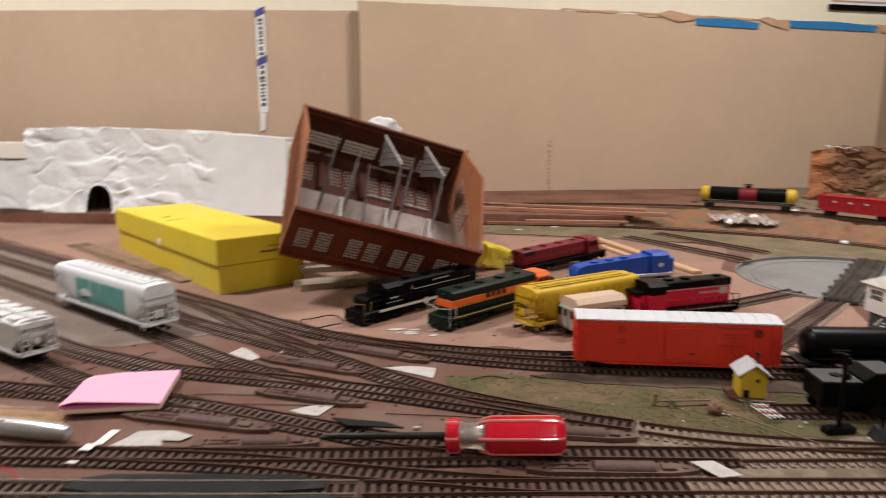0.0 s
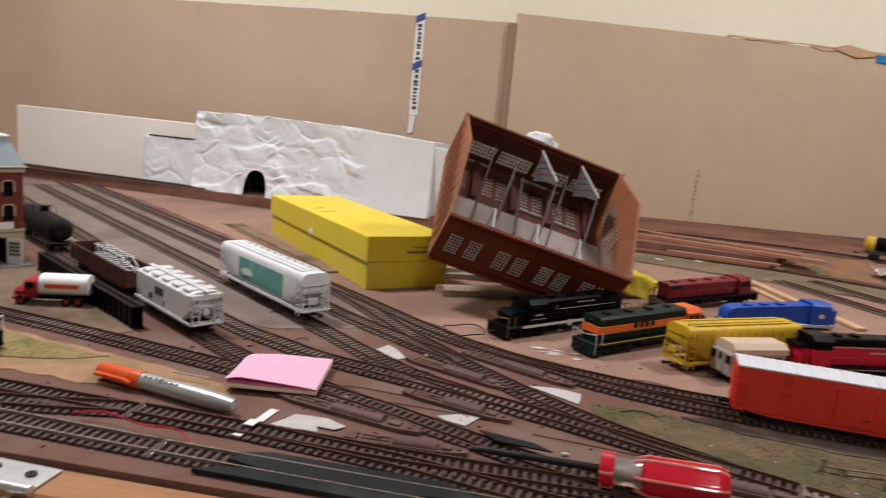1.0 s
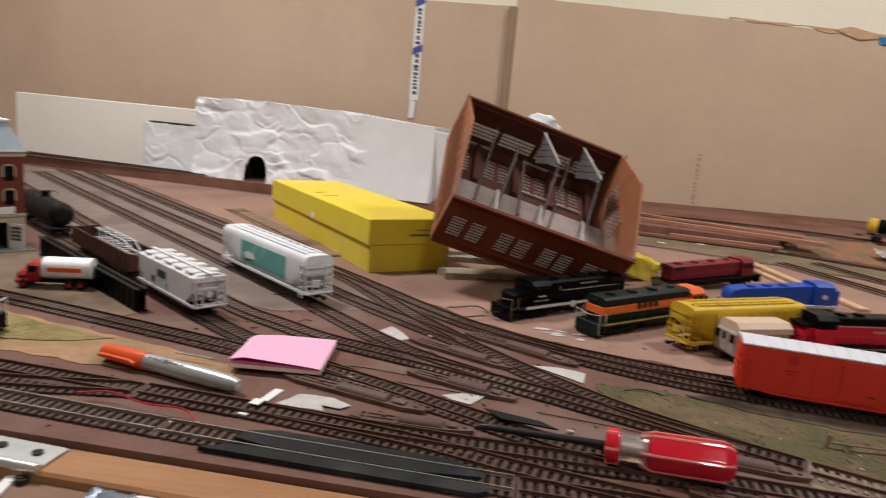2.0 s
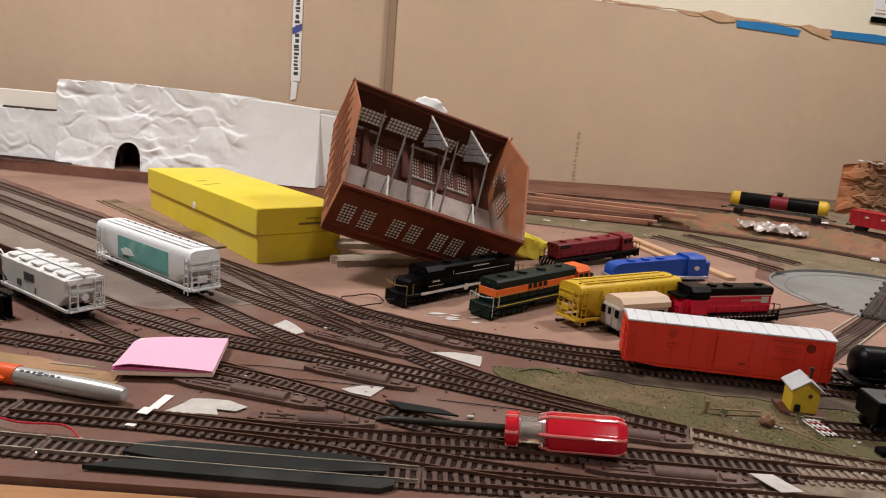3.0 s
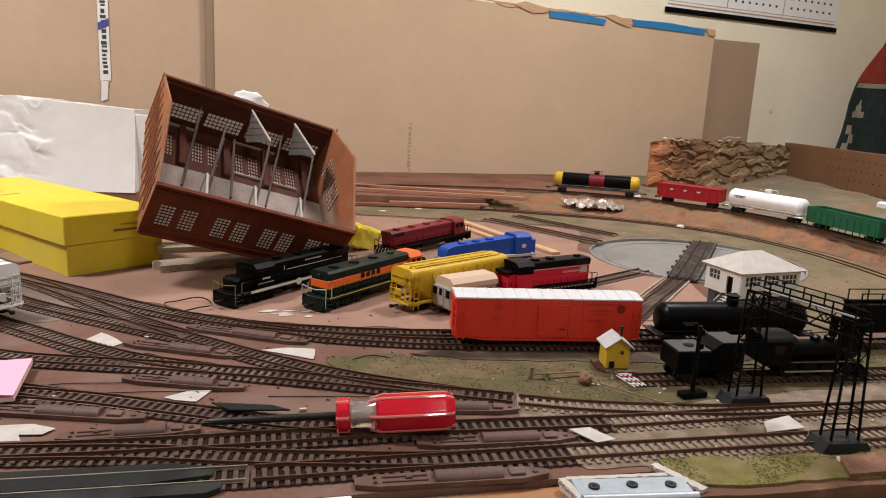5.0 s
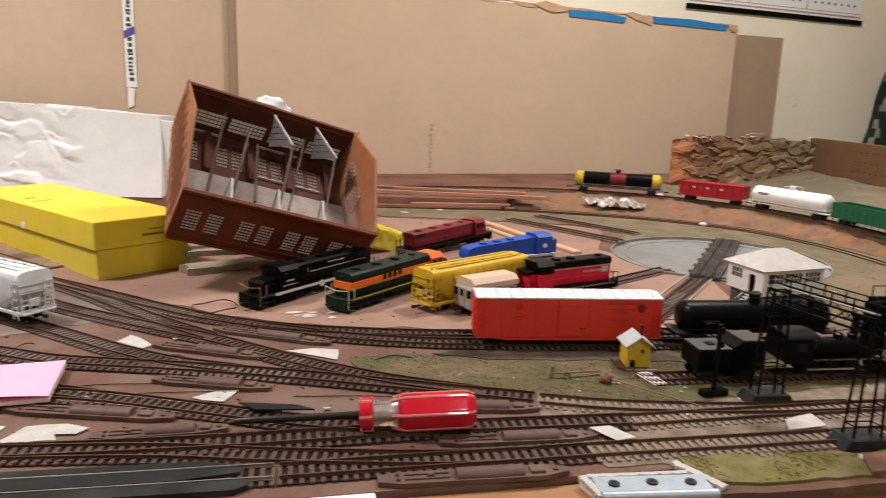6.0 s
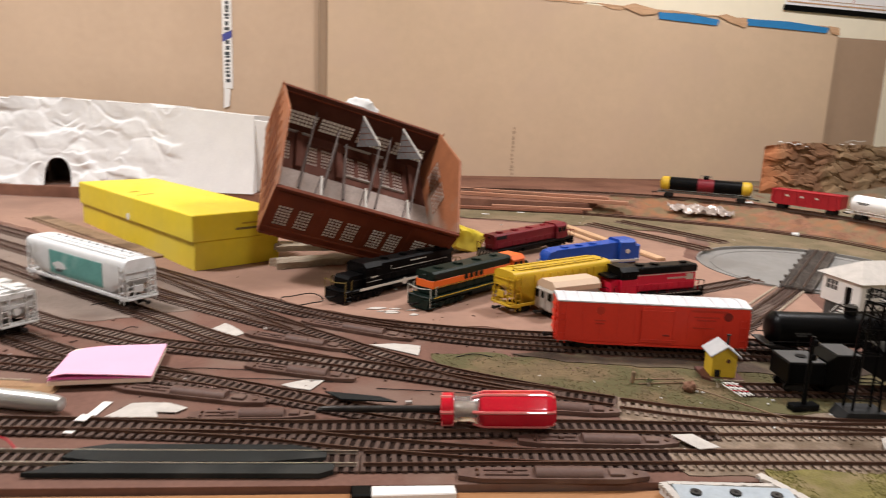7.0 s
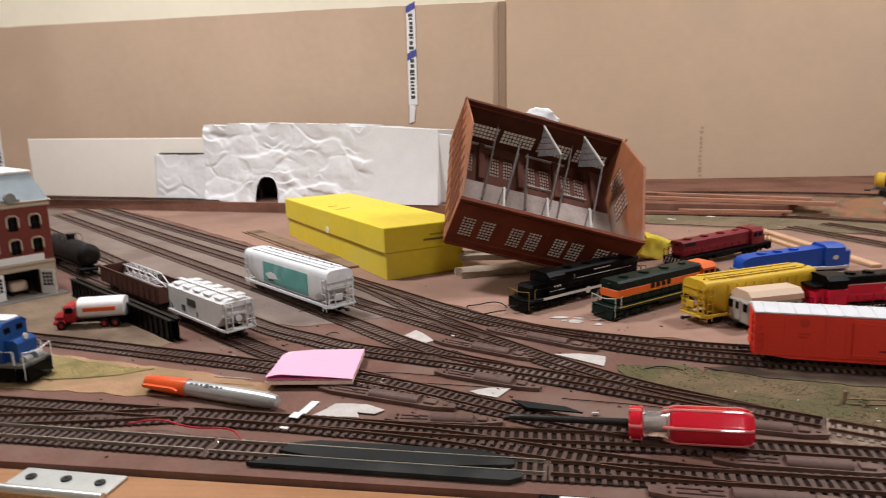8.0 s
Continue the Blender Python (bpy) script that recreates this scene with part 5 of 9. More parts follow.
def tank_car(m, body_mat, label, L=0.18, r=0.0165, centre=0.030, ends=None, band=None, dome=True, frame_mat=DARK):
    th = thing("tank_car", m, label, "tank car")
    h = L / 2
    prof = [(-h + 0.006, r * 0.45), (-h + 0.008, r * 0.8), (-h + 0.012, r), (h - 0.012, r), (h - 0.008, r * 0.8), (h - 0.006, r * 0.45)]
    part("tank", Kit().rings(prof, 26, pose(0, 0, centre)), body_mat, th)
    if ends:
        for s in (-1, 1):
            e = [(s * (h - 0.0058), r * 0.44), (s * (h - 0.0078), r * 0.81), (s * (h - 0.0118), r * 1.012), (s * (h - 0.026), r * 1.012)]
            part("end_band", Kit().rings(e, 26, pose(0, 0, centre)), ends, th, "yellow painted tank end")
    if band:
        part("middle_band", Kit().rings([(-0.016, r * 0.98), (-0.016, r * 1.012), (0.018, r * 1.012), (0.018, r * 0.98)], 26, pose(0, 0, centre)), band, th, "red painted middle band")
    part("underframe", Kit().box((0, 0, 0.0115), (L, 0.012, 0.003), 0.0006).box((-h + 0.01, 0, 0.012), (0.016, 0.032, 0.002), 0.0005).box((h - 0.01, 0, 0.012), (0.016, 0.032, 0.002), 0.0005), frame_mat, th)
    if dome:
        part("dome", Kit().cyl((0, 0, centre + r - 0.002), (0, 0, centre + r + 0.006), 0.006, 14).cyl((0, 0, centre + r + 0.006), (0, 0, centre + r + 0.0075), 0.0066, 14), body_mat, th)
    k = Kit()
    for s in (-1, 1):
        k.tube([(-0.012, s * 0.012, centre + r - 0.004), (-0.012, s * 0.012, centre + r + 0.006), (0.012, s * 0.012, centre + r + 0.006), (0.012, s * 0.012, centre + r - 0.004)], 0.0005, 5)
        k.tube([(-h + 0.004, s * r * 1.04, 0.018), (h - 0.004, s * r * 1.04, 0.018)], 0.0005, 5)
        for x in (-h + 0.03, -0.02, 0.02, h - 0.03):
            k.box((x, s * r * 0.96, 0.016), (0.001, 0.001, 0.008))
    part("handrail", k, frame_mat, th)
    for s in (-1, 1):
        bogie(th, s * (h - 0.026))
        coupler(th, s * h, s)
    return th


def boxcar(m, body_mat, roof_mat, label, L=0.181, w=0.0345, z0=0.0095, top=0.055):
    """Refrigerator car: plain sides with a door, ribbed ends, peaked white roof."""
    th = thing("refrigerator_car", m, label, "freight car")
    h = L / 2
    part("body", Kit().box((0, 0, (z0 + top - 0.003) / 2), (L, w, top - 0.003 - z0), 0.0006), body_mat, th)
    part("roof", Kit().prism([(-w / 2 - 0.0006, top - 0.0032), (w / 2 + 0.0006, top - 0.0032), (w / 2 + 0.0006, top - 0.002), (0, top + 0.0008), (-w / 2 - 0.0006, top - 0.002)], -h - 0.0006, h + 0.0006), roof_mat, th, "white peaked roof")
    for i in range(14):
        x = -h + 0.008 + i * (L - 0.016) / 13
        part("roof_rib", Kit().prism([(-w / 2, top - 0.0019), (0, top + 0.0009), (w / 2, top - 0.0019), (w / 2, top - 0.0014), (0, top + 0.0014), (-w / 2, top - 0.0014)], x - 0.0005, x + 0.0005), roof_mat, th)
    for s in (-1, 1):
        part("door", Kit().box((0.004, s * (w / 2 + 0.0004), (z0 + top) / 2 - 0.0015), (0.030, 0.0012, top - z0 - 0.007), 0.0003), body_mat, th)
        for z in (z0 + 0.0050, top - 0.0085):
            part("door_rail", Kit().box((0.004, s * (w / 2 + 0.0010), z), (0.036, 0.0008, 0.0010), 0.0002), body_mat, th)
        part("door_latch", Kit().box((0.013, s * (w / 2 + 0.0012), 0.0195), (0.0060, 0.0010, 0.0016), 0.0003), REEFDARK, th)
        for x in (-0.011, 0.019):
            part("door_bar", Kit().box((x, s * (w / 2 + 0.0012), (z0 + top) / 2 - 0.0015), (0.0008, 0.0008, top - z0 - 0.009)), body_mat, th)
        for i in range(11):
            x = -h + 0.008 + i * (L - 0.016) / 10
            if abs(x - 0.004) > 0.018:
                part("panel_seam", Kit().box((x, s * (w / 2 + 0.0001), (z0 + top - 0.003) / 2), (0.0004, 0.0005, top - z0 - 0.005)), body_mat, th)
        part("emblem", Kit().cyl((0.070, s * (w / 2), 0.040), (0.070, s * (w / 2 + 0.0005), 0.040), 0.0042, 16), REEFDARK, th, "dark round emblem, plain")
        part("emblem", Kit().cyl((-0.050, s * (w / 2), 0.041), (-0.050, s * (w / 2 + 0.0005), 0.041), 0.0040, 16), REEFINK, th, "dark red round emblem, plain")
        for x, z, sx, sz in ((-0.050, 0.031, 0.010, 0.0012), (-0.050, 0.028, 0.008, 0.0012), (0.052, 0.0445, 0.034, 0.0020), (0.050, 0.0385, 0.024, 0.0012), (0.050, 0.0355, 0.018, 0.0012), (0.048, 0.028, 0.020, 0.0012)):
            part("lettering_bar", Kit().box((x, s * (w / 2 + 0.0002), z), (sx, 0.0005, sz)), REEFINK, th)
        part("side_sill", Kit().prism([(-h + 0.012, z0), (h - 0.012, z0), (h - 0.03, z0 - 0.0022), (-h + 0.03, z0 - 0.0022)], s * (w / 2 - 0.001), s * (w / 2), axis=1), body_mat, th)
        k = Kit()
        for j in range(5):
            k.box((s * (h + 0.0004), 0, z0 + 0.005 + j * 0.0078), (0.0014, w - 0.005, 0.0030), 0.0006)
        part("end_rib", k, body_mat, th)
        k = ladder(Kit(), s * (h - 0.005), -w / 2 - 0.0008, z0 - 0.002, top - 0.012, 0.006, False)
        ladder(k, s * (h + 0.0012), -w / 2 + 0.006, z0, top - 0.008, 0.006, True)
        part("ladder", k, body_mat, th)
        bogie(th, s * (h - 0.028))
        coupler(th, s * h, s, 0.0095)
    part("underframe", Kit().box((0, 0, z0 - 0.0015), (L - 0.006, 0.010, 0.003), 0.0005).box((0.01, 0.004, z0 - 0.003), (0.02, 0.008, 0.005), 0.001), DARK, th)
    part("step_bracket", Kit().box((-0.012, -w / 2 - 0.0005, z0 - 0.001), (0.006, 0.0014, 0.0022), 0.0003), body_mat, th)
    return th


def gondola(m, body_mat, label, L=0.175, w=0.034, top=0.028, name="gondola_car"):
    th = thing(name, m, label, "gondola car")
    h = L / 2
    k = Kit().box((0, 0, 0.0115), (L, w, 0.002), 0.0004)
    part("floor", k, body_mat, th)
    for s in (-1, 1):
        part("side", Kit().box((0, s * w / 2, (0.011 + top) / 2), (L, 0.0012, top - 0.011), 0.0003).box((0, s * w / 2, top), (L, 0.002, 0.0016), 0.0003), body_mat, th)
        part("end", Kit().box((s * h, 0, (0.011 + top) / 2), (0.0012, w, top - 0.011), 0.0003), body_mat, th)
        for i in range(11):
            part("rib", Kit().box((-h + 0.006 + i * (L - 0.012) / 10, s * (w / 2 + 0.001), 0.0185), (0.0016, 0.0016, top - 0.012), 0.0003), body_mat, th)
        bogie(th, s * (h - 0.024))
        coupler(th, s * h, s)
    return th


def open_hopper(m, body_mat, label, L=0.135, w=0.034, top=0.040):
    th = thing("open_hopper_car", m, label, "hopper car")
    h = L / 2
    b = Kit().prism([(-h, top), (h, top), (h, 0.0150), (h - 0.010, 0.0105), (-h + 0.010, 0.0105), (-h, 0.0150)], -w / 2, w / 2, axis=1)
    part("body", b, body_mat, th)
    part("top_rim", Kit().box((0, -w / 2, top), (L, 0.002, 0.002), 0.0004).box((0, w / 2, top), (L, 0.002, 0.002), 0.0004).box((-h, 0, top), (0.002, w, 0.002), 0.0004).box((h, 0, top), (0.002, w, 0.002), 0.0004), body_mat, th)
    for i in range(9):
        x = -h + 0.008 + i * (L - 0.016) / 8
        for s in (-1, 1):
            part("rib", Kit().box((x, s * (w / 2 + 0.0007), 0.028), (0.0015, 0.0016, 0.022), 0.0003), body_mat, th)
    for x in (-0.036, -0.006, 0.024):
        part("lettering_bar", Kit().box((x, -w / 2 - 0.0016, 0.030), (0.007, 0.0005, 0.0032)), STRIPE, th)
    for s in (-1, 1):
        bogie(th, s * (h - 0.020))
        coupler(th, s * h, s)
    return th


def diesel(m, label, L, hood, roof, low, frame_mat, cab_mat, cab_x, nose_sign, top=0.050, stripes=(), rails=STRIPE, fans=3, band=None, trucks=True, cab_roof=None, walk=0.0165, hw=0.0235, side_rails=None, name="diesel_locomotive", cab_drop=0.0):
    """Road-switcher diesel: walkway frame, long hood, cab near one end, short nose, roof fans, handrails, steps."""
    th = thing(name, m, label, "locomotive")
    h = L / 2
    w = 0.0350
    part("frame", Kit().box((0, 0, walk - 0.002), (L - 0.004, w, 0.004), 0.0006), frame_mat, th)
    # Six-wheel truck sides with axle boxes and springs, and the dark equipment behind them.
    part("underframe", Kit().box((0, 0, 0.0095), (L - 0.030, 0.013, 0.010), 0.0008), DARK, th)
    for e in (-1, 1):
        for sd in (-1, 1):
            x = e * (h - 0.040)
            k = Kit().prism([(x - 0.026, 0.0060), (x - 0.024, 0.0098), (x + 0.024, 0.0098), (x + 0.026, 0.0060), (x + 0.018, 0.0048), (x - 0.018, 0.0048)], sd * 0.0122, sd * 0.0142, axis=1)
            for q in (-0.0175, 0.0, 0.0175):
                k.box((x + q, sd * 0.0148, 0.0058), (0.0050, 0.0022, 0.0048), 0.0006)
            for q in (-0.0088, 0.0088):
                k.cyl((x + q, sd * 0.0148, 0.0050), (x + q, sd * 0.0148, 0.0092), 0.0016, 8)
            part("truck_side", k, low, th)
    part("fuel_tank", Kit().prism([(-0.0105, 0.005), (0.0105, 0.005), (0.014, 0.010), (0.014, 0.0145), (-0.014, 0.0145), (-0.014, 0.010)], -0.022, 0.022), low, th)
    cab0, cab1 = cab_x - 0.0125, cab_x + 0.0125
    lo, hi = (-h + 0.010, cab0) if nose_sign > 0 else (cab1, h - 0.010)
    nlo, nhi = (cab1, h - 0.010) if nose_sign > 0 else (-h + 0.010, cab0)
    ht = top - 0.002
    mid = (walk + ht) / 2 + 0.004
    body = Kit().box(((lo + hi) / 2, 0, (walk + ht) / 2), (hi - lo, hw, ht - walk), 0.0018)
    part("long_hood", body, hood, th)
    if band:
        part("hood_band", Kit().box(((lo + hi) / 2, 0, mid - 0.0045), (hi - lo + 0.0006, hw + 0.0006, 0.0092), 0.0005), band, th, "orange painted band along the hood")
    part("hood_roof", Kit().prism([(-hw / 2 - 0.0004, ht - 0.0060), (hw / 2 + 0.0004, ht - 0.0060), (hw / 2 + 0.0004, ht - 0.0016), (hw / 2 - 0.0024, ht + 0.0006), (-hw / 2 + 0.0024, ht + 0.0006), (-hw / 2 - 0.0004, ht - 0.0016)], lo - 0.0003, hi - 0.0003), roof, th)
    for i in range(fans):
        x = lo + (hi - lo) * (0.15 + 0.24 * i)
        part("roof_fan", Kit().cyl((x, 0, ht), (x, 0, ht + 0.0022), 0.0062, 16).cyl((x, 0, ht + 0.0022), (x, 0, ht + 0.0028), 0.0054, 16), roof, th)
    gx = hi - 0.016 if nose_sign < 0 else lo + 0.016
    for sd in (-1, 1):
        part("radiator_grille", Kit().box((gx, sd * (hw / 2 + 0.0002), ht - 0.0048), (0.024, 0.0006, 0.0055), 0.0002), DARK, th, "dark radiator grille")
    ex = hi if nose_sign < 0 else lo
    part("end_headlight", Kit().box((ex - nose_sign * 0.0006, 0, ht - 0.0045), (0.0020, 0.0048, 0.0032), 0.0006), low, th)
    part("anticlimber", Kit().prism([(-0.012, -0.0035), (-0.008, 0.0), (0.008, 0.0), (0.012, -0.0035)], walk - 0.0035, walk - 0.0005, pose(h - 0.0005, 0, 0, 0, 0, -90), axis=2).prism([(-0.012, -0.0035), (-0.008, 0.0), (0.008, 0.0), (0.012, -0.0035)], walk - 0.0035, walk - 0.0005, pose(-h + 0.0005, 0, 0, 0, 0, 90), axis=2), frame_mat, th)
    part("exhaust", Kit().box((lo + (hi - lo) * 0.86, 0, ht + 0.001), (0.008, 0.006, 0.0035), 0.0005), roof, th)
    for i in range(9):
        x = lo + (hi - lo) * (i + 0.5) / 9
        for s in (-1, 1):
            part("hood_door_seam", Kit().box((x, s * (hw / 2 + 0.0003), walk + 0.0055), (0.0005, 0.0007, 0.009)), hood, th)
    nt = walk + (ht - walk) * 0.60
    part("short_nose", Kit().prism([(nlo, walk), (nhi, walk), (nhi, nt - (0.003 if nose_sign > 0 else 0)), (nhi - 0.004, nt), (nlo + 0.004, nt), (nlo, nt - (0.003 if nose_sign < 0 else 0))], -hw / 2, hw / 2, axis=1), hood, th)
    ct = top - cab_drop
    cab = part("cab", Kit().prism([(-w / 2 + 0.001, walk), (w / 2 - 0.001, walk), (w / 2 - 0.001, ct - 0.004), (w / 2 - 0.006, ct), (-w / 2 + 0.006, ct), (-w / 2 + 0.001, ct - 0.004)], cab0, cab1), cab_mat, th)
    part("cab_roof", Kit().prism([(-w / 2, ct - 0.0042), (-w / 2 + 0.006, ct + 0.0006), (w / 2 - 0.006, ct + 0.0006), (w / 2, ct - 0.0042), (w / 2 - 0.0015, ct - 0.0042), (w / 2 - 0.0065, ct - 0.0004), (-w / 2 + 0.0065, ct - 0.0004), (-w / 2 + 0.0015, ct - 0.0042)], cab0 - 0.001, cab1 + 0.001), cab_roof or cab_mat, cab)
    for s in (-1, 1):
        for dx in (-0.0055, 0.0055):
            part("side_window", Kit().box((cab_x + dx, s * (w / 2 - 0.0008), ct - 0.0105), (0.0080, 0.0008, 0.0070), 0.0002), BLACK, cab)
        part("front_window", Kit().box(((cab1 if nose_sign > 0 else cab0), s * 0.0075, ct - 0.0075), (0.0008, 0.0075, 0.0055), 0.0002), BLACK, cab)
    for side in (-1, 1):
        pts = []
        for q in range(9):
            pts.append(-h + 0.012 + (L - 0.024) * q / 8)
        k = Kit().tube([(pts[0], side * w / 2, walk + 0.0115), (pts[-1], side * w / 2, walk + 0.0115)], 0.00030, 5)
        for x in pts:
            k.tube([(x, side * w / 2, walk - 0.001), (x, side * w / 2, walk + 0.0115)], 0.00030, 5)
        part("handrail", k, side_rails or rails, th)
        part("sill_stripe", Kit().box((0, side * (w / 2 + 0.0002), walk - 0.002), (L - 0.012, 0.0006, 0.0028), 0.0001), stripes[0] if stripes else frame_mat, th)
        for s in (-1, 1):
            k = Kit()
            for j in range(3):
                k.box((s * (h - 0.006), side * (w / 2 - 0.001), 0.005 + j * 0.0042), (0.009, 0.0030, 0.0009), 0.0002)
            k.box((s * (h - 0.0105), side * (w / 2 - 0.001), 0.0105), (0.0009, 0.003, 0.013)).box((s * (h - 0.0015), side * (w / 2 - 0.001), 0.0105), (0.0009, 0.003, 0.013))
            part("step", k, low, th)
            part("grab_iron", Kit().tube([(s * (h - 0.0105), side * w / 2, 0.006), (s * (h - 0.0105), side * w / 2, walk + 0.0115), (s * (h - 0.013), side * w / 2, walk + 0.0120)], 0.0005, 5).tube([(s * (h - 0.0012), side * w / 2, 0.006), (s * (h - 0.0012), side * w / 2, walk + 0.011)], 0.0005, 5), rails, th)
    for s in (-1, 1):
        part("pilot", Kit().prism([(-w / 2 + 0.004, 0.0025), (w / 2 - 0.004, 0.0025), (w / 2 - 0.001, walk - 0.003), (-w / 2 + 0.001, walk - 0.003)], s * (h - 0.003), s * h), low, th)
        part("end_rail", Kit().tube([(s * (h - 0.001), -w / 2, walk + 0.011), (s * (h - 0.001), -0.003, walk + 0.0085), (s * (h - 0.001), 0.003, walk + 0.0085), (s * (h - 0.001), w / 2, walk + 0.011)], 0.0005, 5), rails, th)
        coupler(th, s * h, s)
        if trucks:
            b = bogie(th, s * (h - 0.040), base=0.026, wheel=0.0060, material=low, wheels=DARK)
            part("wheelset", Kit().cyl((0, -0.0095, 0.006), (0, -0.0072, 0.006), 0.006, 14).cyl((0, 0.0072, 0.006), (0, 0.0095, 0.006), 0.006, 14), DARK, b)
    return th


def lettering(th, x0, x1, z, hgt, y, material, n=None):
    """Bars in place of lettering on a side."""
    n = n or max(1, int((x1 - x0) / (hgt * 0.9)))
    for i in range(n):
        c = x0 + (x1 - x0) * (i + 0.5) / n
        part("lettering_bar", Kit().box((c, y, z), ((x1 - x0) / n * 0.66, 0.0005, hgt)), material, th)


RT = 0.0043  # top of rail above the ground
centre_flow_hopper(along((-0.1685, 0.7765), (-0.3085, 0.9155), RT), HOPWHITE, "white weathered covered hopper car with teal graphic", TEAL, L=0.206)
two_bay_hopper(along((-0.258, 0.692), (-0.356, 0.780), RT - 0.001), HOPGREY, "light grey weathered two-bay covered hopper car")
gondola(along((-0.376, 0.798), (-0.513, 0.9215), RT), TUSCAN, "dark brown gondola car with a crane boom load", L=0.182, top=0.031)
tank_car(along((-0.568, 0.9710), (-0.696, 1.0870), RT), DUSTBLACK, "black weathered tank car behind the gondola", L=0.165, r=0.0165)
boxcar(along((0.242, 0.6315), (0.4185, 0.5925), RT), REEFRED, ROOFWH, "bright orange-red refrigerator car with white roof", L=0.181, top=0.0515)


def crane_boom():
    """White lattice boom lying in the gondola, tip raised towards the next car."""
    th = thing("crane_boom", along((-0.378, 0.793), (-0.476, 0.882), 0.0325), "white lattice crane boom lying in a gondola", "crane boom")
    r = 0.0007
    a0, a1 = -0.066, 0.052
    for side in (-1, 1):
        y = side * 0.006
        k = Kit()
        k.tube([(a0, y * 0.4, 0.0015), (a0 + 0.02, y, 0.0015), (a1, y, 0.0015)], r, 5).tube([(a0, y * 0.4, 0.003), (a0 + 0.03, y, 0.013), (a1, y, 0.013)], r, 5)
        n = 9
        for i in range(n):
            x, x2 = a0 + 0.03 + (a1 - a0 - 0.03) * i / n, a0 + 0.03 + (a1 - a0 - 0.03) * (i + 1) / n
            k.tube([(x, y, 0.0015), (x2, y, 0.013)] if i % 2 else [(x, y, 0.013), (x2, y, 0.0015)], r * 0.8, 4)
        part("lattice_side", k, HOPGREY, th)
    for i in range(10):
        x = a0 + 0.03 + (a1 - a0 - 0.03) * i / 9
        for z in (0.0015, 0.013):
            part("cross_bar", Kit().tube([(x, -0.006, z), (x, 0.006, z)], r * 0.8, 4), HOPGREY, th)


crane_boom()

# Row of stored engines and cars on the plywood.
ny = diesel(along((0.036, 0.794), (0.197, 0.926)), "black diesel locomotive with thin white striping", 0.209, BLACK, BLACK, BLACK, BLACK, BLACK, -0.058, -1, top=0.0435, stripes=(BLACK,), rails=DIMBRASS, side_rails=BLACK, walk=0.0165)
for s in (-1, 1):
    part("hood_stripe", Kit().box((0.03, s * 0.0121, 0.0300), (0.10, 0.0005, 0.0005)).box((-0.024, s * 0.0121, 0.0325), (0.0005, 0.0005, 0.005)), STRIPE, ny, "thin white stripe")
    part("sill_stripe_white", Kit().box((-0.006, s * 0.0180, 0.0152), (0.150, 0.0005, 0.0030)).cyl((-0.006, s * 0.0178, 0.0142), (-0.006, s * 0.0184, 0.0142), 0.0042, 16), STRIPE, ny, "white sill stripe with a plain round emblem")
    part("cab_outline", Kit().box((-0.058, s * 0.0176, 0.0225), (0.024, 0.0004, 0.0004)), STRIPE, ny, "thin white lining")
    lettering(ny, 0.010, 0.040, 0.0362, 0.0013, s * 0.0121, STRIPE, 9)
    lettering(ny, -0.064, -0.052, 0.0275, 0.0018, s * 0.0176, STRIPE, 3)
bn = diesel(along((0.128, 0.764), (0.290, 0.890)), "dark green and orange diesel locomotive", 0.205, BNGREEN, BNGREEN, BNGREEN, BNGREEN, BNORANGE, 0.066, 1, cab_drop=0.0035, top=0.0455, stripes=(BNGREEN,), rails=STRIPE, side_rails=BNGREEN, hw=0.0265, band=BNORANGE, walk=0.0165)
for s in (-1, 1):
    lettering(bn, -0.040, -0.002, 0.0312, 0.0056, s * 0.0138, BNGREEN, 4)
    part("yellow_line", Kit().box((-0.022, s * 0.0136, 0.0262), (0.140, 0.0006, 0.0010)).box((0, s * 0.0178, 0.0160), (0.190, 0.0005, 0.0009)), YCAR, bn, "thin yellow lining")
centre_flow_hopper(along((0.220, 0.747), (0.367, 0.815)), YCAR, "yellow ribbed covered hopper car with roof walks", L=0.164, top=0.0500, ribs=9)
st = thing("passenger_car", along((0.2620, 0.7255), (0.3247, 0.7460)), "grey streamlined passenger car with pale tan roof", "passenger car")
part("body", Kit().box((0, 0, 0.0215), (0.066, 0.0325, 0.025), 0.002), STAIN, st)
part("roof", Kit().prism([(-0.0172, 0.033), (0.0172, 0.033), (0.0165, 0.0385), (0.0100, 0.0435), (-0.0100, 0.0435), (-0.0165, 0.0385)], -0.030, 0.034), TANROOF, st, "pale tan rounded roof")
part("end_door", Kit().box((-0.0335, 0, 0.0225), (0.0012, 0.009, 0.021), 0.0004), STAIN, st)
for y in (-0.0115, 0.0115):
    part("end_window", Kit().box((-0.0335, y, 0.0270), (0.0010, 0.0062, 0.0085), 0.0003), BLACK, st)
part("door_window", Kit().box((-0.0343, 0, 0.0275), (0.0006, 0.0048, 0.0075), 0.0002), BLACK, st)
for s in (-1, 1):
    for i in range(4):
        part("side_window", Kit().box((-0.022 + i * 0.0145, s * 0.0164, 0.0265), (0.009, 0.0006, 0.007), 0.0002), BLACK, st)
bogie(st, -0.018, material=STAIN)
bogie(st, 0.018, material=STAIN)
coupler(st, -0.033, -1)
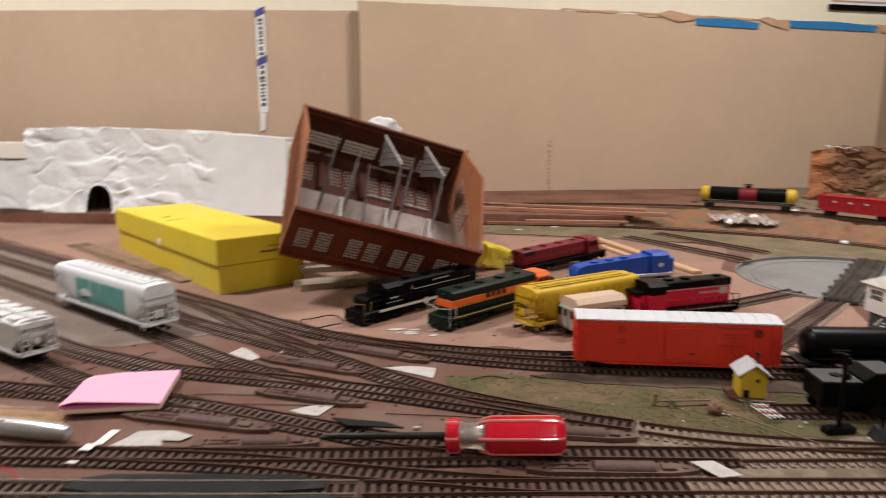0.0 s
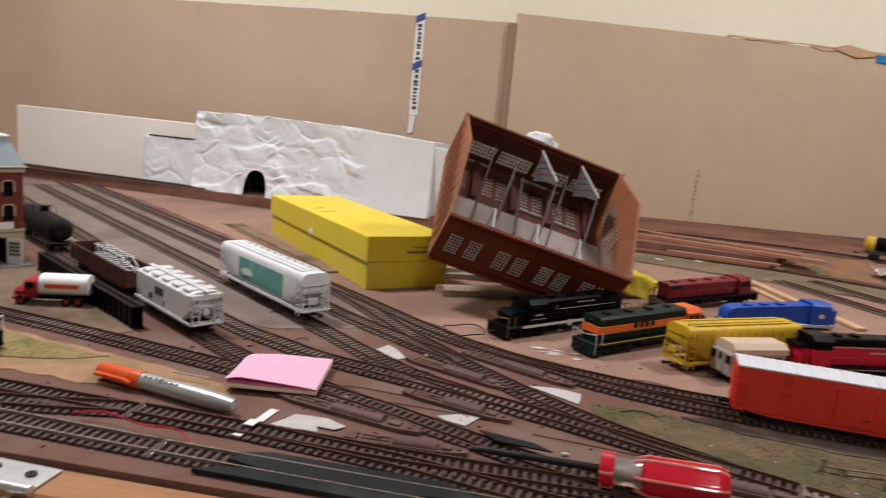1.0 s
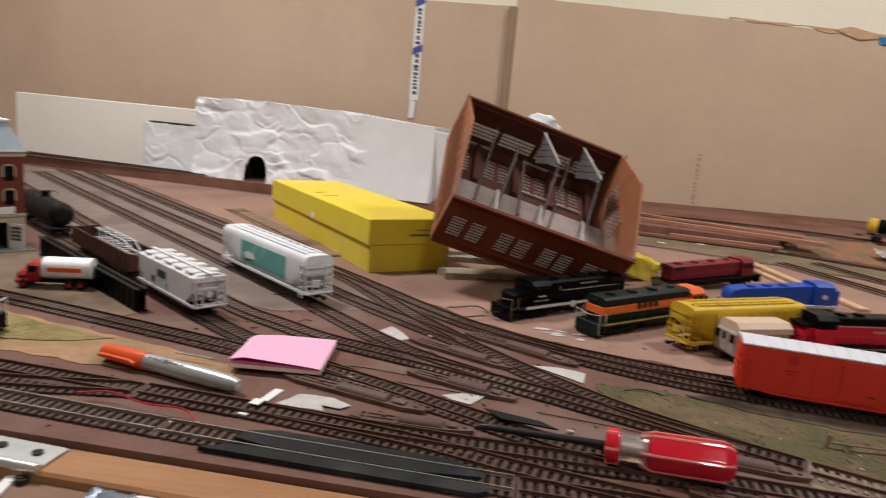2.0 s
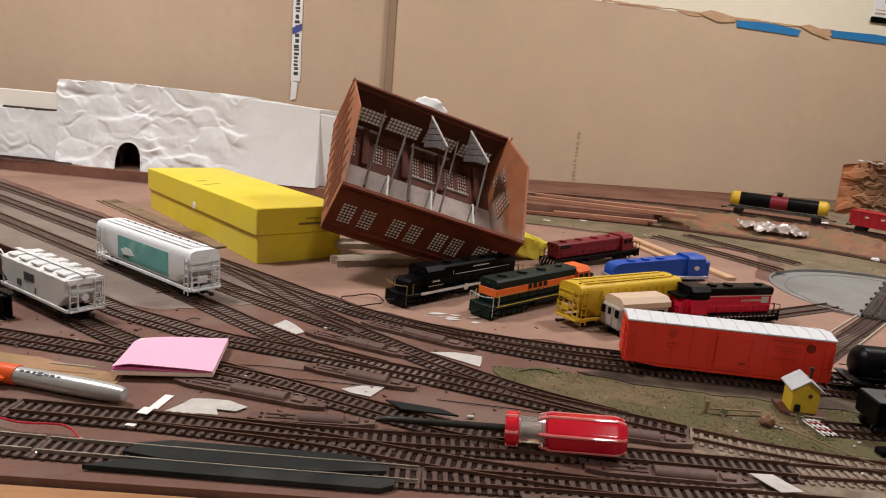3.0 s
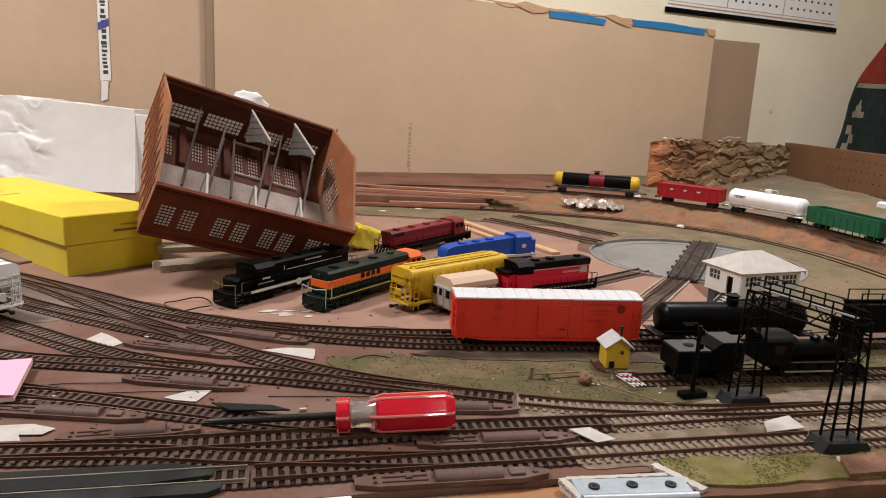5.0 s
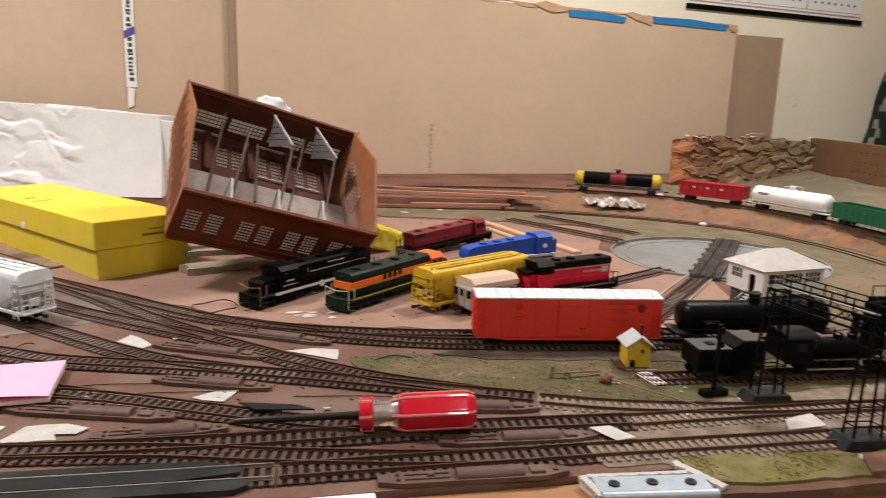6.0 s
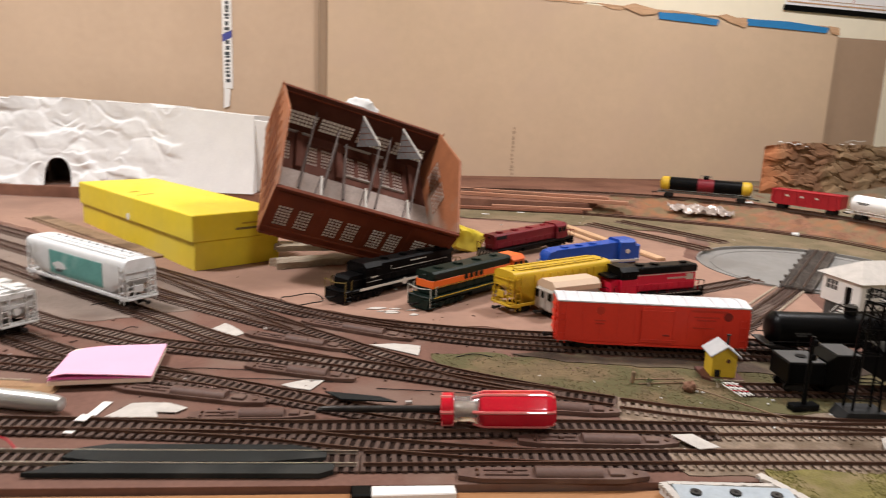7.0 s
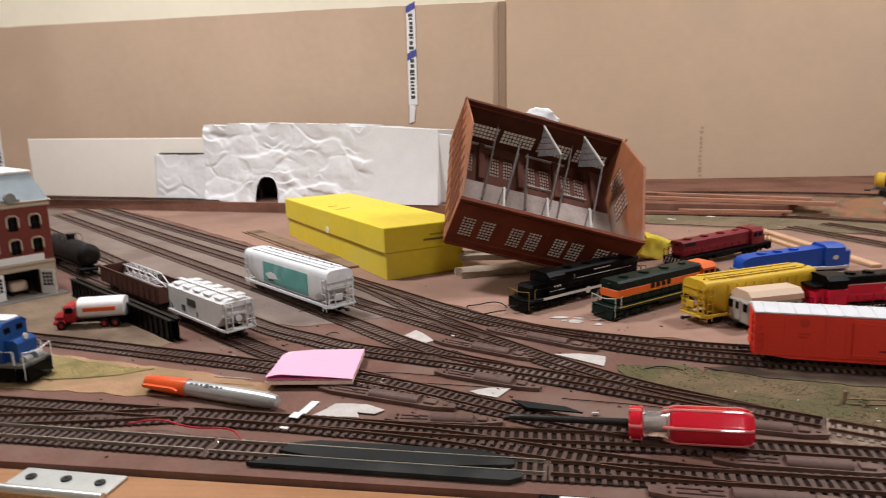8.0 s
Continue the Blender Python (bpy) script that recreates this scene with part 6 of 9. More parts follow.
rl = diesel(along((0.3552, 0.7790), (0.4884, 0.8096)) @ Matrix.Diagonal((0.93, 1, 1, 1)), "crimson diesel locomotive with black upper hood", 0.160, LOCORED, BLACK, BLACK, BLACK, BLACK, -0.046, -1, top=0.0455, stripes=(BLACK,), rails=BLACK, side_rails=LOCORED, cab_roof=BLACK, fans=2, walk=0.0130)
part("cab_lower_panel", Kit().box((-0.046, 0, 0.0228), (0.0256, 0.0344, 0.0180), 0.0006), LOCORED, rl, "crimson lower cab sides")
part("hood_upper_band", Kit().box((0.0182, 0, 0.0392), (0.1036, 0.0242, 0.0088), 0.0008), BLACK, rl, "black upper hood sides")
part("nose_top", Kit().box((-0.0655, 0, 0.0345), (0.020, 0.0240, 0.0030), 0.0008), BLACK, rl, "black nose top")
for s in (-1, 1):
    for i in range(24):
        part("sill_dash", Kit().box((-0.070 + i * 0.0061, s * 0.0179, 0.0110), (0.0030, 0.0006, 0.0012)), STRIPE, rl)
for s in (-1, 1):
    part("white_line", Kit().box((0.016, s * 0.0121, 0.0344), (0.104, 0.0005, 0.0009)), STRIPE, rl, "thin white line")
    lettering(rl, 0.020, 0.052, 0.0285, 0.0022, s * 0.0121, STRIPE, 8)
    part("white_emblem", Kit().box((0.058, s * 0.0121, 0.0290), (0.012, 0.0005, 0.0075)), STRIPE, rl, "plain white emblem")
mr = diesel(along((0.2660, 1.0135), (0.4320, 1.1130)) @ pose(0, 0, 0.0028, 0, -1.8, 0) @ Matrix.Diagonal((0.93, 0.97, 0.94, 1)), "maroon diesel locomotive with striped end", 0.205, MAROON, MAROON, BLACK, BLACK, MAROON, 0.070, 1, top=0.0415, stripes=(BLACK,), rails=MAROON, walk=0.0165)
for y in (-0.012, -0.006, 0.0, 0.006, 0.012):
    part("safety_stripe", Kit().box((0, 0, 0), (0.0006, 0.0018, 0.013), 0, pose(-0.1032, y, 0.0105, 28, 0, 0)), STRIPE, mr, "pale diagonal safety stripe")
bs = thing("locomotive_shell", along((0.350, 0.968), (0.490, 0.998)) @ Matrix.Diagonal((1.09, 1, 0.86, 1)), "royal blue locomotive body shell without wheels", "locomotive shell")
part("hood", Kit().prism([(-0.071, 0.010), (0.040, 0.010), (0.040, 0.0395), (-0.058, 0.0305), (-0.067, 0.0270), (-0.071, 0.021)], -0.012, 0.012, axis=1), BLUE, bs)
part("cab", Kit().prism([(-0.0165, 0.004), (0.0165, 0.004), (0.0165, 0.0395), (0.011, 0.0440), (-0.011, 0.0440), (-0.0165, 0.0395)], 0.040, 0.066), BLUE, bs)
part("nose", Kit().box((0.0715, 0, 0.020), (0.013, 0.024, 0.028), 0.002), BLUE, bs)
part("sill", Kit().box((0, 0, 0.0075), (0.146, 0.034, 0.005), 0.0006), SILVER, bs, "silver-grey walkway sill")
part("cab_emblem", Kit().cyl((0.053, -0.0164, 0.024), (0.053, -0.0171, 0.024), 0.0038, 14), STRIPE, bs, "pale round emblem, plain")
for x in (-0.04, -0.018, 0.004):
    part("roof_fan", Kit().cyl((x, 0, 0.0295 + 0.092 * (x + 0.058)), (x, 0, 0.0328 + 0.092 * (x + 0.058)), 0.006, 14), BLUE, bs)
part("skirt", Kit().box((0, 0, 0.0028), (0.120, 0.020, 0.0056), 0.0005), BLACK, bs)
bl = diesel(along((-0.412, 0.589), (-0.60, 0.612)), "blue diesel locomotive with grey sill and white rails", 0.190, BLUED, BLUED, BLACK, SILLGREY, BLUED, -0.060, -1, top=0.0560, stripes=(SILLGREY,), rails=WHITEPL, walk=0.0205)
for s in (-1, 1):
    part("truck_frame", Kit().box((0, s * 0.0135, 0.0110), (0.172, 0.004, 0.0145), 0.001), BLACK, bl)
part("cab_roof_patch", Kit().box((-0.060, -0.004, 0.0572), (0.020, 0.016, 0.0016), 0.0006), WPAPER, bl, "white patch on the cab roof")
part("headlight", Kit().cyl((-0.0835, 0, 0.042), (-0.0855, 0, 0.042), 0.0028, 12), STRIPE, bl)
for y in (-0.007, 0.007):
    part("end_tank", Kit().cyl((-0.0885, y - 0.004, 0.0225), (-0.0885, y + 0.004, 0.0225), 0.0038, 12), SILVER, bl)

# Black tank car, tender and steam engine by the spur.
bt = tank_car(along((0.437, 0.5885), (0.605, 0.561), RT), BLACK, "black tank car with pale lettering bars", L=0.172, r=0.0160, centre=0.0268)
for x, z, sx in ((-0.052, 0.0262, 0.016), (-0.053, 0.0240, 0.010)):
    part("lettering_bar", Kit().box((x, -0.0160, z), (sx, 0.0006, 0.0012)), DARKGREY, bt, "pale lettering bar")
part("end_platform", Kit().box((-0.082, 0, 0.0140), (0.010, 0.030, 0.0014), 0.0003), DARKGREY, bt, "worn grey end platform")


def steam_engine():
    th = thing("steam_locomotive", along((0.4755, 0.4965), (0.5925, 0.478), RT) @ Matrix.Diagonal((1, 1, 0.9, 1)), "black steam locomotive with cab and boiler", "locomotive")
    part("boiler", Kit().rings([(-0.028, 0.0105), (0.030, 0.0105), (0.044, 0.0095), (0.0455, 0.004)], 20, pose(0, 0, 0.0255)), BLACK, th)
    part("cab", Kit().box((-0.040, 0, 0.0285), (0.026, 0.033, 0.027), 0.001), BLACK, th)
    part("cab_roof", Kit().prism([(-0.0185, 0.0405), (0.0185, 0.0405), (0.0150, 0.0435), (0.006, 0.0455), (-0.006, 0.0455), (-0.0150, 0.0435)], -0.056, -0.024), BLACK, th)
    for s in (-1, 1):
        part("cab_window", Kit().box((-0.040, s * 0.0166, 0.032), (0.010, 0.0006, 0.008), 0.0002), DARK, th)
        part("running_board", Kit().box((0.008, s * 0.0140, 0.0185), (0.075, 0.0050, 0.0012), 0.0002), BLACK, th, "black running board")
        part("board_edge", Kit().box((0.008, s * 0.0167, 0.0188), (0.070, 0.0005, 0.0008)), DARKGREY, th, "pale edge of the running board")
        part("cylinder", Kit().cyl((0.028, s * 0.0125, 0.0105), (0.046, s * 0.0125, 0.0105), 0.0050, 14), BLACK, th)
        part("side_rod", Kit().box((-0.004, s * 0.0122, 0.0075), (0.050, 0.0010, 0.0018), 0.0002), STEEL, th, "metal side rod")
        for x in (-0.024, -0.004, 0.016):
            part("driving_wheel", Kit().cyl((x, s * 0.0072, 0.0085), (x, s * 0.0100, 0.0085), 0.0085, 20), DARK, th)
    part("smoke_stack", Kit().cyl((0.036, 0, 0.034), (0.036, 0, 0.0435), 0.0032, 12, 0.0040), BLACK, th)
    for x in (0.006, 0.020):
        part("dome", Kit().cyl((x, 0, 0.034), (x, 0, 0.0395), 0.0046, 12).cyl((x, 0, 0.0395), (x, 0, 0.0412), 0.0046, 12, 0.002), BLACK, th)
    part("pilot", Kit().prism([(0.044, 0.003), (0.058, 0.003), (0.050, 0.012), (0.044, 0.013)], -0.012, 0.012, axis=1), BLACK, th)
    td = thing("tender", along((0.3985, 0.508), (0.4595, 0.4985), RT) @ Matrix.Diagonal((1, 1, 0.88, 1)), "black tender with grey top behind the engine", "tender")
    part("tank_body", Kit().box((-0.0135, 0, 0.0215), (0.032, 0.032, 0.021), 0.001), BLACK, td)
    part("coal_bunker", Kit().prism([(0.0025, 0.011), (0.0325, 0.011), (0.0325, 0.040), (0.010, 0.040), (0.0025, 0.034)], -0.016, 0.016, axis=1), BLACK, td)
    # Tops are a greyer tone than the black sides.
    part("tank_top", Kit().box((-0.0135, 0, 0.0322), (0.030, 0.030, 0.0006)), DARKGREY, td, "grey tank top")
    part("bunker_top", Kit().box((0.0215, 0, 0.0403), (0.020, 0.029, 0.0006)), DARKGREY, td, "grey bunker top")
    part("hatch_ring", Kit().cyl((-0.012, 0, 0.0325), (-0.012, 0, 0.0335), 0.0045, 12), BLACK, td)
    for x in (-0.018, 0.018):
        bogie(td, x)


steam_engine()

# Cars on the raised rear track.
ZR = 0.030 + RT
tank_car(along((0.788, 1.513), (0.970, 1.389), ZR), BLACK, "black tank car with yellow ends and red band", L=0.205, r=0.0160, ends=YCAR, band=MAROON, frame_mat=SILLGREY)
open_hopper(along((0.984, 1.366), (1.061, 1.230), ZR), CARRED, "bright red open hopper car", L=0.140)
wt = tank_car(along((1.063, 1.222), (1.094, 1.050), ZR), CARWHITE, "white tank car with dark lettering bars", L=0.180, r=0.0170, frame_mat=WHITEPL)
gondola(along((1.095, 1.030), (1.078, 0.870), ZR), GREENCAR, "dark green gondola car on the rear track", L=0.168, top=0.038)
for x, z, sx in ((-0.052, 0.0345, 0.026), (-0.052, 0.0320, 0.018)):
    part("lettering_bar", Kit().box((x, -0.0168, z), (sx, 0.0008, 0.0016)), INK, wt, "dark lettering bar")


# ---- buildings ----
def wall_with_openings(x0, x1, z0, z1, y0, y1, holes):
    """Wall slab in the xz plane with rectangular openings (x0, x1, z0, z1) that go through it."""
    xs = sorted({x0, x1, *[v for q in holes for v in q[:2]]})
    zs = sorted({z0, z1, *[v for q in holes for v in q[2:]]})
    nx, nz = len(xs) - 1, len(zs) - 1

    def full(i, j):
        if not (0 <= i < nx and 0 <= j < nz):
            return False
        mx, mz = (xs[i] + xs[i + 1]) / 2, (zs[j] + zs[j + 1]) / 2
        return x0 < mx < x1 and z0 < mz < z1 and not any(q[0] < mx < q[1] and q[2] < mz < q[3] for q in holes)

    vs, at, fs = [], {}, []

    def v(i, j, s):
        if (i, j, s) not in at:
            at[i, j, s] = len(vs)
            vs.append((xs[i], y1 if s else y0, zs[j]))
        return at[i, j, s]

    for i in range(nx):
        for j in range(nz):
            if not full(i, j):
                continue
            fs.append((v(i, j, 0), v(i + 1, j, 0), v(i + 1, j + 1, 0), v(i, j + 1, 0)))
            fs.append((v(i, j, 1), v(i, j + 1, 1), v(i + 1, j + 1, 1), v(i + 1, j, 1)))
            for di, dj, a, b in ((-1, 0, (i, j), (i, j + 1)), (1, 0, (i + 1, j), (i + 1, j + 1)), (0, -1, (i, j), (i + 1, j)), (0, 1, (i, j + 1), (i + 1, j + 1))):
                if not full(i + di, j + dj):
                    fs.append((v(*a, 0), v(*b, 0), v(*b, 1), v(*a, 1)))
    return Kit().add(vs, fs)


def window_grid(parent, m, w, h, cols, rows, frame_mat, bar=0.0007):
    """Window sash with bars in the xz plane."""
    panes = [(-w / 2 + w * i / cols + bar / 2, -w / 2 + w * (i + 1) / cols - bar / 2, h * j / rows + bar / 2, h * (j + 1) / rows - bar / 2) for i in range(cols) for j in range(rows)]
    return part("window", wall_with_openings(-w / 2, w / 2, 0.0, h, -0.0004, 0.0004, panes), frame_mat, parent, m=m)


def engine_house():
    """Roofless factory shell tipped over on the yellow box, trusses across its open top."""
    L, W, H, B = 0.240, 0.209, 0.072, -0.010
    th = thing("engine_house_shell", pose(0.0641, 0.9979, 0.0982, 35.42, 15.83, 9.78), "red-brown roofless factory building shell tipped on a box", "model building")
    holes = [(x - 0.0088, x + 0.0088, 0.009, 0.042) for x in (-0.1000, -0.0745, -0.0362, -0.0125, 0.0222, 0.0450, 0.0800, 0.1010)]
    strip = [(x - 0.0250, x + 0.0250, 0.013, 0.037) for x in (-0.082, -0.0268, 0.0300, 0.087)]
    for y, nm in ((-W / 2, "front_wall"), (W / 2, "rear_wall")):
        rear = y > 0
        wl = part(nm, wall_with_openings(-L / 2, L / 2, B, H, y - 0.0012, y + 0.0012, strip if rear else holes), SHADEBR if rear else BRICKRED, th)
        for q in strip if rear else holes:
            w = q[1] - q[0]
            win = window_grid(wl, pose((q[0] + q[1]) / 2, y - 0.0004, q[2]), w, q[3] - q[2], 9 if rear else 4, 4 if rear else 7, SHADEBR, 0.0010)
            part("pane", Kit().box((0, 0.0008, (q[3] - q[2]) / 2), (w, 0.0004, q[3] - q[2])), PALEPANE, win, "pale frosted pane")
        sgn = -1 if y < 0 else 1
        part("cornice", Kit().box((0, y + sgn * 0.0022, H - 0.0022), (L + 0.004, 0.004, 0.0044), 0.0006), BRICKRED, wl)
        part("eave_moulding", Kit().box((0, y - 0.0020, H - 0.0075), (L, 0.0022, 0.0020), 0.0004), BRICKRED, wl)
        part("plinth", Kit().box((0, y + sgn * 0.0018, 0.0035), (L, 0.003, 0.0022), 0.0005), BRICKRED, wl)
        part("base_moulding", Kit().box((0, y + sgn * 0.0016, B + 0.0015), (L, 0.0028, 0.003), 0.0006), BRICKRED, wl)
        for x in (-0.119, -0.0555, 0.0045, 0.0625, 0.119):
            part("pilaster", Kit().box((x, y + sgn * 0.0014, H / 2 - 0.004), (0.0055, 0.0018, H - 0.004), 0.0004), BRICKRED, wl)
    for sgn in (-1, 1):
        x = sgn * L / 2
        gable = part("end_wall", Kit().prism([(-W / 2, B), (W / 2, B), (W / 2, H), (W * 0.30, H + 0.014), (0, H + 0.036), (-W * 0.30, H + 0.014), (-W / 2, H)], x - 0.0014, x + 0.0014), GABLE, th, "gabled end wall in lit orange-brown with grey primer smears")
        for i in range(9):
            yy = -0.088 + i * 0.022
            part("end_window_recess", Kit().box((x + sgn * 0.0016, yy, 0.038), (0.0010, 0.0065, 0.050), 0.0003), BRICKRED, gable)
            part("end_pilaster", Kit().box((x + sgn * 0.0018, yy + 0.011, 0.036), (0.0016, 0.0042, 0.088), 0.0006), GABLE, gable)
        if sgn > 0:
            for yc in (-0.002, 0.044):
                win = window_grid(gable, pose(x - 0.0022, yc, 0.022, 0, 0, 90), 0.034, 0.034, 4, 5, GABLE, 0.0012)
                part("pane", Kit().box((0, -0.0006, 0.017), (0.034, 0.0004, 0.034)), FROST, win, "dusty grey pane")
        part("gable_coping", Kit().tube([(x, -W / 2, H), (x, -W * 0.30, H + 0.014), (x, 0, H + 0.036), (x, W * 0.30, H + 0.014), (x, W / 2, H)], 0.0018, 6), GABLE, gable)
    # Panel and pale strip close the open base, shaped to fit the camera's view.
    rows = [(x - 0.0075, x + 0.0075, 0.036, 0.078) for x in (-0.0960, -0.0560, -0.0350, 0.0000, 0.0215, 0.0550, 0.0760)]
    back = part("back_wall", wall_with_openings(-L / 2 + 0.002, L / 2 - 0.002, 0.017, W / 2 - 0.002, -0.0010, 0.0010, rows), SHADEBR, th, "shaded-brown inner wall with paired windows", m=pose(0, 0, 0.0015, -90, 0, 0))
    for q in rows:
        win = window_grid(back, pose((q[0] + q[1]) / 2, -0.0004, q[2]), q[1] - q[0], q[3] - q[2], 4, 6, SHADEBR, 0.0014)
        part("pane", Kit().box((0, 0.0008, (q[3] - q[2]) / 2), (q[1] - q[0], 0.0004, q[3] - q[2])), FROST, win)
        part("lintel", Kit().box(((q[0] + q[1]) / 2, -0.0022, q[3] + 0.003), (0.018, 0.003, 0.0026), 0.0005), SHADEBR, back)
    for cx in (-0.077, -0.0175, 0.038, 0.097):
        part("inner_pilaster", Kit().box((cx, -0.004, 0.058), (0.009, 0.007, 0.078), 0.0008), SHADEBR, back)
    for cx, zz, w in ((0.010, 0.0315, 0.040), (0.064, 0.0315, 0.040), (-0.082, 0.0995, 0.048), (0.024, 0.0995, 0.062)):
        part("window_sill", Kit().box((cx, -0.0030, zz), (w, 0.004, 0.0018), 0.0004), MULLION, back, "pale window sill")
    part("pale_base_strip", Kit().box((0, -0.0435, 0.0020), (L - 0.004, 0.120, 0.0016), 0.0003), BASESTRIP, th, "pale strip closing the open base along the wall")
    # Trusses: a flat bar from the near eave, and where it survives the latticed triangular end.
    for a, b in (((-0.095, -0.098, 0.070), (-0.064, 0.100, 0.046)), ((-0.066, -0.098, 0.070), (-0.040, 0.040, 0.069)), ((-0.038, -0.098, 0.070), (-0.014, 0.070, 0.030)), ((-0.008, -0.098, 0.070), (0.018, 0.030, 0.071)), ((0.004, -0.098, 0.070), (0.052, 0.100, 0.044)), ((0.050, -0.098, 0.070), (0.080, 0.032, 0.071))):
        bar = part("truss_bar", Kit().tube([a, b], 0.0014, 6), TRUSSM, th, "thin grey-brown roof truss bar")
        part("lower_chord", Kit().tube([(a[0] + 0.003, a[1], a[2] - 0.014), (b[0] + 0.001, b[1] - 0.012, b[2] - 0.010)], 0.0009, 5), TRUSSM, bar)
    for dx in (0.0, 0.0615):
        top, low, inn = (-0.004 + dx, 0.089, 0.072), (0.018 + dx * 1.03, 0.030, 0.073), (-0.004 + dx, 0.055, 0.043)
        g = part("truss_gusset", Kit().add([top, low, inn, (top[0], top[1] - 0.001, top[2] - 0.001), (low[0] - 0.001, low[1], low[2] - 0.001), (inn[0], inn[1], inn[2] - 0.001)], [(0, 1, 2), (3, 5, 4), (0, 3, 4, 1), (1, 4, 5, 2), (2, 5, 3, 0)]), GUSSET, th, "grey latticed triangular truss end")
        part("gusset_edge", Kit().tube([top, low], 0.0014, 6), MULLION, g, "pale outer edge of the truss end")
        for u in (0.2, 0.4, 0.6, 0.8):
            e = [top[i] + (low[i] - top[i]) * u for i in range(3)]
            f = [top[i] + (inn[i] - top[i]) * u for i in range(3)]
            f2 = [low[i] + (inn[i] - low[i]) * u for i in range(3)]
            part("gusset_rib", Kit().tube([[v + (0.0008 if i == 2 else 0) for i, v in enumerate(e)], [v + (0.0008 if i == 2 else 0) for i, v in enumerate(f)]], 0.0005, 4), SHADEBR, g)
            part("gusset_rib", Kit().tube([[v + (0.0008 if i == 2 else 0) for i, v in enumerate(f)], [v + (0.0008 if i == 2 else 0) for i, v in enumerate(f2)]], 0.0004, 4), SHADEBR, g)
    for x in (-0.066, -0.008, 0.050):
        part("truss_foot", Kit().prism([(-W / 2 + 0.003, H - 0.001), (-0.068, H + 0.001), (-0.070, H - 0.002), (-W / 2 + 0.003, H - 0.004)], x - 0.0012, x + 0.0012), MULLION, th, "pale truss foot")
        part("truss_strut", Kit().tube([(x - 0.001, -0.070, H), (x - 0.008, -W / 2 + 0.004, H - 0.004)], 0.0010, 5), TRUSSM, th)
    return th


engine_house()

# Crumpled plaster cloth on the shell's upper edge.
vs, fs = [], []
for i in range(13):
    for j in range(16):
        la, lo = math.pi * (i / 12 - 0.5), 2 * math.pi * j / 16
        d = Vector((math.cos(la) * math.cos(lo), math.cos(la) * math.sin(lo), math.sin(la)))
        r = 1 + 0.35 * noise.noise(d * 1.7 + Vector((3, 1, 7))) + 0.16 * noise.noise(d * 4.5)
        vs.append((0.088 + 0.0235 * d.x * r, 1.082 + 0.012 * d.y * r, 0.2165 + 0.0125 * d.z * r - 0.007 * d.x))
for i in range(12):
    for j in range(16):
        fs.append((i * 16 + j, i * 16 + (j + 1) % 16, (i + 1) * 16 + (j + 1) % 16, (i + 1) * 16 + j))
solid("plaster_cloth_scrap", Kit().add(vs, fs), PLASTER, "crumpled white plaster cloth on the shell's edge", "plaster cloth")


def yellow_box():
    th = thing("yellow_box", along((-0.0845, 0.9815), (-0.3215, 1.3465)), "yellow cardboard box with loose lid and small sticker", "cardboard box")
    L, W = 0.4355, 0.131
    part("tray", Kit().box((0, 0, 0.0195), (L - 0.006, W - 0.006, 0.039), 0.001), YELLOWBOX, th)
    lid = part("lid", Kit().box((0, 0, 0.0545), (L, W, 0.036), 0.0012, pose(0, 0, 0, 0, 0.6, 0)), YELLOWBOX, th)
    part("sticker", Kit().cyl((0.0, W / 2 - 0.0005, 0.042), (0.0, W / 2 + 0.0010, 0.042), 0.0055, 14), WPAPER, th, "small round white sticker")
    for x, y, sx in ((0.02, 0.03, 0.030), (0.055, 0.02, 0.018)):
        part("print_bar", Kit().box((x, y, 0.0728), (0.004, sx, 0.0004), 0, pose(0, 0, 0, 0, 0, 20)), YCAR, lid, "faint print bar")
    part("end_print_bar", Kit().box((-L / 2 - 0.0004, -0.02, 0.052), (0.0006, 0.05, 0.0030)), DIMBRASS, lid, "dull brown print bar")
    part("end_print_bar", Kit().box((-L / 2 - 0.0004, -0.022, 0.059), (0.0006, 0.035, 0.0022)), YCAR, lid, "faint print bar")


yellow_box()
k, vs, fs = Kit(), [], []
nx, nr = 15, 28
for i in range(nx):
    u = 2 * i / (nx - 1) - 1
    for j in range(nr):
        # A squared section, dented and pinched towards the ends.
        a = 2 * math.pi * j / nr
        q = (abs(math.cos(a)) ** 7 + abs(math.sin(a)) ** 7) ** (-1 / 7)
        f = (1 - 0.10 * u ** 4) * (1 + 0.13 * noise.noise((u * 2.3, math.cos(a) * 1.7, math.sin(a) * 1.7 + 4)) + 0.05 * noise.noise((u * 6, math.cos(a) * 4, math.sin(a) * 4)))
        vs.append((0.030 * u + 0.002 * noise.noise((a, u, 2)), 0.017 * q * math.cos(a) * f, 0.0175 * q * math.sin(a) * f))
for i in range(nx - 1):
    for j in range(nr):
        fs.append((i * nr + j, i * nr + (j + 1) % nr, (i + 1) * nr + (j + 1) % nr, (i + 1) * nr + j))
fs += [tuple(range(nr))[::-1], tuple(range((nx - 1) * nr, nx * nr))]
solid("small_yellow_box", k.add(vs, fs), YELLOWBOX, "small crumpled yellow cardboard box behind the shell", "cardboard box", m=pose(0.248, 1.074, 0.0205, 8, 16, 35))


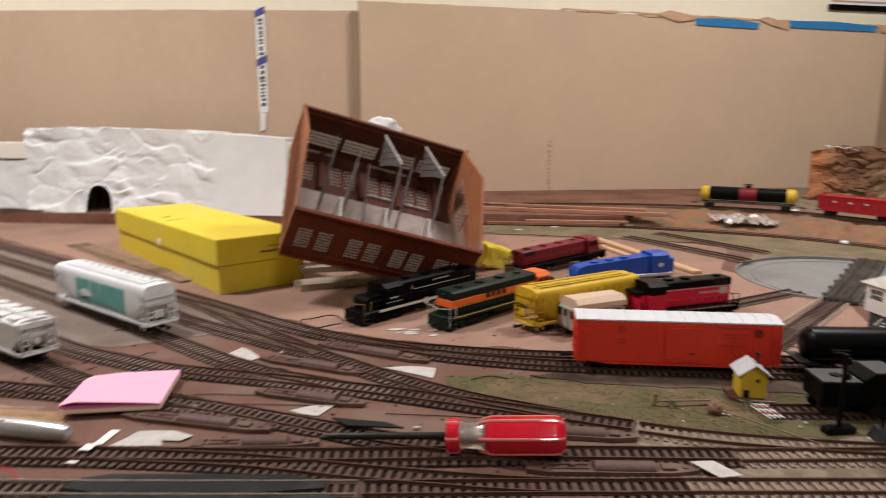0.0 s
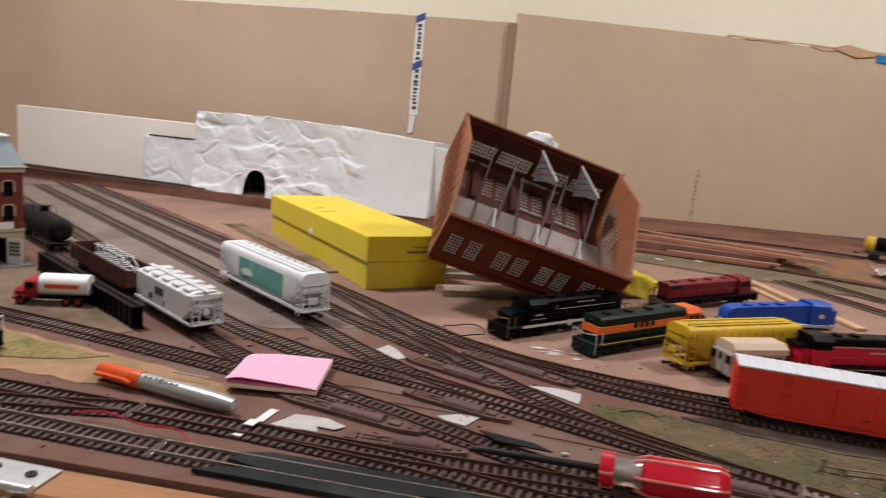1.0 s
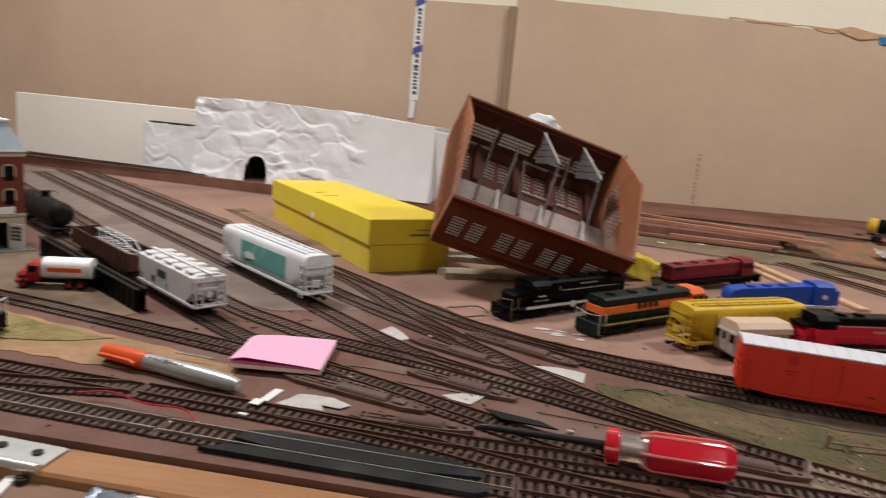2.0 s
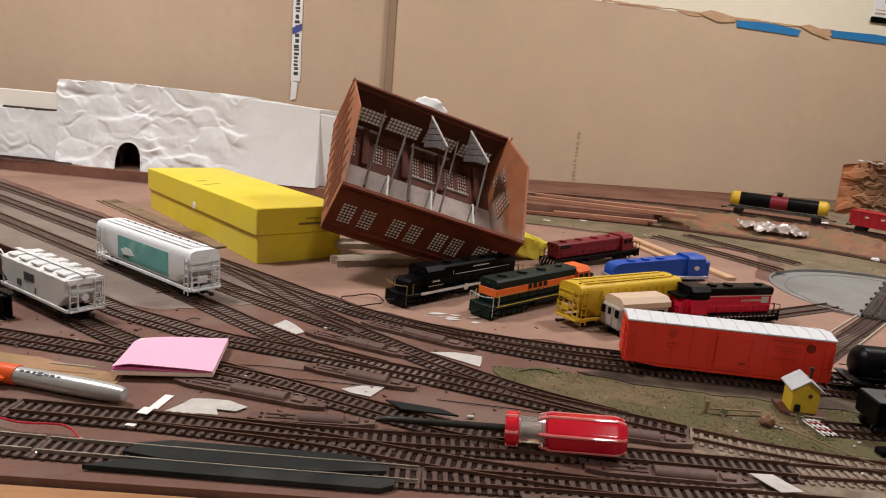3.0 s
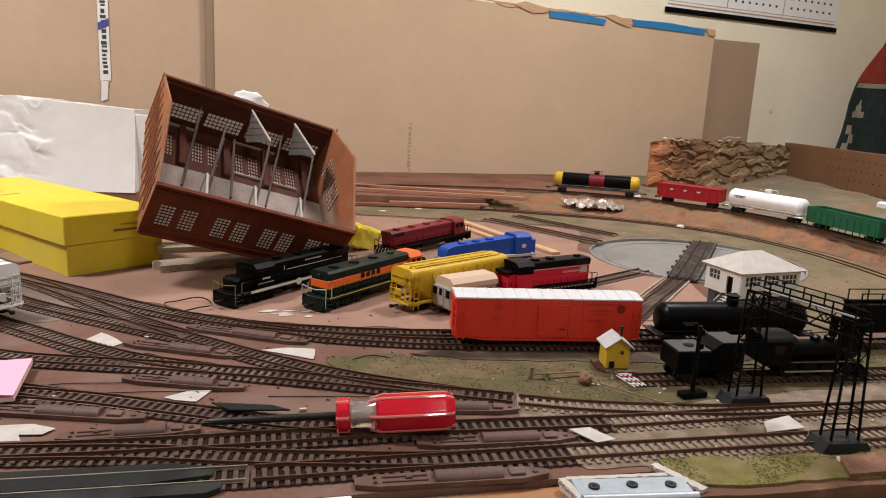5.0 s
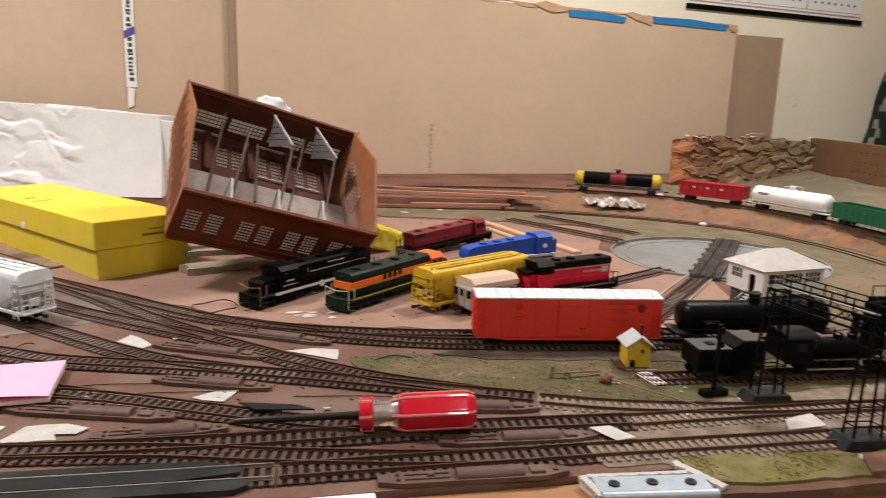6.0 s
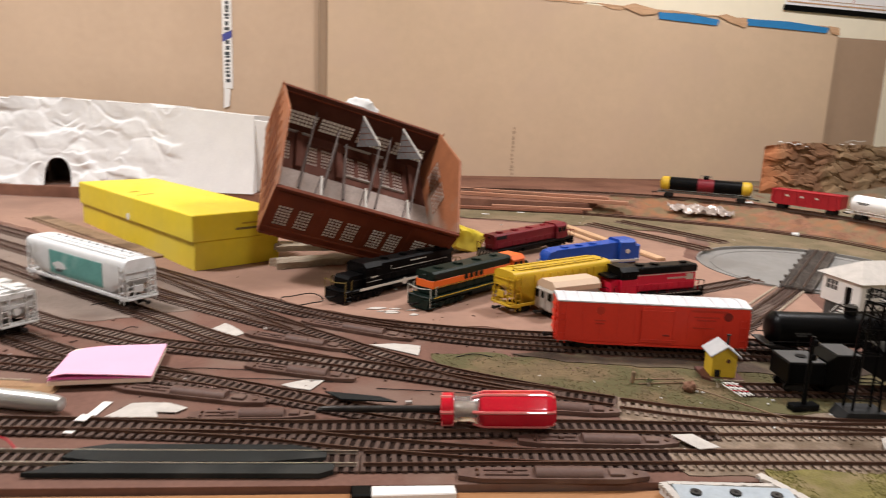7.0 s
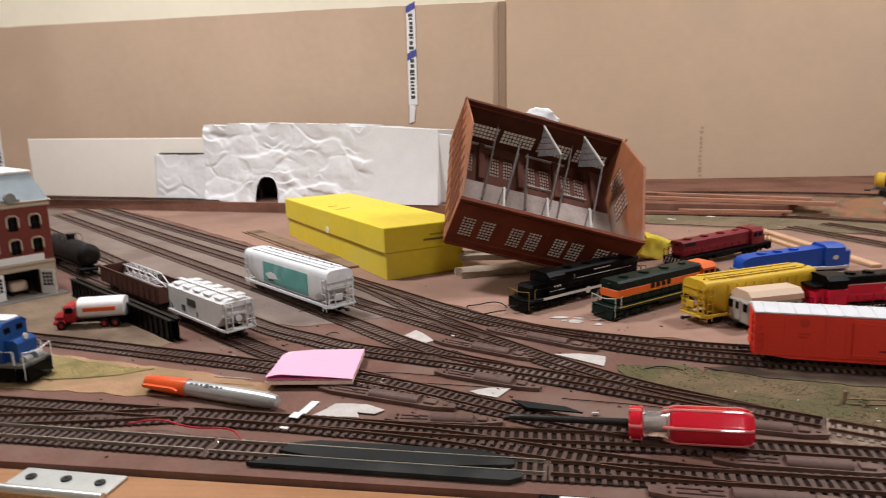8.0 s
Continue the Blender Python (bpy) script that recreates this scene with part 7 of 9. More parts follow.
def weathered_plank(m, ln, w, z0, z1, seed, label):
    """Ragged scrap plank with splintered ends and an uneven top."""
    rnd = random.Random(seed)
    n, cols = 22, 7
    k, vs, fs = Kit(), [], []
    for i in range(n):
        u = i / (n - 1) - 0.5
        for j in range(cols):
            v = j / (cols - 1) - 0.5
            end = rnd.uniform(-0.006, 0.006) if i in (0, n - 1) else 0.0
            edge = 0.0016 * noise.noise((u * 14, v * 3, seed)) * (2 if abs(v) > 0.4 else 1)
            vs.append((u * ln + end, v * w + edge, z1 + 0.0018 * noise.noise((u * 11, v * 9, seed + 5)) - (0.0022 if abs(v) > 0.4 else 0)))
    top = len(vs)
    vs += [(x, y, z0) for x, y, z in vs]
    for i in range(n - 1):
        for j in range(cols - 1):
            o = i * cols + j
            fs.append((o, o + cols, o + cols + 1, o + 1))
            fs.append((top + o, top + o + 1, top + o + cols + 1, top + o + cols))
        for j in (0, cols - 1):
            o = i * cols + j
            fs.append((o, o + cols, top + o + cols, top + o))
    for i in (0, n - 1):
        for j in range(cols - 1):
            o = i * cols + j
            fs.append((o, o + 1, top + o + 1, top + o))
    return solid("weathered_plank", k.add(vs, fs), GREYWOOD, label, "plank", m=m)


weathered_plank(pose(0.028, 0.990, 0, 0, 0, 18), 0.134, 0.028, 0.001, 0.012, 3, "pale weathered scrap plank under the shell")
weathered_plank(pose(0.045, 1.035, 0, 0, 2, 14), 0.170, 0.036, 0.0135, 0.023, 8, "grey weathered scrap plank under the shell")


def fire_station():
    W, D = 0.0876, 0.136
    th = thing("fire_station", pose(-0.615, 0.8745, 0.0, 0, 0, 52.0), "red brick model fire station with slate mansard roof", "model building")
    z1, z2 = 0.047, 0.120
    xs = (-0.027, 0.0, 0.027)
    holes = [(x - 0.006, x + 0.006, z, z + 0.0185) for x in xs for z in (0.058, 0.089)]
    fw = part("front_wall", wall_with_openings(-W / 2, W / 2, z1, z2, -0.0012, 0.0012, holes), FSBRICK, th)
    for x in xs:
        for z in (0.058, 0.089):
            part("window_glass", Kit().box((x, 0.0012, z + 0.009), (0.012, 0.0006, 0.0185)), BLACK, fw)
            part("window_surround", Kit().box((x - 0.0070, -0.0015, z + 0.0115), (0.0022, 0.0016, 0.012), 0.0003).box((x + 0.0070, -0.0015, z + 0.0115), (0.0022, 0.0016, 0.012), 0.0003).tube([(x - 0.0070, -0.0015, z + 0.0175), (x - 0.004, -0.0015, z + 0.0205), (x + 0.004, -0.0015, z + 0.0205), (x + 0.0070, -0.0015, z + 0.0175)], 0.0012, 6), STONE, fw, "cream stone window surround")
            part("sash", Kit().box((x, 0.0004, z + 0.009), (0.0008, 0.0008, 0.018)).box((x, 0.0004, z + 0.009), (0.012, 0.0008, 0.0008)), DARK, fw)
    g = part("ground_floor", wall_with_openings(-W / 2 - 0.001, W / 2 + 0.001, 0.0, z1, -0.0025, 0.0008, [(-0.020, 0.024, -0.001, 0.036)]), STONE, th, "cream stone ground floor with garage opening")
    part("garage_inside", Kit().box((0.002, 0.030, 0.018), (0.044, 0.001, 0.036)).box((-0.021, 0.015, 0.018), (0.001, 0.03, 0.036)).box((0.025, 0.015, 0.018), (0.001, 0.03, 0.036)), DARK, g)
    for sx, ang in ((-1, 200), (1, -35)):
        door = part("garage_door", Kit().box((0.0105, 0, 0.0175), (0.021, 0.0012, 0.035), 0.0003), WHITEPL, g, "white open garage door", m=pose(-0.020 if sx < 0 else 0.024, -0.003, 0, 0, 0, ang if sx < 0 else 180 + 125))
        for i in range(3):
            for j in range(4):
                part("door_pane", Kit().box((0.0055 + i * 0.005, 0, 0.015 + j * 0.0048), (0.0036, 0.0022, 0.0036)), BLACK, door)
    door = part("garage_door", Kit().box((0.0085, 0, 0.0175), (0.017, 0.0012, 0.035), 0.0003), WHITEPL, g, "white closed garage door leaf with panes", m=pose(-0.0385, -0.0036, 0, 0, 0, 0))
    for i in range(3):
        for j in range(4):
            part("door_pane", Kit().box((0.0045 + i * 0.0042, -0.0008, 0.014 + j * 0.0048), (0.0031, 0.0008, 0.0037)), BLACK, door)
    part("sign_board", Kit().box((0.001, -0.0032, 0.0515), (0.062, 0.0016, 0.0095), 0.0003), WHITEPL, th, "white blank sign board")
    part("fascia", Kit().box((0, -0.0030, 0.0445), (W + 0.002, 0.003, 0.003), 0.0004), STONE, th)
    for side in (-1, 1):
        sw = part("side_wall", Kit().box((side * W / 2, D / 2, z2 / 2), (0.0024, D, z2), 0.0002), FSBRICK, th)
        for i in range(6):
            for z in (0.018, 0.058, 0.089):
                part("side_window", Kit().box((side * (W / 2 + 0.0011), 0.014 + i * 0.021, z + 0.009), (0.0008, 0.0075, 0.0185), 0.0002), BLACK, sw)
    part("rear_wall", Kit().box((0, D, z2 / 2), (W, 0.0024, z2)), FSBRICK, th)
    part("cornice", Kit().box((0, D / 2, 0.1225), (W + 0.006, D + 0.006, 0.006), 0.0008).box((0, D / 2, 0.1265), (W + 0.010, D + 0.010, 0.0022), 0.0005), STONE, th, "cream stone cornice")
    a, b = W / 2 + 0.003, W / 2 - 0.012
    v = [(-a, -0.003, 0.1276), (a, -0.003, 0.1276), (a, D + 0.003, 0.1276), (-a, D + 0.003, 0.1276), (-b, 0.012, 0.163), (b, 0.012, 0.163), (b, D - 0.012, 0.163), (-b, D - 0.012, 0.163)]
    part("mansard_roof", Kit().add(v, [(0, 1, 5, 4), (1, 2, 6, 5), (2, 3, 7, 6), (3, 0, 4, 7), (4, 5, 6, 7), (3, 2, 1, 0)]), SLATE, th, "blue-grey slate mansard roof")
    part("roof_deck", Kit().box((0, D / 2, 0.1645), (2 * b + 0.004, D - 0.020, 0.0035), 0.0006), WHITEPL, th, "white flat roof deck")
    part("clock_ornament", Kit().cyl((0, -0.006, 0.133), (0, 0.004, 0.133), 0.0068, 16).box((-0.008, -0.002, 0.1295), (0.007, 0.006, 0.005), 0.001).box((0.008, -0.002, 0.1295), (0.007, 0.006, 0.005), 0.001), PITGREY, th, "round grey clock ornament")
    part("chimney", Kit().box((-0.006, 0.050, 0.172), (0.014, 0.012, 0.016), 0.0006).box((-0.006, 0.050, 0.1808), (0.017, 0.015, 0.0024), 0.0005), FSBRICK, th, "red brick chimney")
    part("apron", Kit().box((0.0, -0.012, 0.0014), (W + 0.012, 0.022, 0.0012), 0.0003), PITGREY, th)
    en = thing("fire_engine", th.matrix_world @ pose(0.002, 0.016, 0.0008), "orange-tan model fire engine in the garage", "fire engine")
    part("body", Kit().box((0, 0.010, 0.0120), (0.022, 0.024, 0.014), 0.002), TANROOF, en)
    for x in (-0.009, 0.009):
        part("wheel", Kit().cyl((x - 0.0015, 0.002, 0.004), (x + 0.0015, 0.002, 0.004), 0.004, 12), DARK, en)


fire_station()


def signal_house():
    """White two-part tower house with hip roof on a dark base."""
    th = thing("tower_house", pose(0.613, 0.667, 0.0, 0, 0, 2.4), "white clapboard tower house with pale hip roof", "model building")
    W, D, z0, z1 = 0.0905, 0.058, 0.0200, 0.0515
    part("base", Kit().box((W / 2, D / 2, z0 / 2), (W - 0.006, D - 0.006, z0), 0.0006), DARKSTONE, th, "dark grey stone base")
    holes = [(0.006, 0.030, 0.034, 0.046), (0.034, 0.058, 0.034, 0.046), (0.062, 0.086, 0.034, 0.046)]
    fw = part("front_wall", wall_with_openings(0, W, z0, z1, -0.0010, 0.0010, holes), WHITEPL, th)
    for q in holes:
        window_grid(fw, pose((q[0] + q[1]) / 2, 0, q[2]), q[1] - q[0], q[3] - q[2], 4, 2, WHITEPL)
        part("window_glass", Kit().box(((q[0] + q[1]) / 2, 0.0012, (q[2] + q[3]) / 2), (q[1] - q[0], 0.0005, q[3] - q[2])), DARKSTONE, fw)
    m2 = pose(0, 0, 0, 0, 0, 90)
    lw = part("side_wall", wall_with_openings(0, D, z0, z1, -0.0010, 0.0010, [(0.012, 0.022, z0 + 0.001, 0.043), (0.034, 0.052, 0.034, 0.046)]), WHITEPL, th, m=m2)
    part("doorway", Kit().box((0.017, -0.0014, 0.032), (0.010, 0.0006, 0.022)), BLACK, lw, "dark open doorway")
    window_grid(lw, pose(0.043, 0, 0.034), 0.018, 0.012, 3, 2, WHITEPL)
    part("window_glass", Kit().box((0.043, -0.0012, 0.040), (0.018, 0.0005, 0.012)), DARKSTONE, lw)
    part("rear_wall", Kit().box((W / 2, D, (z0 + z1) / 2), (W, 0.002, z1 - z0)).box((W, D / 2, (z0 + z1) / 2), (0.002, D, z1 - z0)), WHITEPL, th)
    o = 0.006
    v = [(-o, -o, z1), (W + o, -o, z1), (W + o, D + o, z1), (-o, D + o, z1), (0.025, D / 2, z1 + 0.0195), (W - 0.036, D / 2, z1 + 0.0195)]
    part("hip_roof", Kit().add(v, [(0, 1, 5, 4), (1, 2, 5), (2, 3, 4, 5), (3, 0, 4), (3, 2, 1, 0)]), PAPER, th, "pale grey-white hip roof")
    k = Kit()
    for i in range(5):
        k.box((-0.006 - i * 0.0032, 0.013, z0 - 0.0015 - i * 0.0028), (0.0036, 0.012, 0.001))
    k.tube([(-0.004, 0.007, z0 + 0.008), (-0.020, 0.007, z0 - 0.006)], 0.0005, 5).tube([(-0.004, 0.019, z0 + 0.008), (-0.020, 0.019, z0 - 0.006)], 0.0005, 5)
    part("stair", k, WHITEPL, th, "white outside stair")
    for s in (-1, 1):
        part("eave_trim", Kit().box((W / 2, D / 2 + s * (D / 2 + 0.004), z1 - 0.0008), (W + 0.008, 0.0012, 0.0014), 0.0003), WHITEPL, th)


signal_house()


def yellow_shed():
    th = thing("yellow_shed", pose(0.3690, 0.5450, 0.0015, 0, 0, -14), "small yellow shed with grey gable roof", "model shed")
    W, D = 0.0212, 0.021
    part("wall_body", Kit().prism([(-W / 2, 0.0024), (W / 2, 0.0024), (W / 2, 0.0225), (0, 0.0300), (-W / 2, 0.0225)], -D / 2, D / 2, axis=1), SHEDYEL, th)
    for i in range(9):
        part("board_seam", Kit().box((-W / 2 + W * (i + 0.5) / 9, -D / 2 - 0.0001, 0.0135), (0.0002, 0.0004, 0.020)), SHEDYEL, th)
    for s in (-1, 1):
        k = Kit()
        a, b = (0.0, 0.0318), (s * (W / 2 + 0.0030), 0.0222)
        k.add([(q[0], y, q[1] - dz) for dz in (0, 0.0011) for q in (a, b) for y in (-D / 2 - 0.0035, D / 2 + 0.0035)], [(0, 1, 3, 2), (4, 6, 7, 5), (0, 2, 6, 4), (1, 5, 7, 3), (2, 3, 7, 6), (0, 4, 5, 1)])
        part("roof_panel", k, SHEDROOF, th, "grey tin roof panel")
    part("chimney", Kit().cyl((0.006, 0.004, 0.028), (0.006, 0.004, 0.0365), 0.0012, 10).cyl((0.006, 0.004, 0.0365), (0.006, 0.004, 0.0375), 0.0020, 10), BLACKST, th, "thin dark stove pipe")
    part("window_frame", Kit().cyl((0.003, -D / 2, 0.0175), (0.003, -D / 2 - 0.0006, 0.0175), 0.0027, 14), SHEDYEL, th)
    part("gable_window", Kit().cyl((0.003, -D / 2 - 0.0004, 0.0175), (0.003, -D / 2 - 0.0009, 0.0175), 0.0019, 12), TUSCAN, th, "dark round window")
    part("door_hole", Kit().box((-0.0055, -D / 2 - 0.0003, 0.0058), (0.0048, 0.0008, 0.0064), 0.0002), DARK, th, "dark low doorway")
    part("platform", Kit().prism([(-0.018, -0.010), (-0.012, -0.0160), (0.017, -0.0160), (0.017, 0.014), (-0.018, 0.014)], 0.0, 0.0022, axis=2), TUSCAN, th, "dark brown wooden platform")
    part("platform_edge", Kit().box((0.0025, -0.0163, 0.0018), (0.029, 0.0008, 0.0014), 0.0002), GREYWOOD, th)


yellow_shed()
cg = thing("cattle_guard", along((0.3530, 0.5115), (0.3720, 0.5060), 0.0050), "small white and red lattice guard lying over the spur", "track guard")
for i in range(4):
    part("white_slat", Kit().box((-0.0060 + i * 0.0038, 0, 0.0), (0.0008, 0.029, 0.0009), 0.0002, pose(0, -0.003, 0, 0, 0, 20)), WHITEPL, cg)
for i in range(5):
    part("cross_slat", Kit().box((-0.0036 * (i - 2) * 0.36, -0.0140 + i * 0.0055, 0.0006), (0.014, 0.0010, 0.0008), 0.0002), CARRED if i % 2 else WHITEPL, cg)
fn = thing("rail_fence", pose(0.3020, 0.5330, 0.001, 0, 0, -4), "low weathered wooden rail on a leaning post", "fence")
part("rail", Kit().box((0.002, 0, 0.0042), (0.046, 0.0014, 0.0014), 0.0003), DIRT, fn)
part("lower_rail", Kit().box((0.004, -0.002, 0.0010), (0.042, 0.0011, 0.0012), 0.0003, pose(0, 0, 0, 0, 0, 2)), DIRT, fn)
part("post", Kit().box((-0.0220, 0, 0.0042), (0.0034, 0.0028, 0.0105), 0.0006, pose(0, 0, 0, 0, 5, 0)), DIRT, fn, "clay-covered post")
vs, fs = [], []
for i in range(13):
    for j in range(18):
        la, lo = math.pi * (i / 12 - 0.5), 2 * math.pi * j / 18
        d = Vector((math.cos(la) * math.cos(lo), math.cos(la) * math.sin(lo), math.sin(la)))
        r = 0.0056 * (1 + 0.30 * noise.noise(d * 2.1) + 0.16 * noise.noise(d * 6))
        vs.append((0.3225 + r * d.x, 0.5140 + r * d.y, 0.0052 + r * 0.85 * d.z))
for i in range(12):
    for j in range(18):
        fs.append((i * 18 + j, i * 18 + (j + 1) % 18, (i + 1) * 18 + (j + 1) % 18, (i + 1) * 18 + j))
solid("dried_shrub", Kit().add(vs, fs), EARTH, "brown dried shrub clump in the turf", "shrub")
solid("thin_stick", Kit().cyl((0.3250, 0.5085, 0.0060), (0.3655, 0.4450, 0.0062), 0.0006, 6), DIRT, "thin wooden stick leaning from the shrub over the track", "stick")


def turntable():
    th = thing("turntable", pose(PIT[0], PIT[1], 0.0), "sunken grey model turntable pit with track bridge", "turntable")
    R, n, low = PIT[2], 96, -0.0032

    def ring(prof, name, material, label=""):
        vs = [(r * math.cos(2 * math.pi * i / n), r * math.sin(2 * math.pi * i / n), z) for i in range(n) for r, z in prof]
        m = len(prof)
        fs = [(i * m + j, i * m + (j + 1) % m, ((i + 1) % n) * m + (j + 1) % m, ((i + 1) % n) * m + j) for i in range(n) for j in range(m)]
        return part(name, Kit().add(vs, fs), material, th, label)

    part("pit_floor", Kit().cyl((0, 0, low - 0.003), (0, 0, low), R - 0.003, n), PITGREY, th, "concrete-grey pit floor")
    ring([(R - 0.0035, low - 0.003), (R - 0.0005, low - 0.003), (R - 0.0005, 0.0016), (R - 0.0035, 0.0016)], "pit_wall", PITGREY, "pale grey pit wall")
    ring([(R * 0.845, low - 0.001), (R * 0.865, low - 0.001), (R * 0.865, low + 0.0004), (R * 0.845, low + 0.0004)], "ring_rail_bed", PITGREY)
    r2 = R * 0.855
    part("ring_rail", Kit().tube([(r2 * math.cos(2 * math.pi * i / n), r2 * math.sin(2 * math.pi * i / n), low + 0.0005) for i in range(n + 1)], 0.0004, 5), PITGREY, th)
    part("centre_pivot", Kit().cyl((-0.006, -0.010, low), (-0.006, -0.010, 0.003), 0.012, 20), PITGREY, th)
    br = part("bridge_deck", Kit().box((0, 0, 0.0042), (2 * R - 0.016, 0.041, 0.0036), 0.0005), DECKBR, th, "dark brown bridge deck", m=pose(-0.006, -0.010, -0.0005, 0, 0, 46.2))
    for i in range(46):
        part("deck_tie", Kit().box((-R + 0.0105 + i * 0.0069, 0, 0.0064), (0.0036, 0.032, 0.0014), 0.0002), DECKBR, br)
    for s in (-1, 1):
        part("rail", Kit().box((0, s * 0.0083, 0.0084), (2 * R - 0.014, 0.0012, 0.0026), 0.0003), RAIL, br)
        part("edge_beam", Kit().box((0, s * 0.0195, 0.0068), (2 * R - 0.012, 0.0022, 0.0022), 0.0004), DECKBR, br)
        part("girder", Kit().box((0, s * 0.0150, 0.0008), (2 * R - 0.040, 0.0020, 0.0060), 0.0004), BLACK, br)
    for i in range(7):
        part("deck_bracket", Kit().box((-R + 0.03 + i * 0.045, 0.0225, 0.0058), (0.004, 0.004, 0.004), 0.0006), DECKBR, br)


turntable()
for a, b in (((0.665, 0.820), (0.545, 0.715)), ((0.633, 0.838), (0.520, 0.741))):
    ln = math.hypot(b[0] - a[0], b[1] - a[1])
    solid("approach_edge_strip", Kit().box((0, 0, 0.0022), (ln, 0.0022, 0.0018), 0.0004), GREYWOOD, "pale wood edging strip along the turntable approach", "edging strip", "edging strips", m=along(a, b))
for a, b in (((0.633, 0.838), (0.600, 0.872)), ((0.668, 0.820), (0.712, 0.790))):
    ln = math.hypot(b[0] - a[0], b[1] - a[1])
    solid("pit_edge_rod", Kit().box((0, 0, 0.0030), (ln, 0.0024, 0.0030), 0.0004), PITGREY, "grey edging rod by the turntable pit", "edging strip", "edging strips", m=along(a, b))


def lattice_tower(th, x, y, z0, z1, w0, w1, material):
    """Narrow tower: two pairs of leaning legs with a few rungs and braces near the top, as one moulded piece."""
    k = Kit()
    cs = [(-1, -1), (1, -1), (1, 1), (-1, 1)]

    def at(c, t):
        w = w0 + (w1 - w0) * t
        return (x + c[0] * w, y + c[1] * w * 0.45 - c[0] * w * 0.2, z0 + (z1 - z0) * t)

    for c in cs:
        k.cyl(at(c, 0), at(c, 1), 0.0011, 5)
    for t in (0.10, 0.27, 0.52, 0.76, 0.98):
        for a, b in ((0, 1), (3, 2), (0, 3), (1, 2)):
            k.cyl(at(cs[a], t), at(cs[b], t), 0.0006, 4)
    for t0, t1 in ((0.52, 0.76), (0.76, 0.98)):
        for a, b in ((0, 1), (3, 2)):
            k.cyl(at(cs[a], t0), at(cs[b], t1), 0.0006, 4).cyl(at(cs[b], t0), at(cs[a], t1), 0.0006, 4)
    return part("lattice_tower", k, material, th)


def signal_bridge():
    th = thing("signal_bridge", pose(0, 0, 0), "black lattice signal bridge spanning the front tracks", "signal bridge")
    B, C = (0.4355, 0.4520), (0.4475, 0.3690)
    for x, y in (B, C):
        part("footing", Kit().prism([(-0.020, 0.0), (0.020, 0.0), (0.0155, 0.0080), (-0.0155, 0.0080)], -0.010, 0.010, pose(x, y, 0.0005, 0, 0, -10), axis=1), FOOTING, th, "dark grey concrete footing")
        lattice_tower(th, x, y, 0.0080, 0.0965, 0.0105, 0.0068, BLACK)
    dx, dy = C[0] - B[0], C[1] - B[1]
    ln = math.hypot(dx, dy)
    m = along(B, C)
    k = Kit()
    for s in (-1, 1):
        for z in (0.086, 0.097):
            k.box((0, s * 0.0085, z), (ln + 0.006, 0.0014, 0.0014))
        for i in range(8):
            x0, x1 = -ln / 2 + ln * i / 8, -ln / 2 + ln * (i + 1) / 8
            k.cyl((x0, s * 0.0085, 0.086 if i % 2 else 0.097), (x1, s * 0.0085, 0.097 if i % 2 else 0.086), 0.0006, 4)
    part("truss_span", k, BLACK, th, m=m)
    part("walkway", Kit().box((0, 0, 0.0982), (ln - 0.002, 0.0034, 0.0010), 0.0002), PITGREY, th, "pale grey walkway plank", m=m)
    k = Kit()
    for s in (-1, 1):
        for z in (0.1025, 0.1072):
            k.tube([(-ln / 2 - 0.002, s * 0.008, z), (ln / 2 + 0.002, s * 0.008, z)], 0.0005, 4)
        for i in range(6):
            k.box((-ln / 2 - 0.002 + (ln + 0.004) * i / 5, s * 0.008, 0.1020), (0.0009, 0.0009, 0.0108))
    part("handrail", k, BLACK, th, m=m)
    part("signal_backplate", Kit().box((0.030, 0.0110, 0.086), (0.017, 0.0016, 0.034), 0.0030), BLACK, th, m=m)
    for x in (-0.02, 0.018):
        part("signal_head", Kit().box((x, 0.010, 0.084), (0.006, 0.004, 0.016), 0.001).cyl((x, 0.0125, 0.088), (x, 0.0150, 0.088), 0.0018, 10).cyl((x, 0.0125, 0.080), (x, 0.0150, 0.080), 0.0018, 10), BLACK, th, m=m)
    mast = thing("signal_mast", pose(0.3985, 0.4705, 0.001), "black signal mast with small lamp heads", "signal mast")
    part("base", Kit().box((0, 0, 0.0025), (0.024, 0.010, 0.005), 0.0008), BLACK, mast)
    part("pole", Kit().cyl((0, 0, 0.004), (0, 0, 0.062), 0.0018, 8), BLACK, mast)
    for z in (0.045, 0.057):
        part("lamp_head", Kit().box((0.001, -0.001, z), (0.0046, 0.0050, 0.0052), 0.0008), BLACK, mast)
        part("lens", Kit().cyl((0.0032, -0.002, z), (0.0040, -0.002, z), 0.0013, 10), STEEL, mast, "bright metal lens ring")


signal_bridge()
gb = thing("girder_bridge", along((0.645, 0.548), (0.82, 0.520), 0.0), "black girder footbridge with railing beyond the tracks", "bridge")
part("deck", Kit().box((0, -0.009, 0.034), (0.172, 0.002, 0.030), 0.0004).box((0, 0.009, 0.034), (0.172, 0.002, 0.030), 0.0004).box((0, 0, 0.045), (0.172, 0.017, 0.003), 0.0004).box((0, -0.009, 0.0485), (0.174, 0.004, 0.0014)).box((0, 0.009, 0.0485), (0.174, 0.004, 0.0014)), BLACK, gb)
for x in (-0.078, 0.078):
    part("pier", Kit().box((x, 0, 0.0218), (0.008, 0.0155, 0.0436), 0.0008), BLACK, gb)
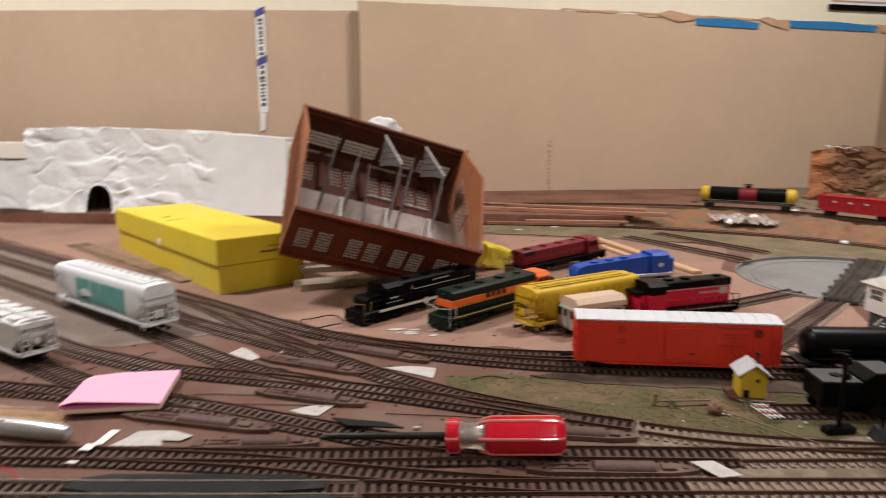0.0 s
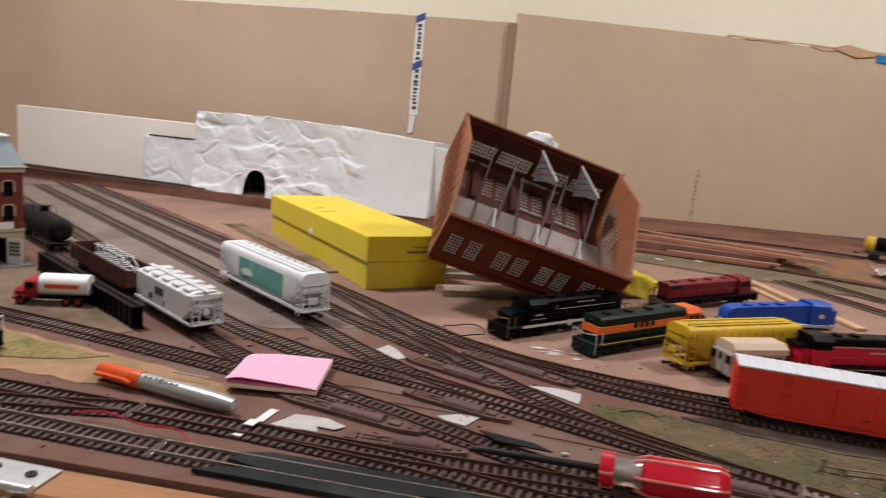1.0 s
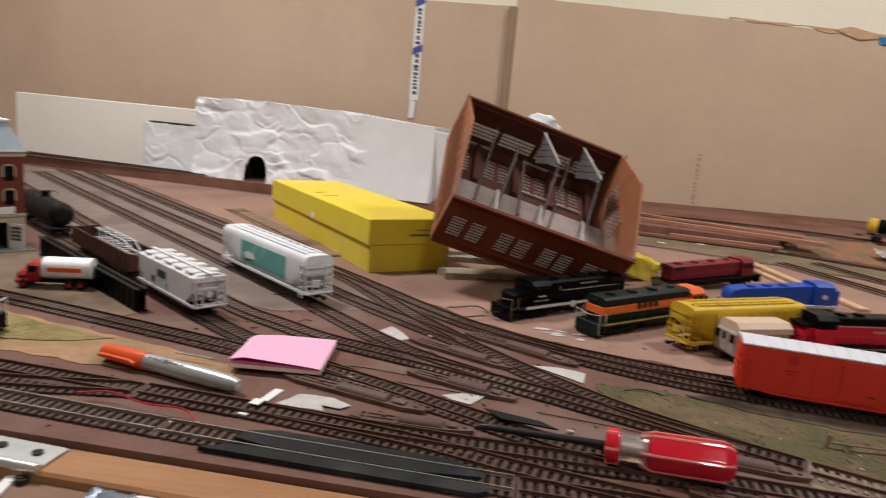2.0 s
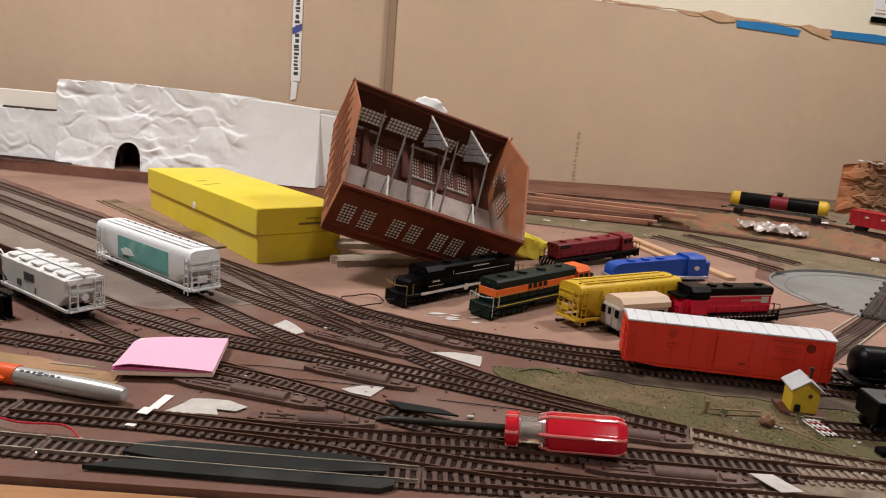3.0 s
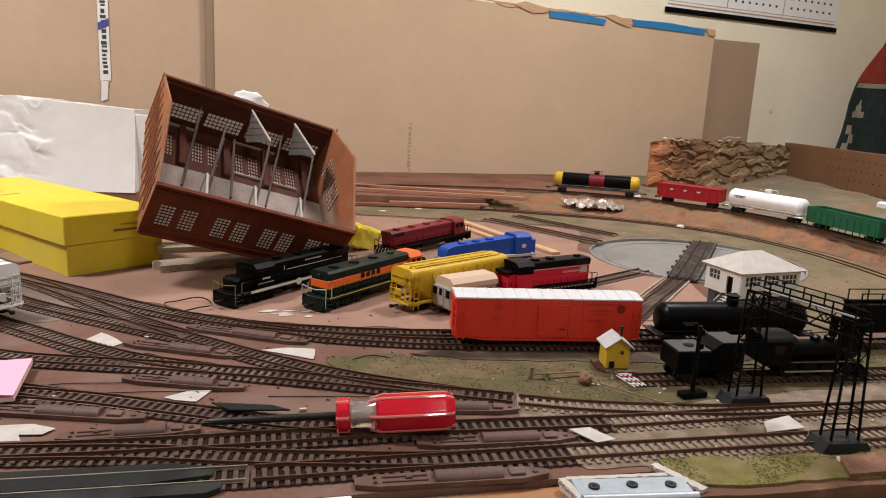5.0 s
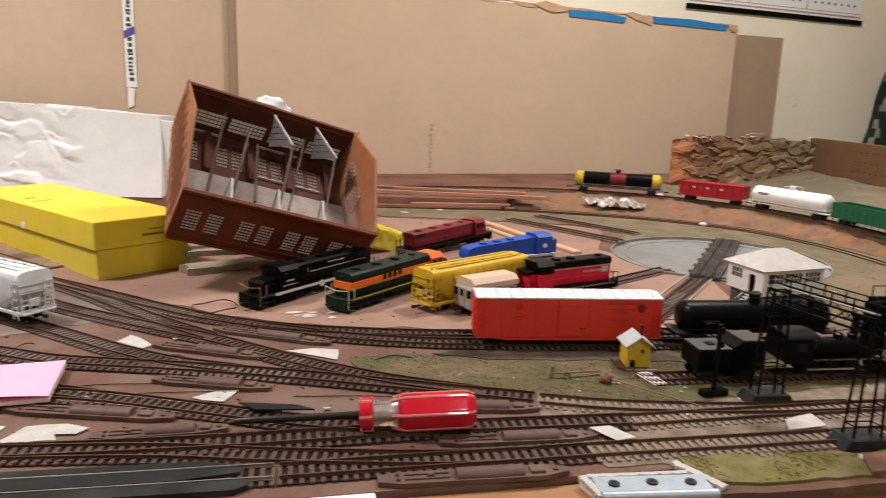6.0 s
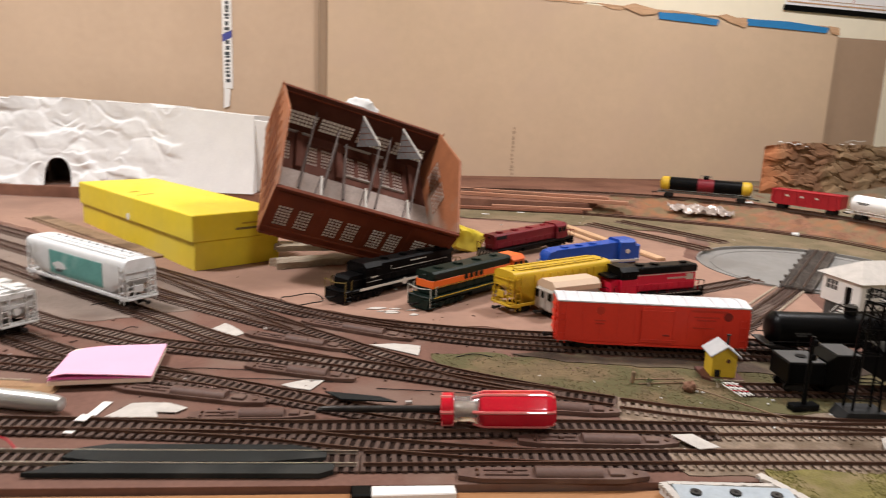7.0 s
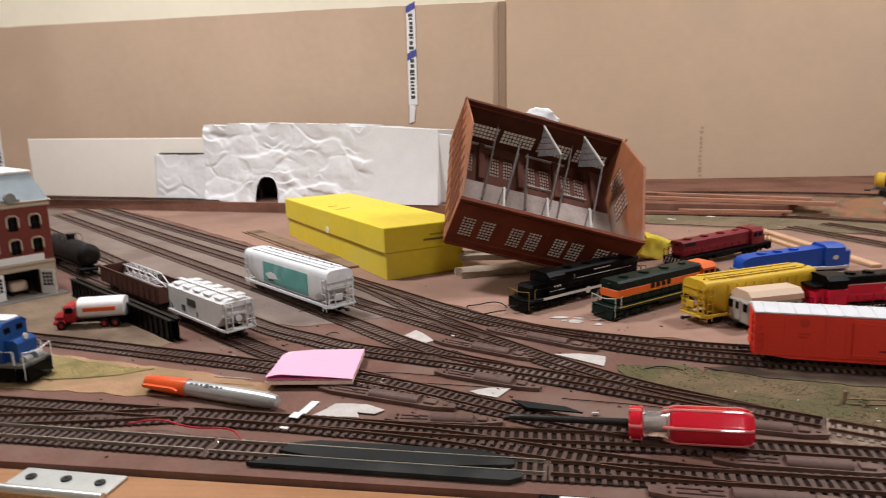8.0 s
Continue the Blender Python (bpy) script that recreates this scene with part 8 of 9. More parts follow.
for s in (-1, 1):
    k = Kit().tube([(-0.083, s * 0.0095, 0.0605), (0.083, s * 0.0095, 0.0605)], 0.0006, 4)
    for i in range(8):
        k.box((-0.082 + i * 0.0234, s * 0.0095, 0.0548), (0.001, 0.001, 0.0125))
    part("railing", k, BLACK, gb)


def plate_girder():
    th = thing("plate_girder_bridge", along((-0.330, 0.696), (-0.548, 0.886)), "black plate girder bridge section beside the gondola", "bridge")
    for y in (-0.0040, 0.0040):
        g = part("girder", Kit().box((0, y, 0.012), (0.288, 0.0016, 0.022), 0.0003).box((0, y, 0.0232), (0.290, 0.0050, 0.0014), 0.0003).box((0, y, 0.0008), (0.290, 0.0050, 0.0014), 0.0003), BLACK, th)
        for i in range(22):
            part("stiffener", Kit().box((-0.140 + i * 0.01333, y, 0.012), (0.0016, 0.0044, 0.021), 0.0002), BLACK, g)
    part("deck", Kit().box((0, 0, 0.0215), (0.286, 0.008, 0.0012), 0.0002), BLACK, th)


plate_girder()


def tank_truck():
    th = thing("tank_truck", along((-0.4885, 0.7430), (-0.4135, 0.7600)) @ Matrix.Diagonal((0.97, 1.15, 1.2, 1)), "red tank truck with white tank and orange stripe", "truck")
    part("cab", Kit().box((-0.0215, 0, 0.0150), (0.013, 0.021, 0.0170), 0.0020), TRUCKRED, th)
    part("hood", Kit().box((-0.0330, 0, 0.0105), (0.013, 0.016, 0.0095), 0.0028), TRUCKRED, th)
    part("fender", Kit().box((-0.0330, -0.0085, 0.0072), (0.014, 0.005, 0.004), 0.0014).box((-0.0330, 0.0085, 0.0072), (0.014, 0.005, 0.004), 0.0014), TRUCKRED, th)
    part("windscreen", Kit().box((-0.0281, 0, 0.0190), (0.0006, 0.016, 0.0055), 0.0002).box((-0.0215, -0.0106, 0.0190), (0.009, 0.0006, 0.0055), 0.0002), BLACK, th)
    part("tank", Kit().prism(round_profile(0.0230, 0.0095, 0.0280, 2.6), -0.0120, 0.0385), WHITEPL, th)
    part("stripe", Kit().box((0.012, -0.01155, 0.0190), (0.036, 0.0006, 0.0040), 0.0002), ORANGE, th, "orange stripe on the tank")
    part("chassis", Kit().box((0, 0, 0.0068), (0.074, 0.010, 0.0030), 0.0005), BLACK, th)
    for x in (-0.031, 0.016, 0.028):
        for s in (-1, 1):
            w = part("wheel", Kit().cyl((x, s * 0.0075, 0.0048), (x, s * 0.0112, 0.0048), 0.0048, 16), DARK, th)
            part("rim", Kit().cyl((x, s * 0.0110, 0.0048), (x, s * 0.0116, 0.0048), 0.0022, 12), TRUCKRED, w, "dull red wheel rim")


tank_truck()
car = thing("red_car", pose(-0.672, 0.838, 0.0008, 0, 0, 20), "small red model car by the fire station", "car")
part("body", Kit().box((0, 0, 0.007), (0.046, 0.019, 0.007), 0.002), TRUCKRED, car)
part("cabin", Kit().box((0.002, 0, 0.0125), (0.024, 0.017, 0.006), 0.002), BLACK, car)
part("roof_panel", Kit().box((0.002, 0, 0.0158), (0.020, 0.0155, 0.0010), 0.0004), TRUCKRED, car)
for x in (-0.014, 0.014):
    for s in (-1, 1):
        part("wheel", Kit().cyl((x, s * 0.007, 0.0035), (x, s * 0.0100, 0.0035), 0.0035, 12), DARK, car)


def scenery_tree(x, y, tall, seed, leaf, label):
    """Small model tree: tapered trunk, limbs, crown of many little leaves."""
    rnd = random.Random(seed)
    th = thing("model_tree", pose(x, y, 0), label, "tree")
    k = Kit().cyl((0, 0, 0), (0, 0, tall * 0.6), 0.0016, 7, 0.0008)
    tips = []
    for i in range(12):
        a, z = i * 2.4, tall * rnd.uniform(0.25, 0.7)
        t = (math.cos(a) * tall * 0.34, math.sin(a) * tall * 0.34, z + tall * 0.22)
        k.cyl((0, 0, z), t, 0.0007, 5, 0.0003)
        tips.append(Vector(t))
    part("trunk", k, GREYWOOD, th)
    c = Kit()
    for i in range(620):
        p = rnd.choice(tips).lerp(Vector((0, 0, tall * 0.75)), rnd.random() ** 1.5) + Vector((rnd.gauss(0, 1), rnd.gauss(0, 1), rnd.gauss(0, 1))) * tall * 0.09
        s = tall * rnd.uniform(0.025, 0.055)
        q = Euler((rnd.uniform(0, 6), rnd.uniform(0, 6), rnd.uniform(0, 6))).to_matrix()
        c.add([tuple(p + q @ Vector(v)) for v in ((-s, 0, 0), (0, -s * 0.5, 0), (s, 0, 0), (0, s * 0.5, 0))], [(0, 1, 2, 3)])
    part("crown", c, leaf, th)


LEAF = mat("scenic_leaf", (0.16, 0.20, 0.035), 0.9, vary=0.4, scale=60, bump=0.0)
LEAFD = mat("dark_scenic_leaf", (0.07, 0.10, 0.025), 0.9, vary=0.4, scale=60, bump=0.0)
for x, y, h, s, lf in ((-0.590, 0.741, 0.042, 3, LEAF), (-0.612, 0.748, 0.040, 4, LEAFD), (-0.640, 0.752, 0.044, 5, LEAF), (-0.601, 0.722, 0.030, 6, LEAFD)):
    scenery_tree(x, y, h, s, lf, "small yellow-green model shrub by the street")
for x, y, h, s in ((0.353, 0.520, 0.010, 11), (0.293, 0.529, 0.008, 12), (0.50, 0.545, 0.010, 13)):
    scenery_tree(x, y, h, s, LEAFD, "tiny brown-green bush in the turf")


# ---- loose things on the layout ----
def note_sheet(s, lift_by, z, n=18):
    """A paper sheet whose front-left edge curls up."""
    vs, fs = [], []
    for lay in (1, 0):
        for i in range(n):
            for j in range(n):
                u, v = i / (n - 1), j / (n - 1)
                f = max(0.0, 0.62 - v) / 0.62
                curl = lift_by * f ** 2.0 * (1 - u) ** 0.8 * min(1.0, 0.35 + 4 * u)
                droop = -0.0022 * max(0.0, (v - 0.82) / 0.18) ** 2 * max(0.0, (0.35 - u) / 0.35)
                corner = 0.012 * max(0.0, (v - 0.8) / 0.2) ** 2 * max(0.0, (0.12 - u) / 0.12) ** 2
                vs.append(((u - 0.5) * s + corner, (v - 0.5) * s - corner * 0.4 + 0.0012 * f * (1 - u), z + curl + droop + 0.0005 * lay))
    q = n * n
    for i in range(n - 1):
        for j in range(n - 1):
            o = i * n + j
            fs += [(o, o + n, o + n + 1, o + 1), (q + o, q + o + 1, q + o + n + 1, q + o + n)]
    rim = [i * n for i in range(n)] + [(n - 1) * n + j for j in range(1, n)] + [i * n + n - 1 for i in range(n - 2, -1, -1)] + [j for j in range(n - 2, 0, -1)]
    for a, b in zip(rim, rim[1:] + rim[:1]):
        fs.append((a, b, q + b, q + a))
    return Kit().add(vs, fs)


def note_pad():
    th = thing("note_pad", pose(-0.157, 0.603, 0.0050, 0, 0, 1.2), "pink square sticky note pad lying across tracks", "note pad")
    s = 0.0765
    c = 0.007
    part("sheet_block", Kit().prism([(-s / 2, -s / 2), (s / 2, -s / 2), (s / 2, s / 2), (-s / 2 + c, s / 2), (-s / 2 + c * 0.3, s / 2 - c * 0.3), (-s / 2, s / 2 - c)], 0.0, 0.0032, axis=2), PEACH, th, "cream and peach coloured lower sheets")
    part("second_sheet", note_sheet(s, 0.0008, 0.0036), PINKD, th, "hot pink second sheet")
    part("top_sheet", note_sheet(s, 0.0052, 0.0043), PINK, th)


note_pad()


def marker_pen():
    a, b = Vector((-0.300, 0.5650)), Vector((-0.170, 0.5210))
    th = thing("marker_pen", along(a, b, 0.0080), "orange-capped marker pen with silver-grey barrel", "marker pen")
    h = 0.0685
    part("cap", Kit().rings([(-h, 0.0030), (-h + 0.001, 0.0056), (-h + 0.010, 0.0068), (-h + 0.044, 0.0078), (-h + 0.046, 0.0076)], 24), ORANGE, th, "glossy orange cap")
    part("clip", Kit().prism([(-h + 0.004, 0.0), (-h + 0.004, 0.0026), (-h + 0.036, 0.0030), (-h + 0.041, 0.0014), (-h + 0.041, 0.0)], -0.0104, -0.0066, pose(0, 0, -0.001), axis=1), ORANGE, th, "orange pocket clip")
    part("barrel", Kit().rings([(-h + 0.046, 0.0068), (-h + 0.090, 0.0072), (h - 0.022, 0.0070), (h - 0.008, 0.0062), (h - 0.001, 0.0050), (h, 0.0030)], 24), PENGREY, th)
    rnd = random.Random(4)
    for i in range(7):
        part("print_bar", Kit().box((-0.016 + i * 0.0052, -0.0002, 0.0071), (rnd.uniform(0.0022, 0.0046), rnd.uniform(0.0012, 0.0036), 0.0004), 0, pose(0, 0, 0, 28, 0, 0)), INK, th, "dark print bar")
    sl = thing("wooden_rod", pose(-0.228, 0.578, 0.006, 0, 0, -10), "short thin pale wooden rod beside the marker", "rod")
    part("rod", Kit().cyl((-0.018, 0, 0), (0.018, 0, 0), 0.0008, 6), GREYWOOD, sl)


marker_pen()


def screwdriver():
    a, b = Vector((0.012, 0.496)), Vector((0.1815, 0.4515))
    d = (b - a).normalized()
    ang = math.degrees(math.atan2(d.y, d.x))
    th = thing("screwdriver", pose(a.x, a.y, 0.0075, 0, -4.0, ang), "red clear-handled screwdriver lying across tracks", "screwdriver")
    part("shaft", Kit().rings([(0.000, 0.0006), (0.004, 0.0022), (0.012, 0.0026), (0.100, 0.0027)], 14), BLACKST, th, "dark steel shaft")
    part("blade_tip", Kit().prism([(-0.0004, -0.0030), (0.010, -0.0024), (0.010, 0.0024), (-0.0004, 0.0030)], -0.0006, 0.0006, axis=2), BLACKST, th)
    n = 48
    prof = [(0.1185, 0.0105), (0.1215, 0.0132), (0.124, 0.0138), (0.166, 0.0138), (0.1715, 0.0128), (0.1745, 0.0095)]
    vs, fs = [], []
    for x, r in prof:
        for i in range(n):
            # Six broad flats; the corners carry the clear ribs.
            t = 2 * math.pi * i / n
            q = (t % (math.pi / 3)) - math.pi / 6
            rr = r * min(0.965, 0.88 / math.cos(q))
            vs.append((x, rr * math.cos(t), rr * math.sin(t)))
    for kx in range(len(prof) - 1):
        for i in range(n):
            j = (i + 1) % n
            fs.append((kx * n + i, kx * n + j, (kx + 1) * n + j, (kx + 1) * n + i))
    fs += [tuple(range(n))[::-1], tuple(range((len(prof) - 1) * n, len(prof) * n))]
    turn = pose(0, 0, 0, -12, 0, 0)
    part("grip", Kit().add(vs, fs, turn), REDPL, th, "six-sided red acetate grip")
    part("collar", Kit().rings([(0.0915, 0.0096), (0.0930, 0.0122), (0.0995, 0.0122), (0.1015, 0.0100)], 24), REDPL, th, "red collar ring")
    part("neck", Kit().rings([(0.1010, 0.0104), (0.104, 0.0092), (0.112, 0.0094), (0.1195, 0.0124)], 24), CLEAR, th, "clear acetate neck")
    part("ferrule", Kit().rings([(0.100, 0.0040), (0.118, 0.0040)], 16), STEEL, th, "bright steel core in the neck")
    for i in range(6):
        t = i * math.pi / 3
        c, d2 = math.cos(t), math.sin(t)
        part("clear_rib", Kit().tube([(0.1150, 0.0108 * c, 0.0108 * d2), (0.1225, 0.0130 * c, 0.0130 * d2), (0.167, 0.0130 * c, 0.0130 * d2), (0.1735, 0.0105 * c, 0.0105 * d2)], 0.0013, 7, turn), FLUTE, th, "pink-clear rib")
        part("collar_rib", Kit().tube([(0.0918, 0.0112 * c, 0.0112 * d2), (0.1008, 0.0112 * c, 0.0112 * d2)], 0.0016, 7, turn), FLUTE, th, "pink-clear rib")


screwdriver()


def rerailer():
    th = thing("rerailer", along((-0.165, 0.4515), (0.022, 0.4290), 0.0), "dark grey plastic rerailer section in the track", "rerailer")
    L = 0.1885
    h = L / 2
    part("outer_deck", Kit().prism([(-h, -0.0215), (h - 0.008, -0.0215), (h, -0.0165), (h, -0.0096), (-h + 0.032, -0.0096), (-h + 0.018, -0.0125)], 0.0006, 0.0040, axis=2), GREYPL, th)
    part("inner_deck", Kit().prism([(-h + 0.016, -0.0020), (-h + 0.042, -0.0071), (h - 0.044, -0.0071), (h - 0.006, -0.0010), (h - 0.006, 0.0060), (h - 0.03, 0.0071), (-h + 0.020, 0.0071)], 0.0012, 0.0042, axis=2), GREYPL, th)
    part("rear_deck", Kit().prism([(-h + 0.018, 0.0096), (h - 0.010, 0.0096), (h - 0.030, 0.0165), (-h + 0.040, 0.0170)], 0.0006, 0.0038, axis=2), GREYPL, th)


rerailer()


def switch_machine(a, b, label="brown painted switch machine beside the track"):
    """Flat remote switch machine: tapered base, rounded motor housing, slotted lever box."""
    ln = math.hypot(b[0] - a[0], b[1] - a[1])
    h = ln / 2
    th = thing("switch_machine", along(a, b), label, "switch machine", "switch machines")
    part("base", Kit().prism([(-h, -0.0035), (-h + 0.014, -0.0072), (h - 0.018, -0.0072), (h, -0.003), (h, 0.003), (h - 0.014, 0.0072), (-h + 0.012, 0.0072), (-h, 0.0045)], 0.0004, 0.0036, axis=2), MACHINE, th)
    n = 10
    pr = [(0.0060 * math.cos(math.pi * i / n), 0.0030 + 0.0048 * math.sin(math.pi * i / n)) for i in range(n + 1)]
    part("motor_housing", Kit().prism(pr, -h * 0.20, h * 0.50), MACHINE, th)
    part("housing_band", Kit().prism([(y * 1.05, 0.0030 + (q - 0.0030) * 1.06) for y, q in pr], h * 0.18, h * 0.22), MACHINE, th)
    for s in (-1, 1):
        part("lever_slot", Kit().box((-h * 0.5, s * 0.0028, 0.0040), (h * 0.46, 0.0013, 0.0014), 0.0003), MACHINE, th)
        part("screw_post", Kit().cyl((-h * 0.80, s * 0.0030, 0.0034), (-h * 0.80, s * 0.0030, 0.0050), 0.0011, 8), RAIL, th)
    part("lever", Kit().box((-h * 0.46, 0, 0.0046), (0.0040, 0.0030, 0.0030), 0.0005), MACHINE, th)
    part("terminal_block", Kit().box((h * 0.66, 0, 0.0044), (h * 0.16, 0.0080, 0.0022), 0.0004), MACHINE, th)
    part("screw", Kit().cyl((h * 0.86, 0, 0.0034), (h * 0.86, 0, 0.0044), 0.0018, 10), RAIL, th)
    return th


for a, b in (((-0.054, 0.690), (0.046, 0.634)), ((0.000, 0.727), (0.107, 0.660)), ((-0.048, 0.603), (0.044, 0.563)), ((-0.147, 0.567), (-0.027, 0.523)), ((-0.081, 0.504), (0.010, 0.4975)), ((0.150, 0.5020), (0.243, 0.4780)), ((0.150, 0.4420), (0.264, 0.4255)), ((0.098, 0.4005), (0.221, 0.3845))):
    switch_machine(a, b)


def scrap(outline, material, label, z=0.0007, thick=0.0005, wobble=0.0030, name="paper_scrap", group="paper scraps"):
    ob = sheet(name, outline, z + thick, thick, material, label, "", wobble, "paper scrap")
    return tagged(ob, group=group)


scrap([(-0.092, 0.703), (-0.078, 0.727), (-0.056, 0.693), (-0.066, 0.684)], PAPER, "torn white paper scrap between yard tracks")
scrap([(0.064, 0.650), (0.088, 0.653), (0.111, 0.643), (0.106, 0.617), (0.080, 0.640)], PAPER, "torn white paper scrap beside the track")
scrap([(-0.016, 0.561), (0.002, 0.569), (0.018, 0.565), (0.007, 0.546), (-0.008, 0.553)], PAPER, "torn white paper scrap between yard tracks")
scrap([(-0.142, 0.509), (-0.126, 0.533), (-0.100, 0.530), (-0.084, 0.522), (-0.090, 0.515), (-0.104, 0.516), (-0.102, 0.506)], PAPER, "crumpled grey-white paper scrap by the track", 0.0012)
scrap([(0.262, 0.4315), (0.278, 0.4310), (0.288, 0.4085), (0.271, 0.4070)], PAPER, "white paper scrap lying over track ballast", 0.0052)
scrap([(0.417, 0.411), (0.444, 0.415), (0.441, 0.393), (0.408, 0.394)], PAPER, "white paper scrap lying over track ballast", 0.0048)
for c, sx, sy, r, z in (((-0.147, 0.527), 0.007, 0.024, -14, 0.0008), ((-0.1515, 0.503), 0.008, 0.010, -14, 0.0050), ((-0.1560, 0.487), 0.007, 0.006, -14, 0.0026)):
    solid("paper_strip", Kit().box((0, 0, z), (sx, sy, 0.0006), 0.0001, pose(*c, 0, 0, 0, r)), WPAPER, "small white paper strip beside the marker", "paper strip", "paper strips")
rnd = random.Random(12)
k = Kit()
for i in range(10):
    p = (0.080 + rnd.uniform(0, 0.045), 0.742 + rnd.uniform(0, 0.038))
    r, el, th0 = rnd.uniform(0.0016, 0.0034), rnd.uniform(1.4, 3.2), rnd.uniform(-0.3, 0.3)
    out = [(p[0] + r * el * math.cos(t) * (1 + 0.25 * math.sin(3 * t + i)), p[1] + r * math.sin(t) * (1 + 0.25 * math.cos(2 * t + i)) + th0 * r * el * math.cos(t)) for t in [j * 2 * math.pi / 14 for j in range(14)]]
    k.prism(out, 0.0008, 0.0012 + i * 0.00004, axis=2)
tagged(solid("pale_spots", k, PAPER, "white spots on the bare plywood", "plaster drips", kind="stuff"))
k = Kit()
for i in range(420):
    p = (rnd.uniform(-0.6, 1.0), rnd.uniform(0.40, 1.45))
    if math.dist(p, PIT[:2]) < PIT[2]:
        continue
    s = rnd.uniform(0.0003, 0.0009)
    k.box((p[0], p[1], s * 0.5 + 0.0008), (s * rnd.uniform(1, 2.4), s, s), 0, None)
solid("debris", k, DIRT, "small crumbs of ballast and debris on the layout", "debris", kind="stuff")
k = Kit()
for i in range(46):
    p = (rnd.uniform(-0.5, 0.95), rnd.uniform(0.42, 1.4))
    if math.dist(p, PIT[:2]) < PIT[2]:
        continue
    s = rnd.uniform(0.0008, 0.0024)
    k.box((p[0], p[1], s * 0.4 + 0.0008), (s * rnd.uniform(1, 2.6), s, s * 0.7), 0, None)
solid("white_debris", k, PAPER, "small white chips scattered over the layout", "debris", kind="stuff")
k = Kit()
for i in range(170):
    p = (rnd.uniform(-0.35, 0.30), rnd.uniform(0.44, 0.76))
    s = rnd.uniform(0.0005, 0.0016)
    k.box((0, 0, s * 0.4), (s * rnd.uniform(1, 3), s, s * 0.8), 0, pose(p[0], p[1], 0.0004, 0, 0, rnd.uniform(0, 180)))
solid("dark_debris", k, MACHINE, "dark crumbs and chips scattered over the yard", "debris", kind="stuff")
for a, b in (((-0.050, 0.655), (-0.020, 0.648)), ((-0.175, 0.705), (-0.158, 0.716)), ((0.140, 0.610), (0.175, 0.607)), ((-0.225, 0.800), (-0.190, 0.793))):
    m = ((a[0] + b[0]) / 2, (a[1] + b[1]) / 2 + 0.004)
    solid("feeder_wire", Kit().tube(curve_points([(*a, 0.0012), (*m, 0.003), (*b, 0.0012)], 0.004), 0.0005, 5), DARK, "thin dark feeder wire on the yard", "wire", "feeder wires")
solid("red_wire", Kit().tube(curve_points([(-0.278, 0.485, 0.0060), (-0.255, 0.4885, 0.0075), (-0.225, 0.479, 0.0060), (-0.195, 0.475, 0.0065), (-0.180, 0.462, 0.0030)], 0.004), 0.0007, 6), WIRE, "thin red wire lying over the ties", "wire")
ring = [(0.000 + 0.024 * math.cos(t), 0.800 + 0.022 * math.sin(t), 0.0025 + 0.003 * math.sin(t * 1.5) ** 2) for t in [0.25 + i * 0.22 for i in range(26)]]
solid("wire_loop", Kit().tube(ring, 0.0007, 6), DARK, "dark wire loop on the plywood by the engine", "wire")
for pts in ([(-0.13, 0.600), (-0.09, 0.603), (-0.05, 0.596), (0.0, 0.590)], [(-0.11, 0.585), (-0.02, 0.572), (0.03, 0.561)], [(0.06, 0.545), (0.12, 0.532), (0.19, 0.512)]):
    solid("feeder_wire", Kit().tube(curve_points([(*p, 0.0010) for p in pts], 0.006), 0.0004, 5), DARK, "thin dark feeder wire on the yard", "wire", "feeder wires")
solid("grey_plastic_piece", Kit().prism([(0.018, 0.531), (0.060, 0.517), (0.072, 0.506), (0.030, 0.515)], 0.0052, 0.0064, axis=2), GREYPL, "flat grey plastic piece beside the screwdriver", "plastic piece")

rnd = random.Random(31)
k = Kit()
left = 46
while left:
    p = (rnd.uniform(0.24, 0.60), rnd.uniform(0.37, 0.55))
    if inside(p, BALLAST) or inside(p, STRIP):
        left -= 1
        r = rnd.uniform(0.0004, 0.0012)
        k.box((0, 0, r * 0.6), (r * 2.2, r * 1.4, r * 1.2), r * 0.3, pose(p[0], p[1], 0.0018, rnd.uniform(-15, 15), 0, rnd.uniform(0, 180)))
tagged(solid("plaster_crumbs", k, PLASTER, "white plaster crumbs scattered on the ballast", "plaster crumbs"), kind="stuff")

# Cork strip beside the yellow box.
def lath(a, b, w, t, z, material, label, name="wood_strip", group="wood strips"):
    ln = math.hypot(b[0] - a[0], b[1] - a[1])
    return solid(name, Kit().box((0, 0, t / 2), (ln, w, t), 0.0006), material, label, "wood strip", group, m=along(a, b, z))


lath((-0.455, 1.350), (-0.195, 1.030), 0.026, 0.003, 0.0008, DIRT, "brown cork roadbed strip beside the yellow box", "cork_strip", "cork strips")
lath((-0.475, 1.345), (-0.22, 1.025), 0.003, 0.002, 0.0008, DIRT, "thin tan strip beside the cork", "cork_edge", "cork strips")
for a, b, w, t, z, mt in (((0.27, 1.625), (0.612, 1.478), 0.020, 0.006, 0.0225, REDWOOD), ((0.30, 1.590), (0.690, 1.432), 0.012, 0.008, 0.0225, PINKWOOD), ((0.30, 1.66), (0.64, 1.524), 0.030, 0.004, 0.0225, REDWOOD), ((0.27, 1.64), (0.66, 1.468), 0.010, 0.006, 0.0290, PINKWOOD), ((0.42, 1.565), (0.52, 1.515), 0.016, 0.006, 0.0225, REDWOOD), ((0.45, 1.535), (0.680, 1.450), 0.010, 0.004, 0.0225, REDWOOD)):
    lath(a, b, w, t, z, mt, "reddish wood strip lying by the backdrop")
lath((0.492, 1.295), (0.5465, 0.998), 0.016, 0.005, 0.0008, LATH, "pale wood lath behind the stored engines")
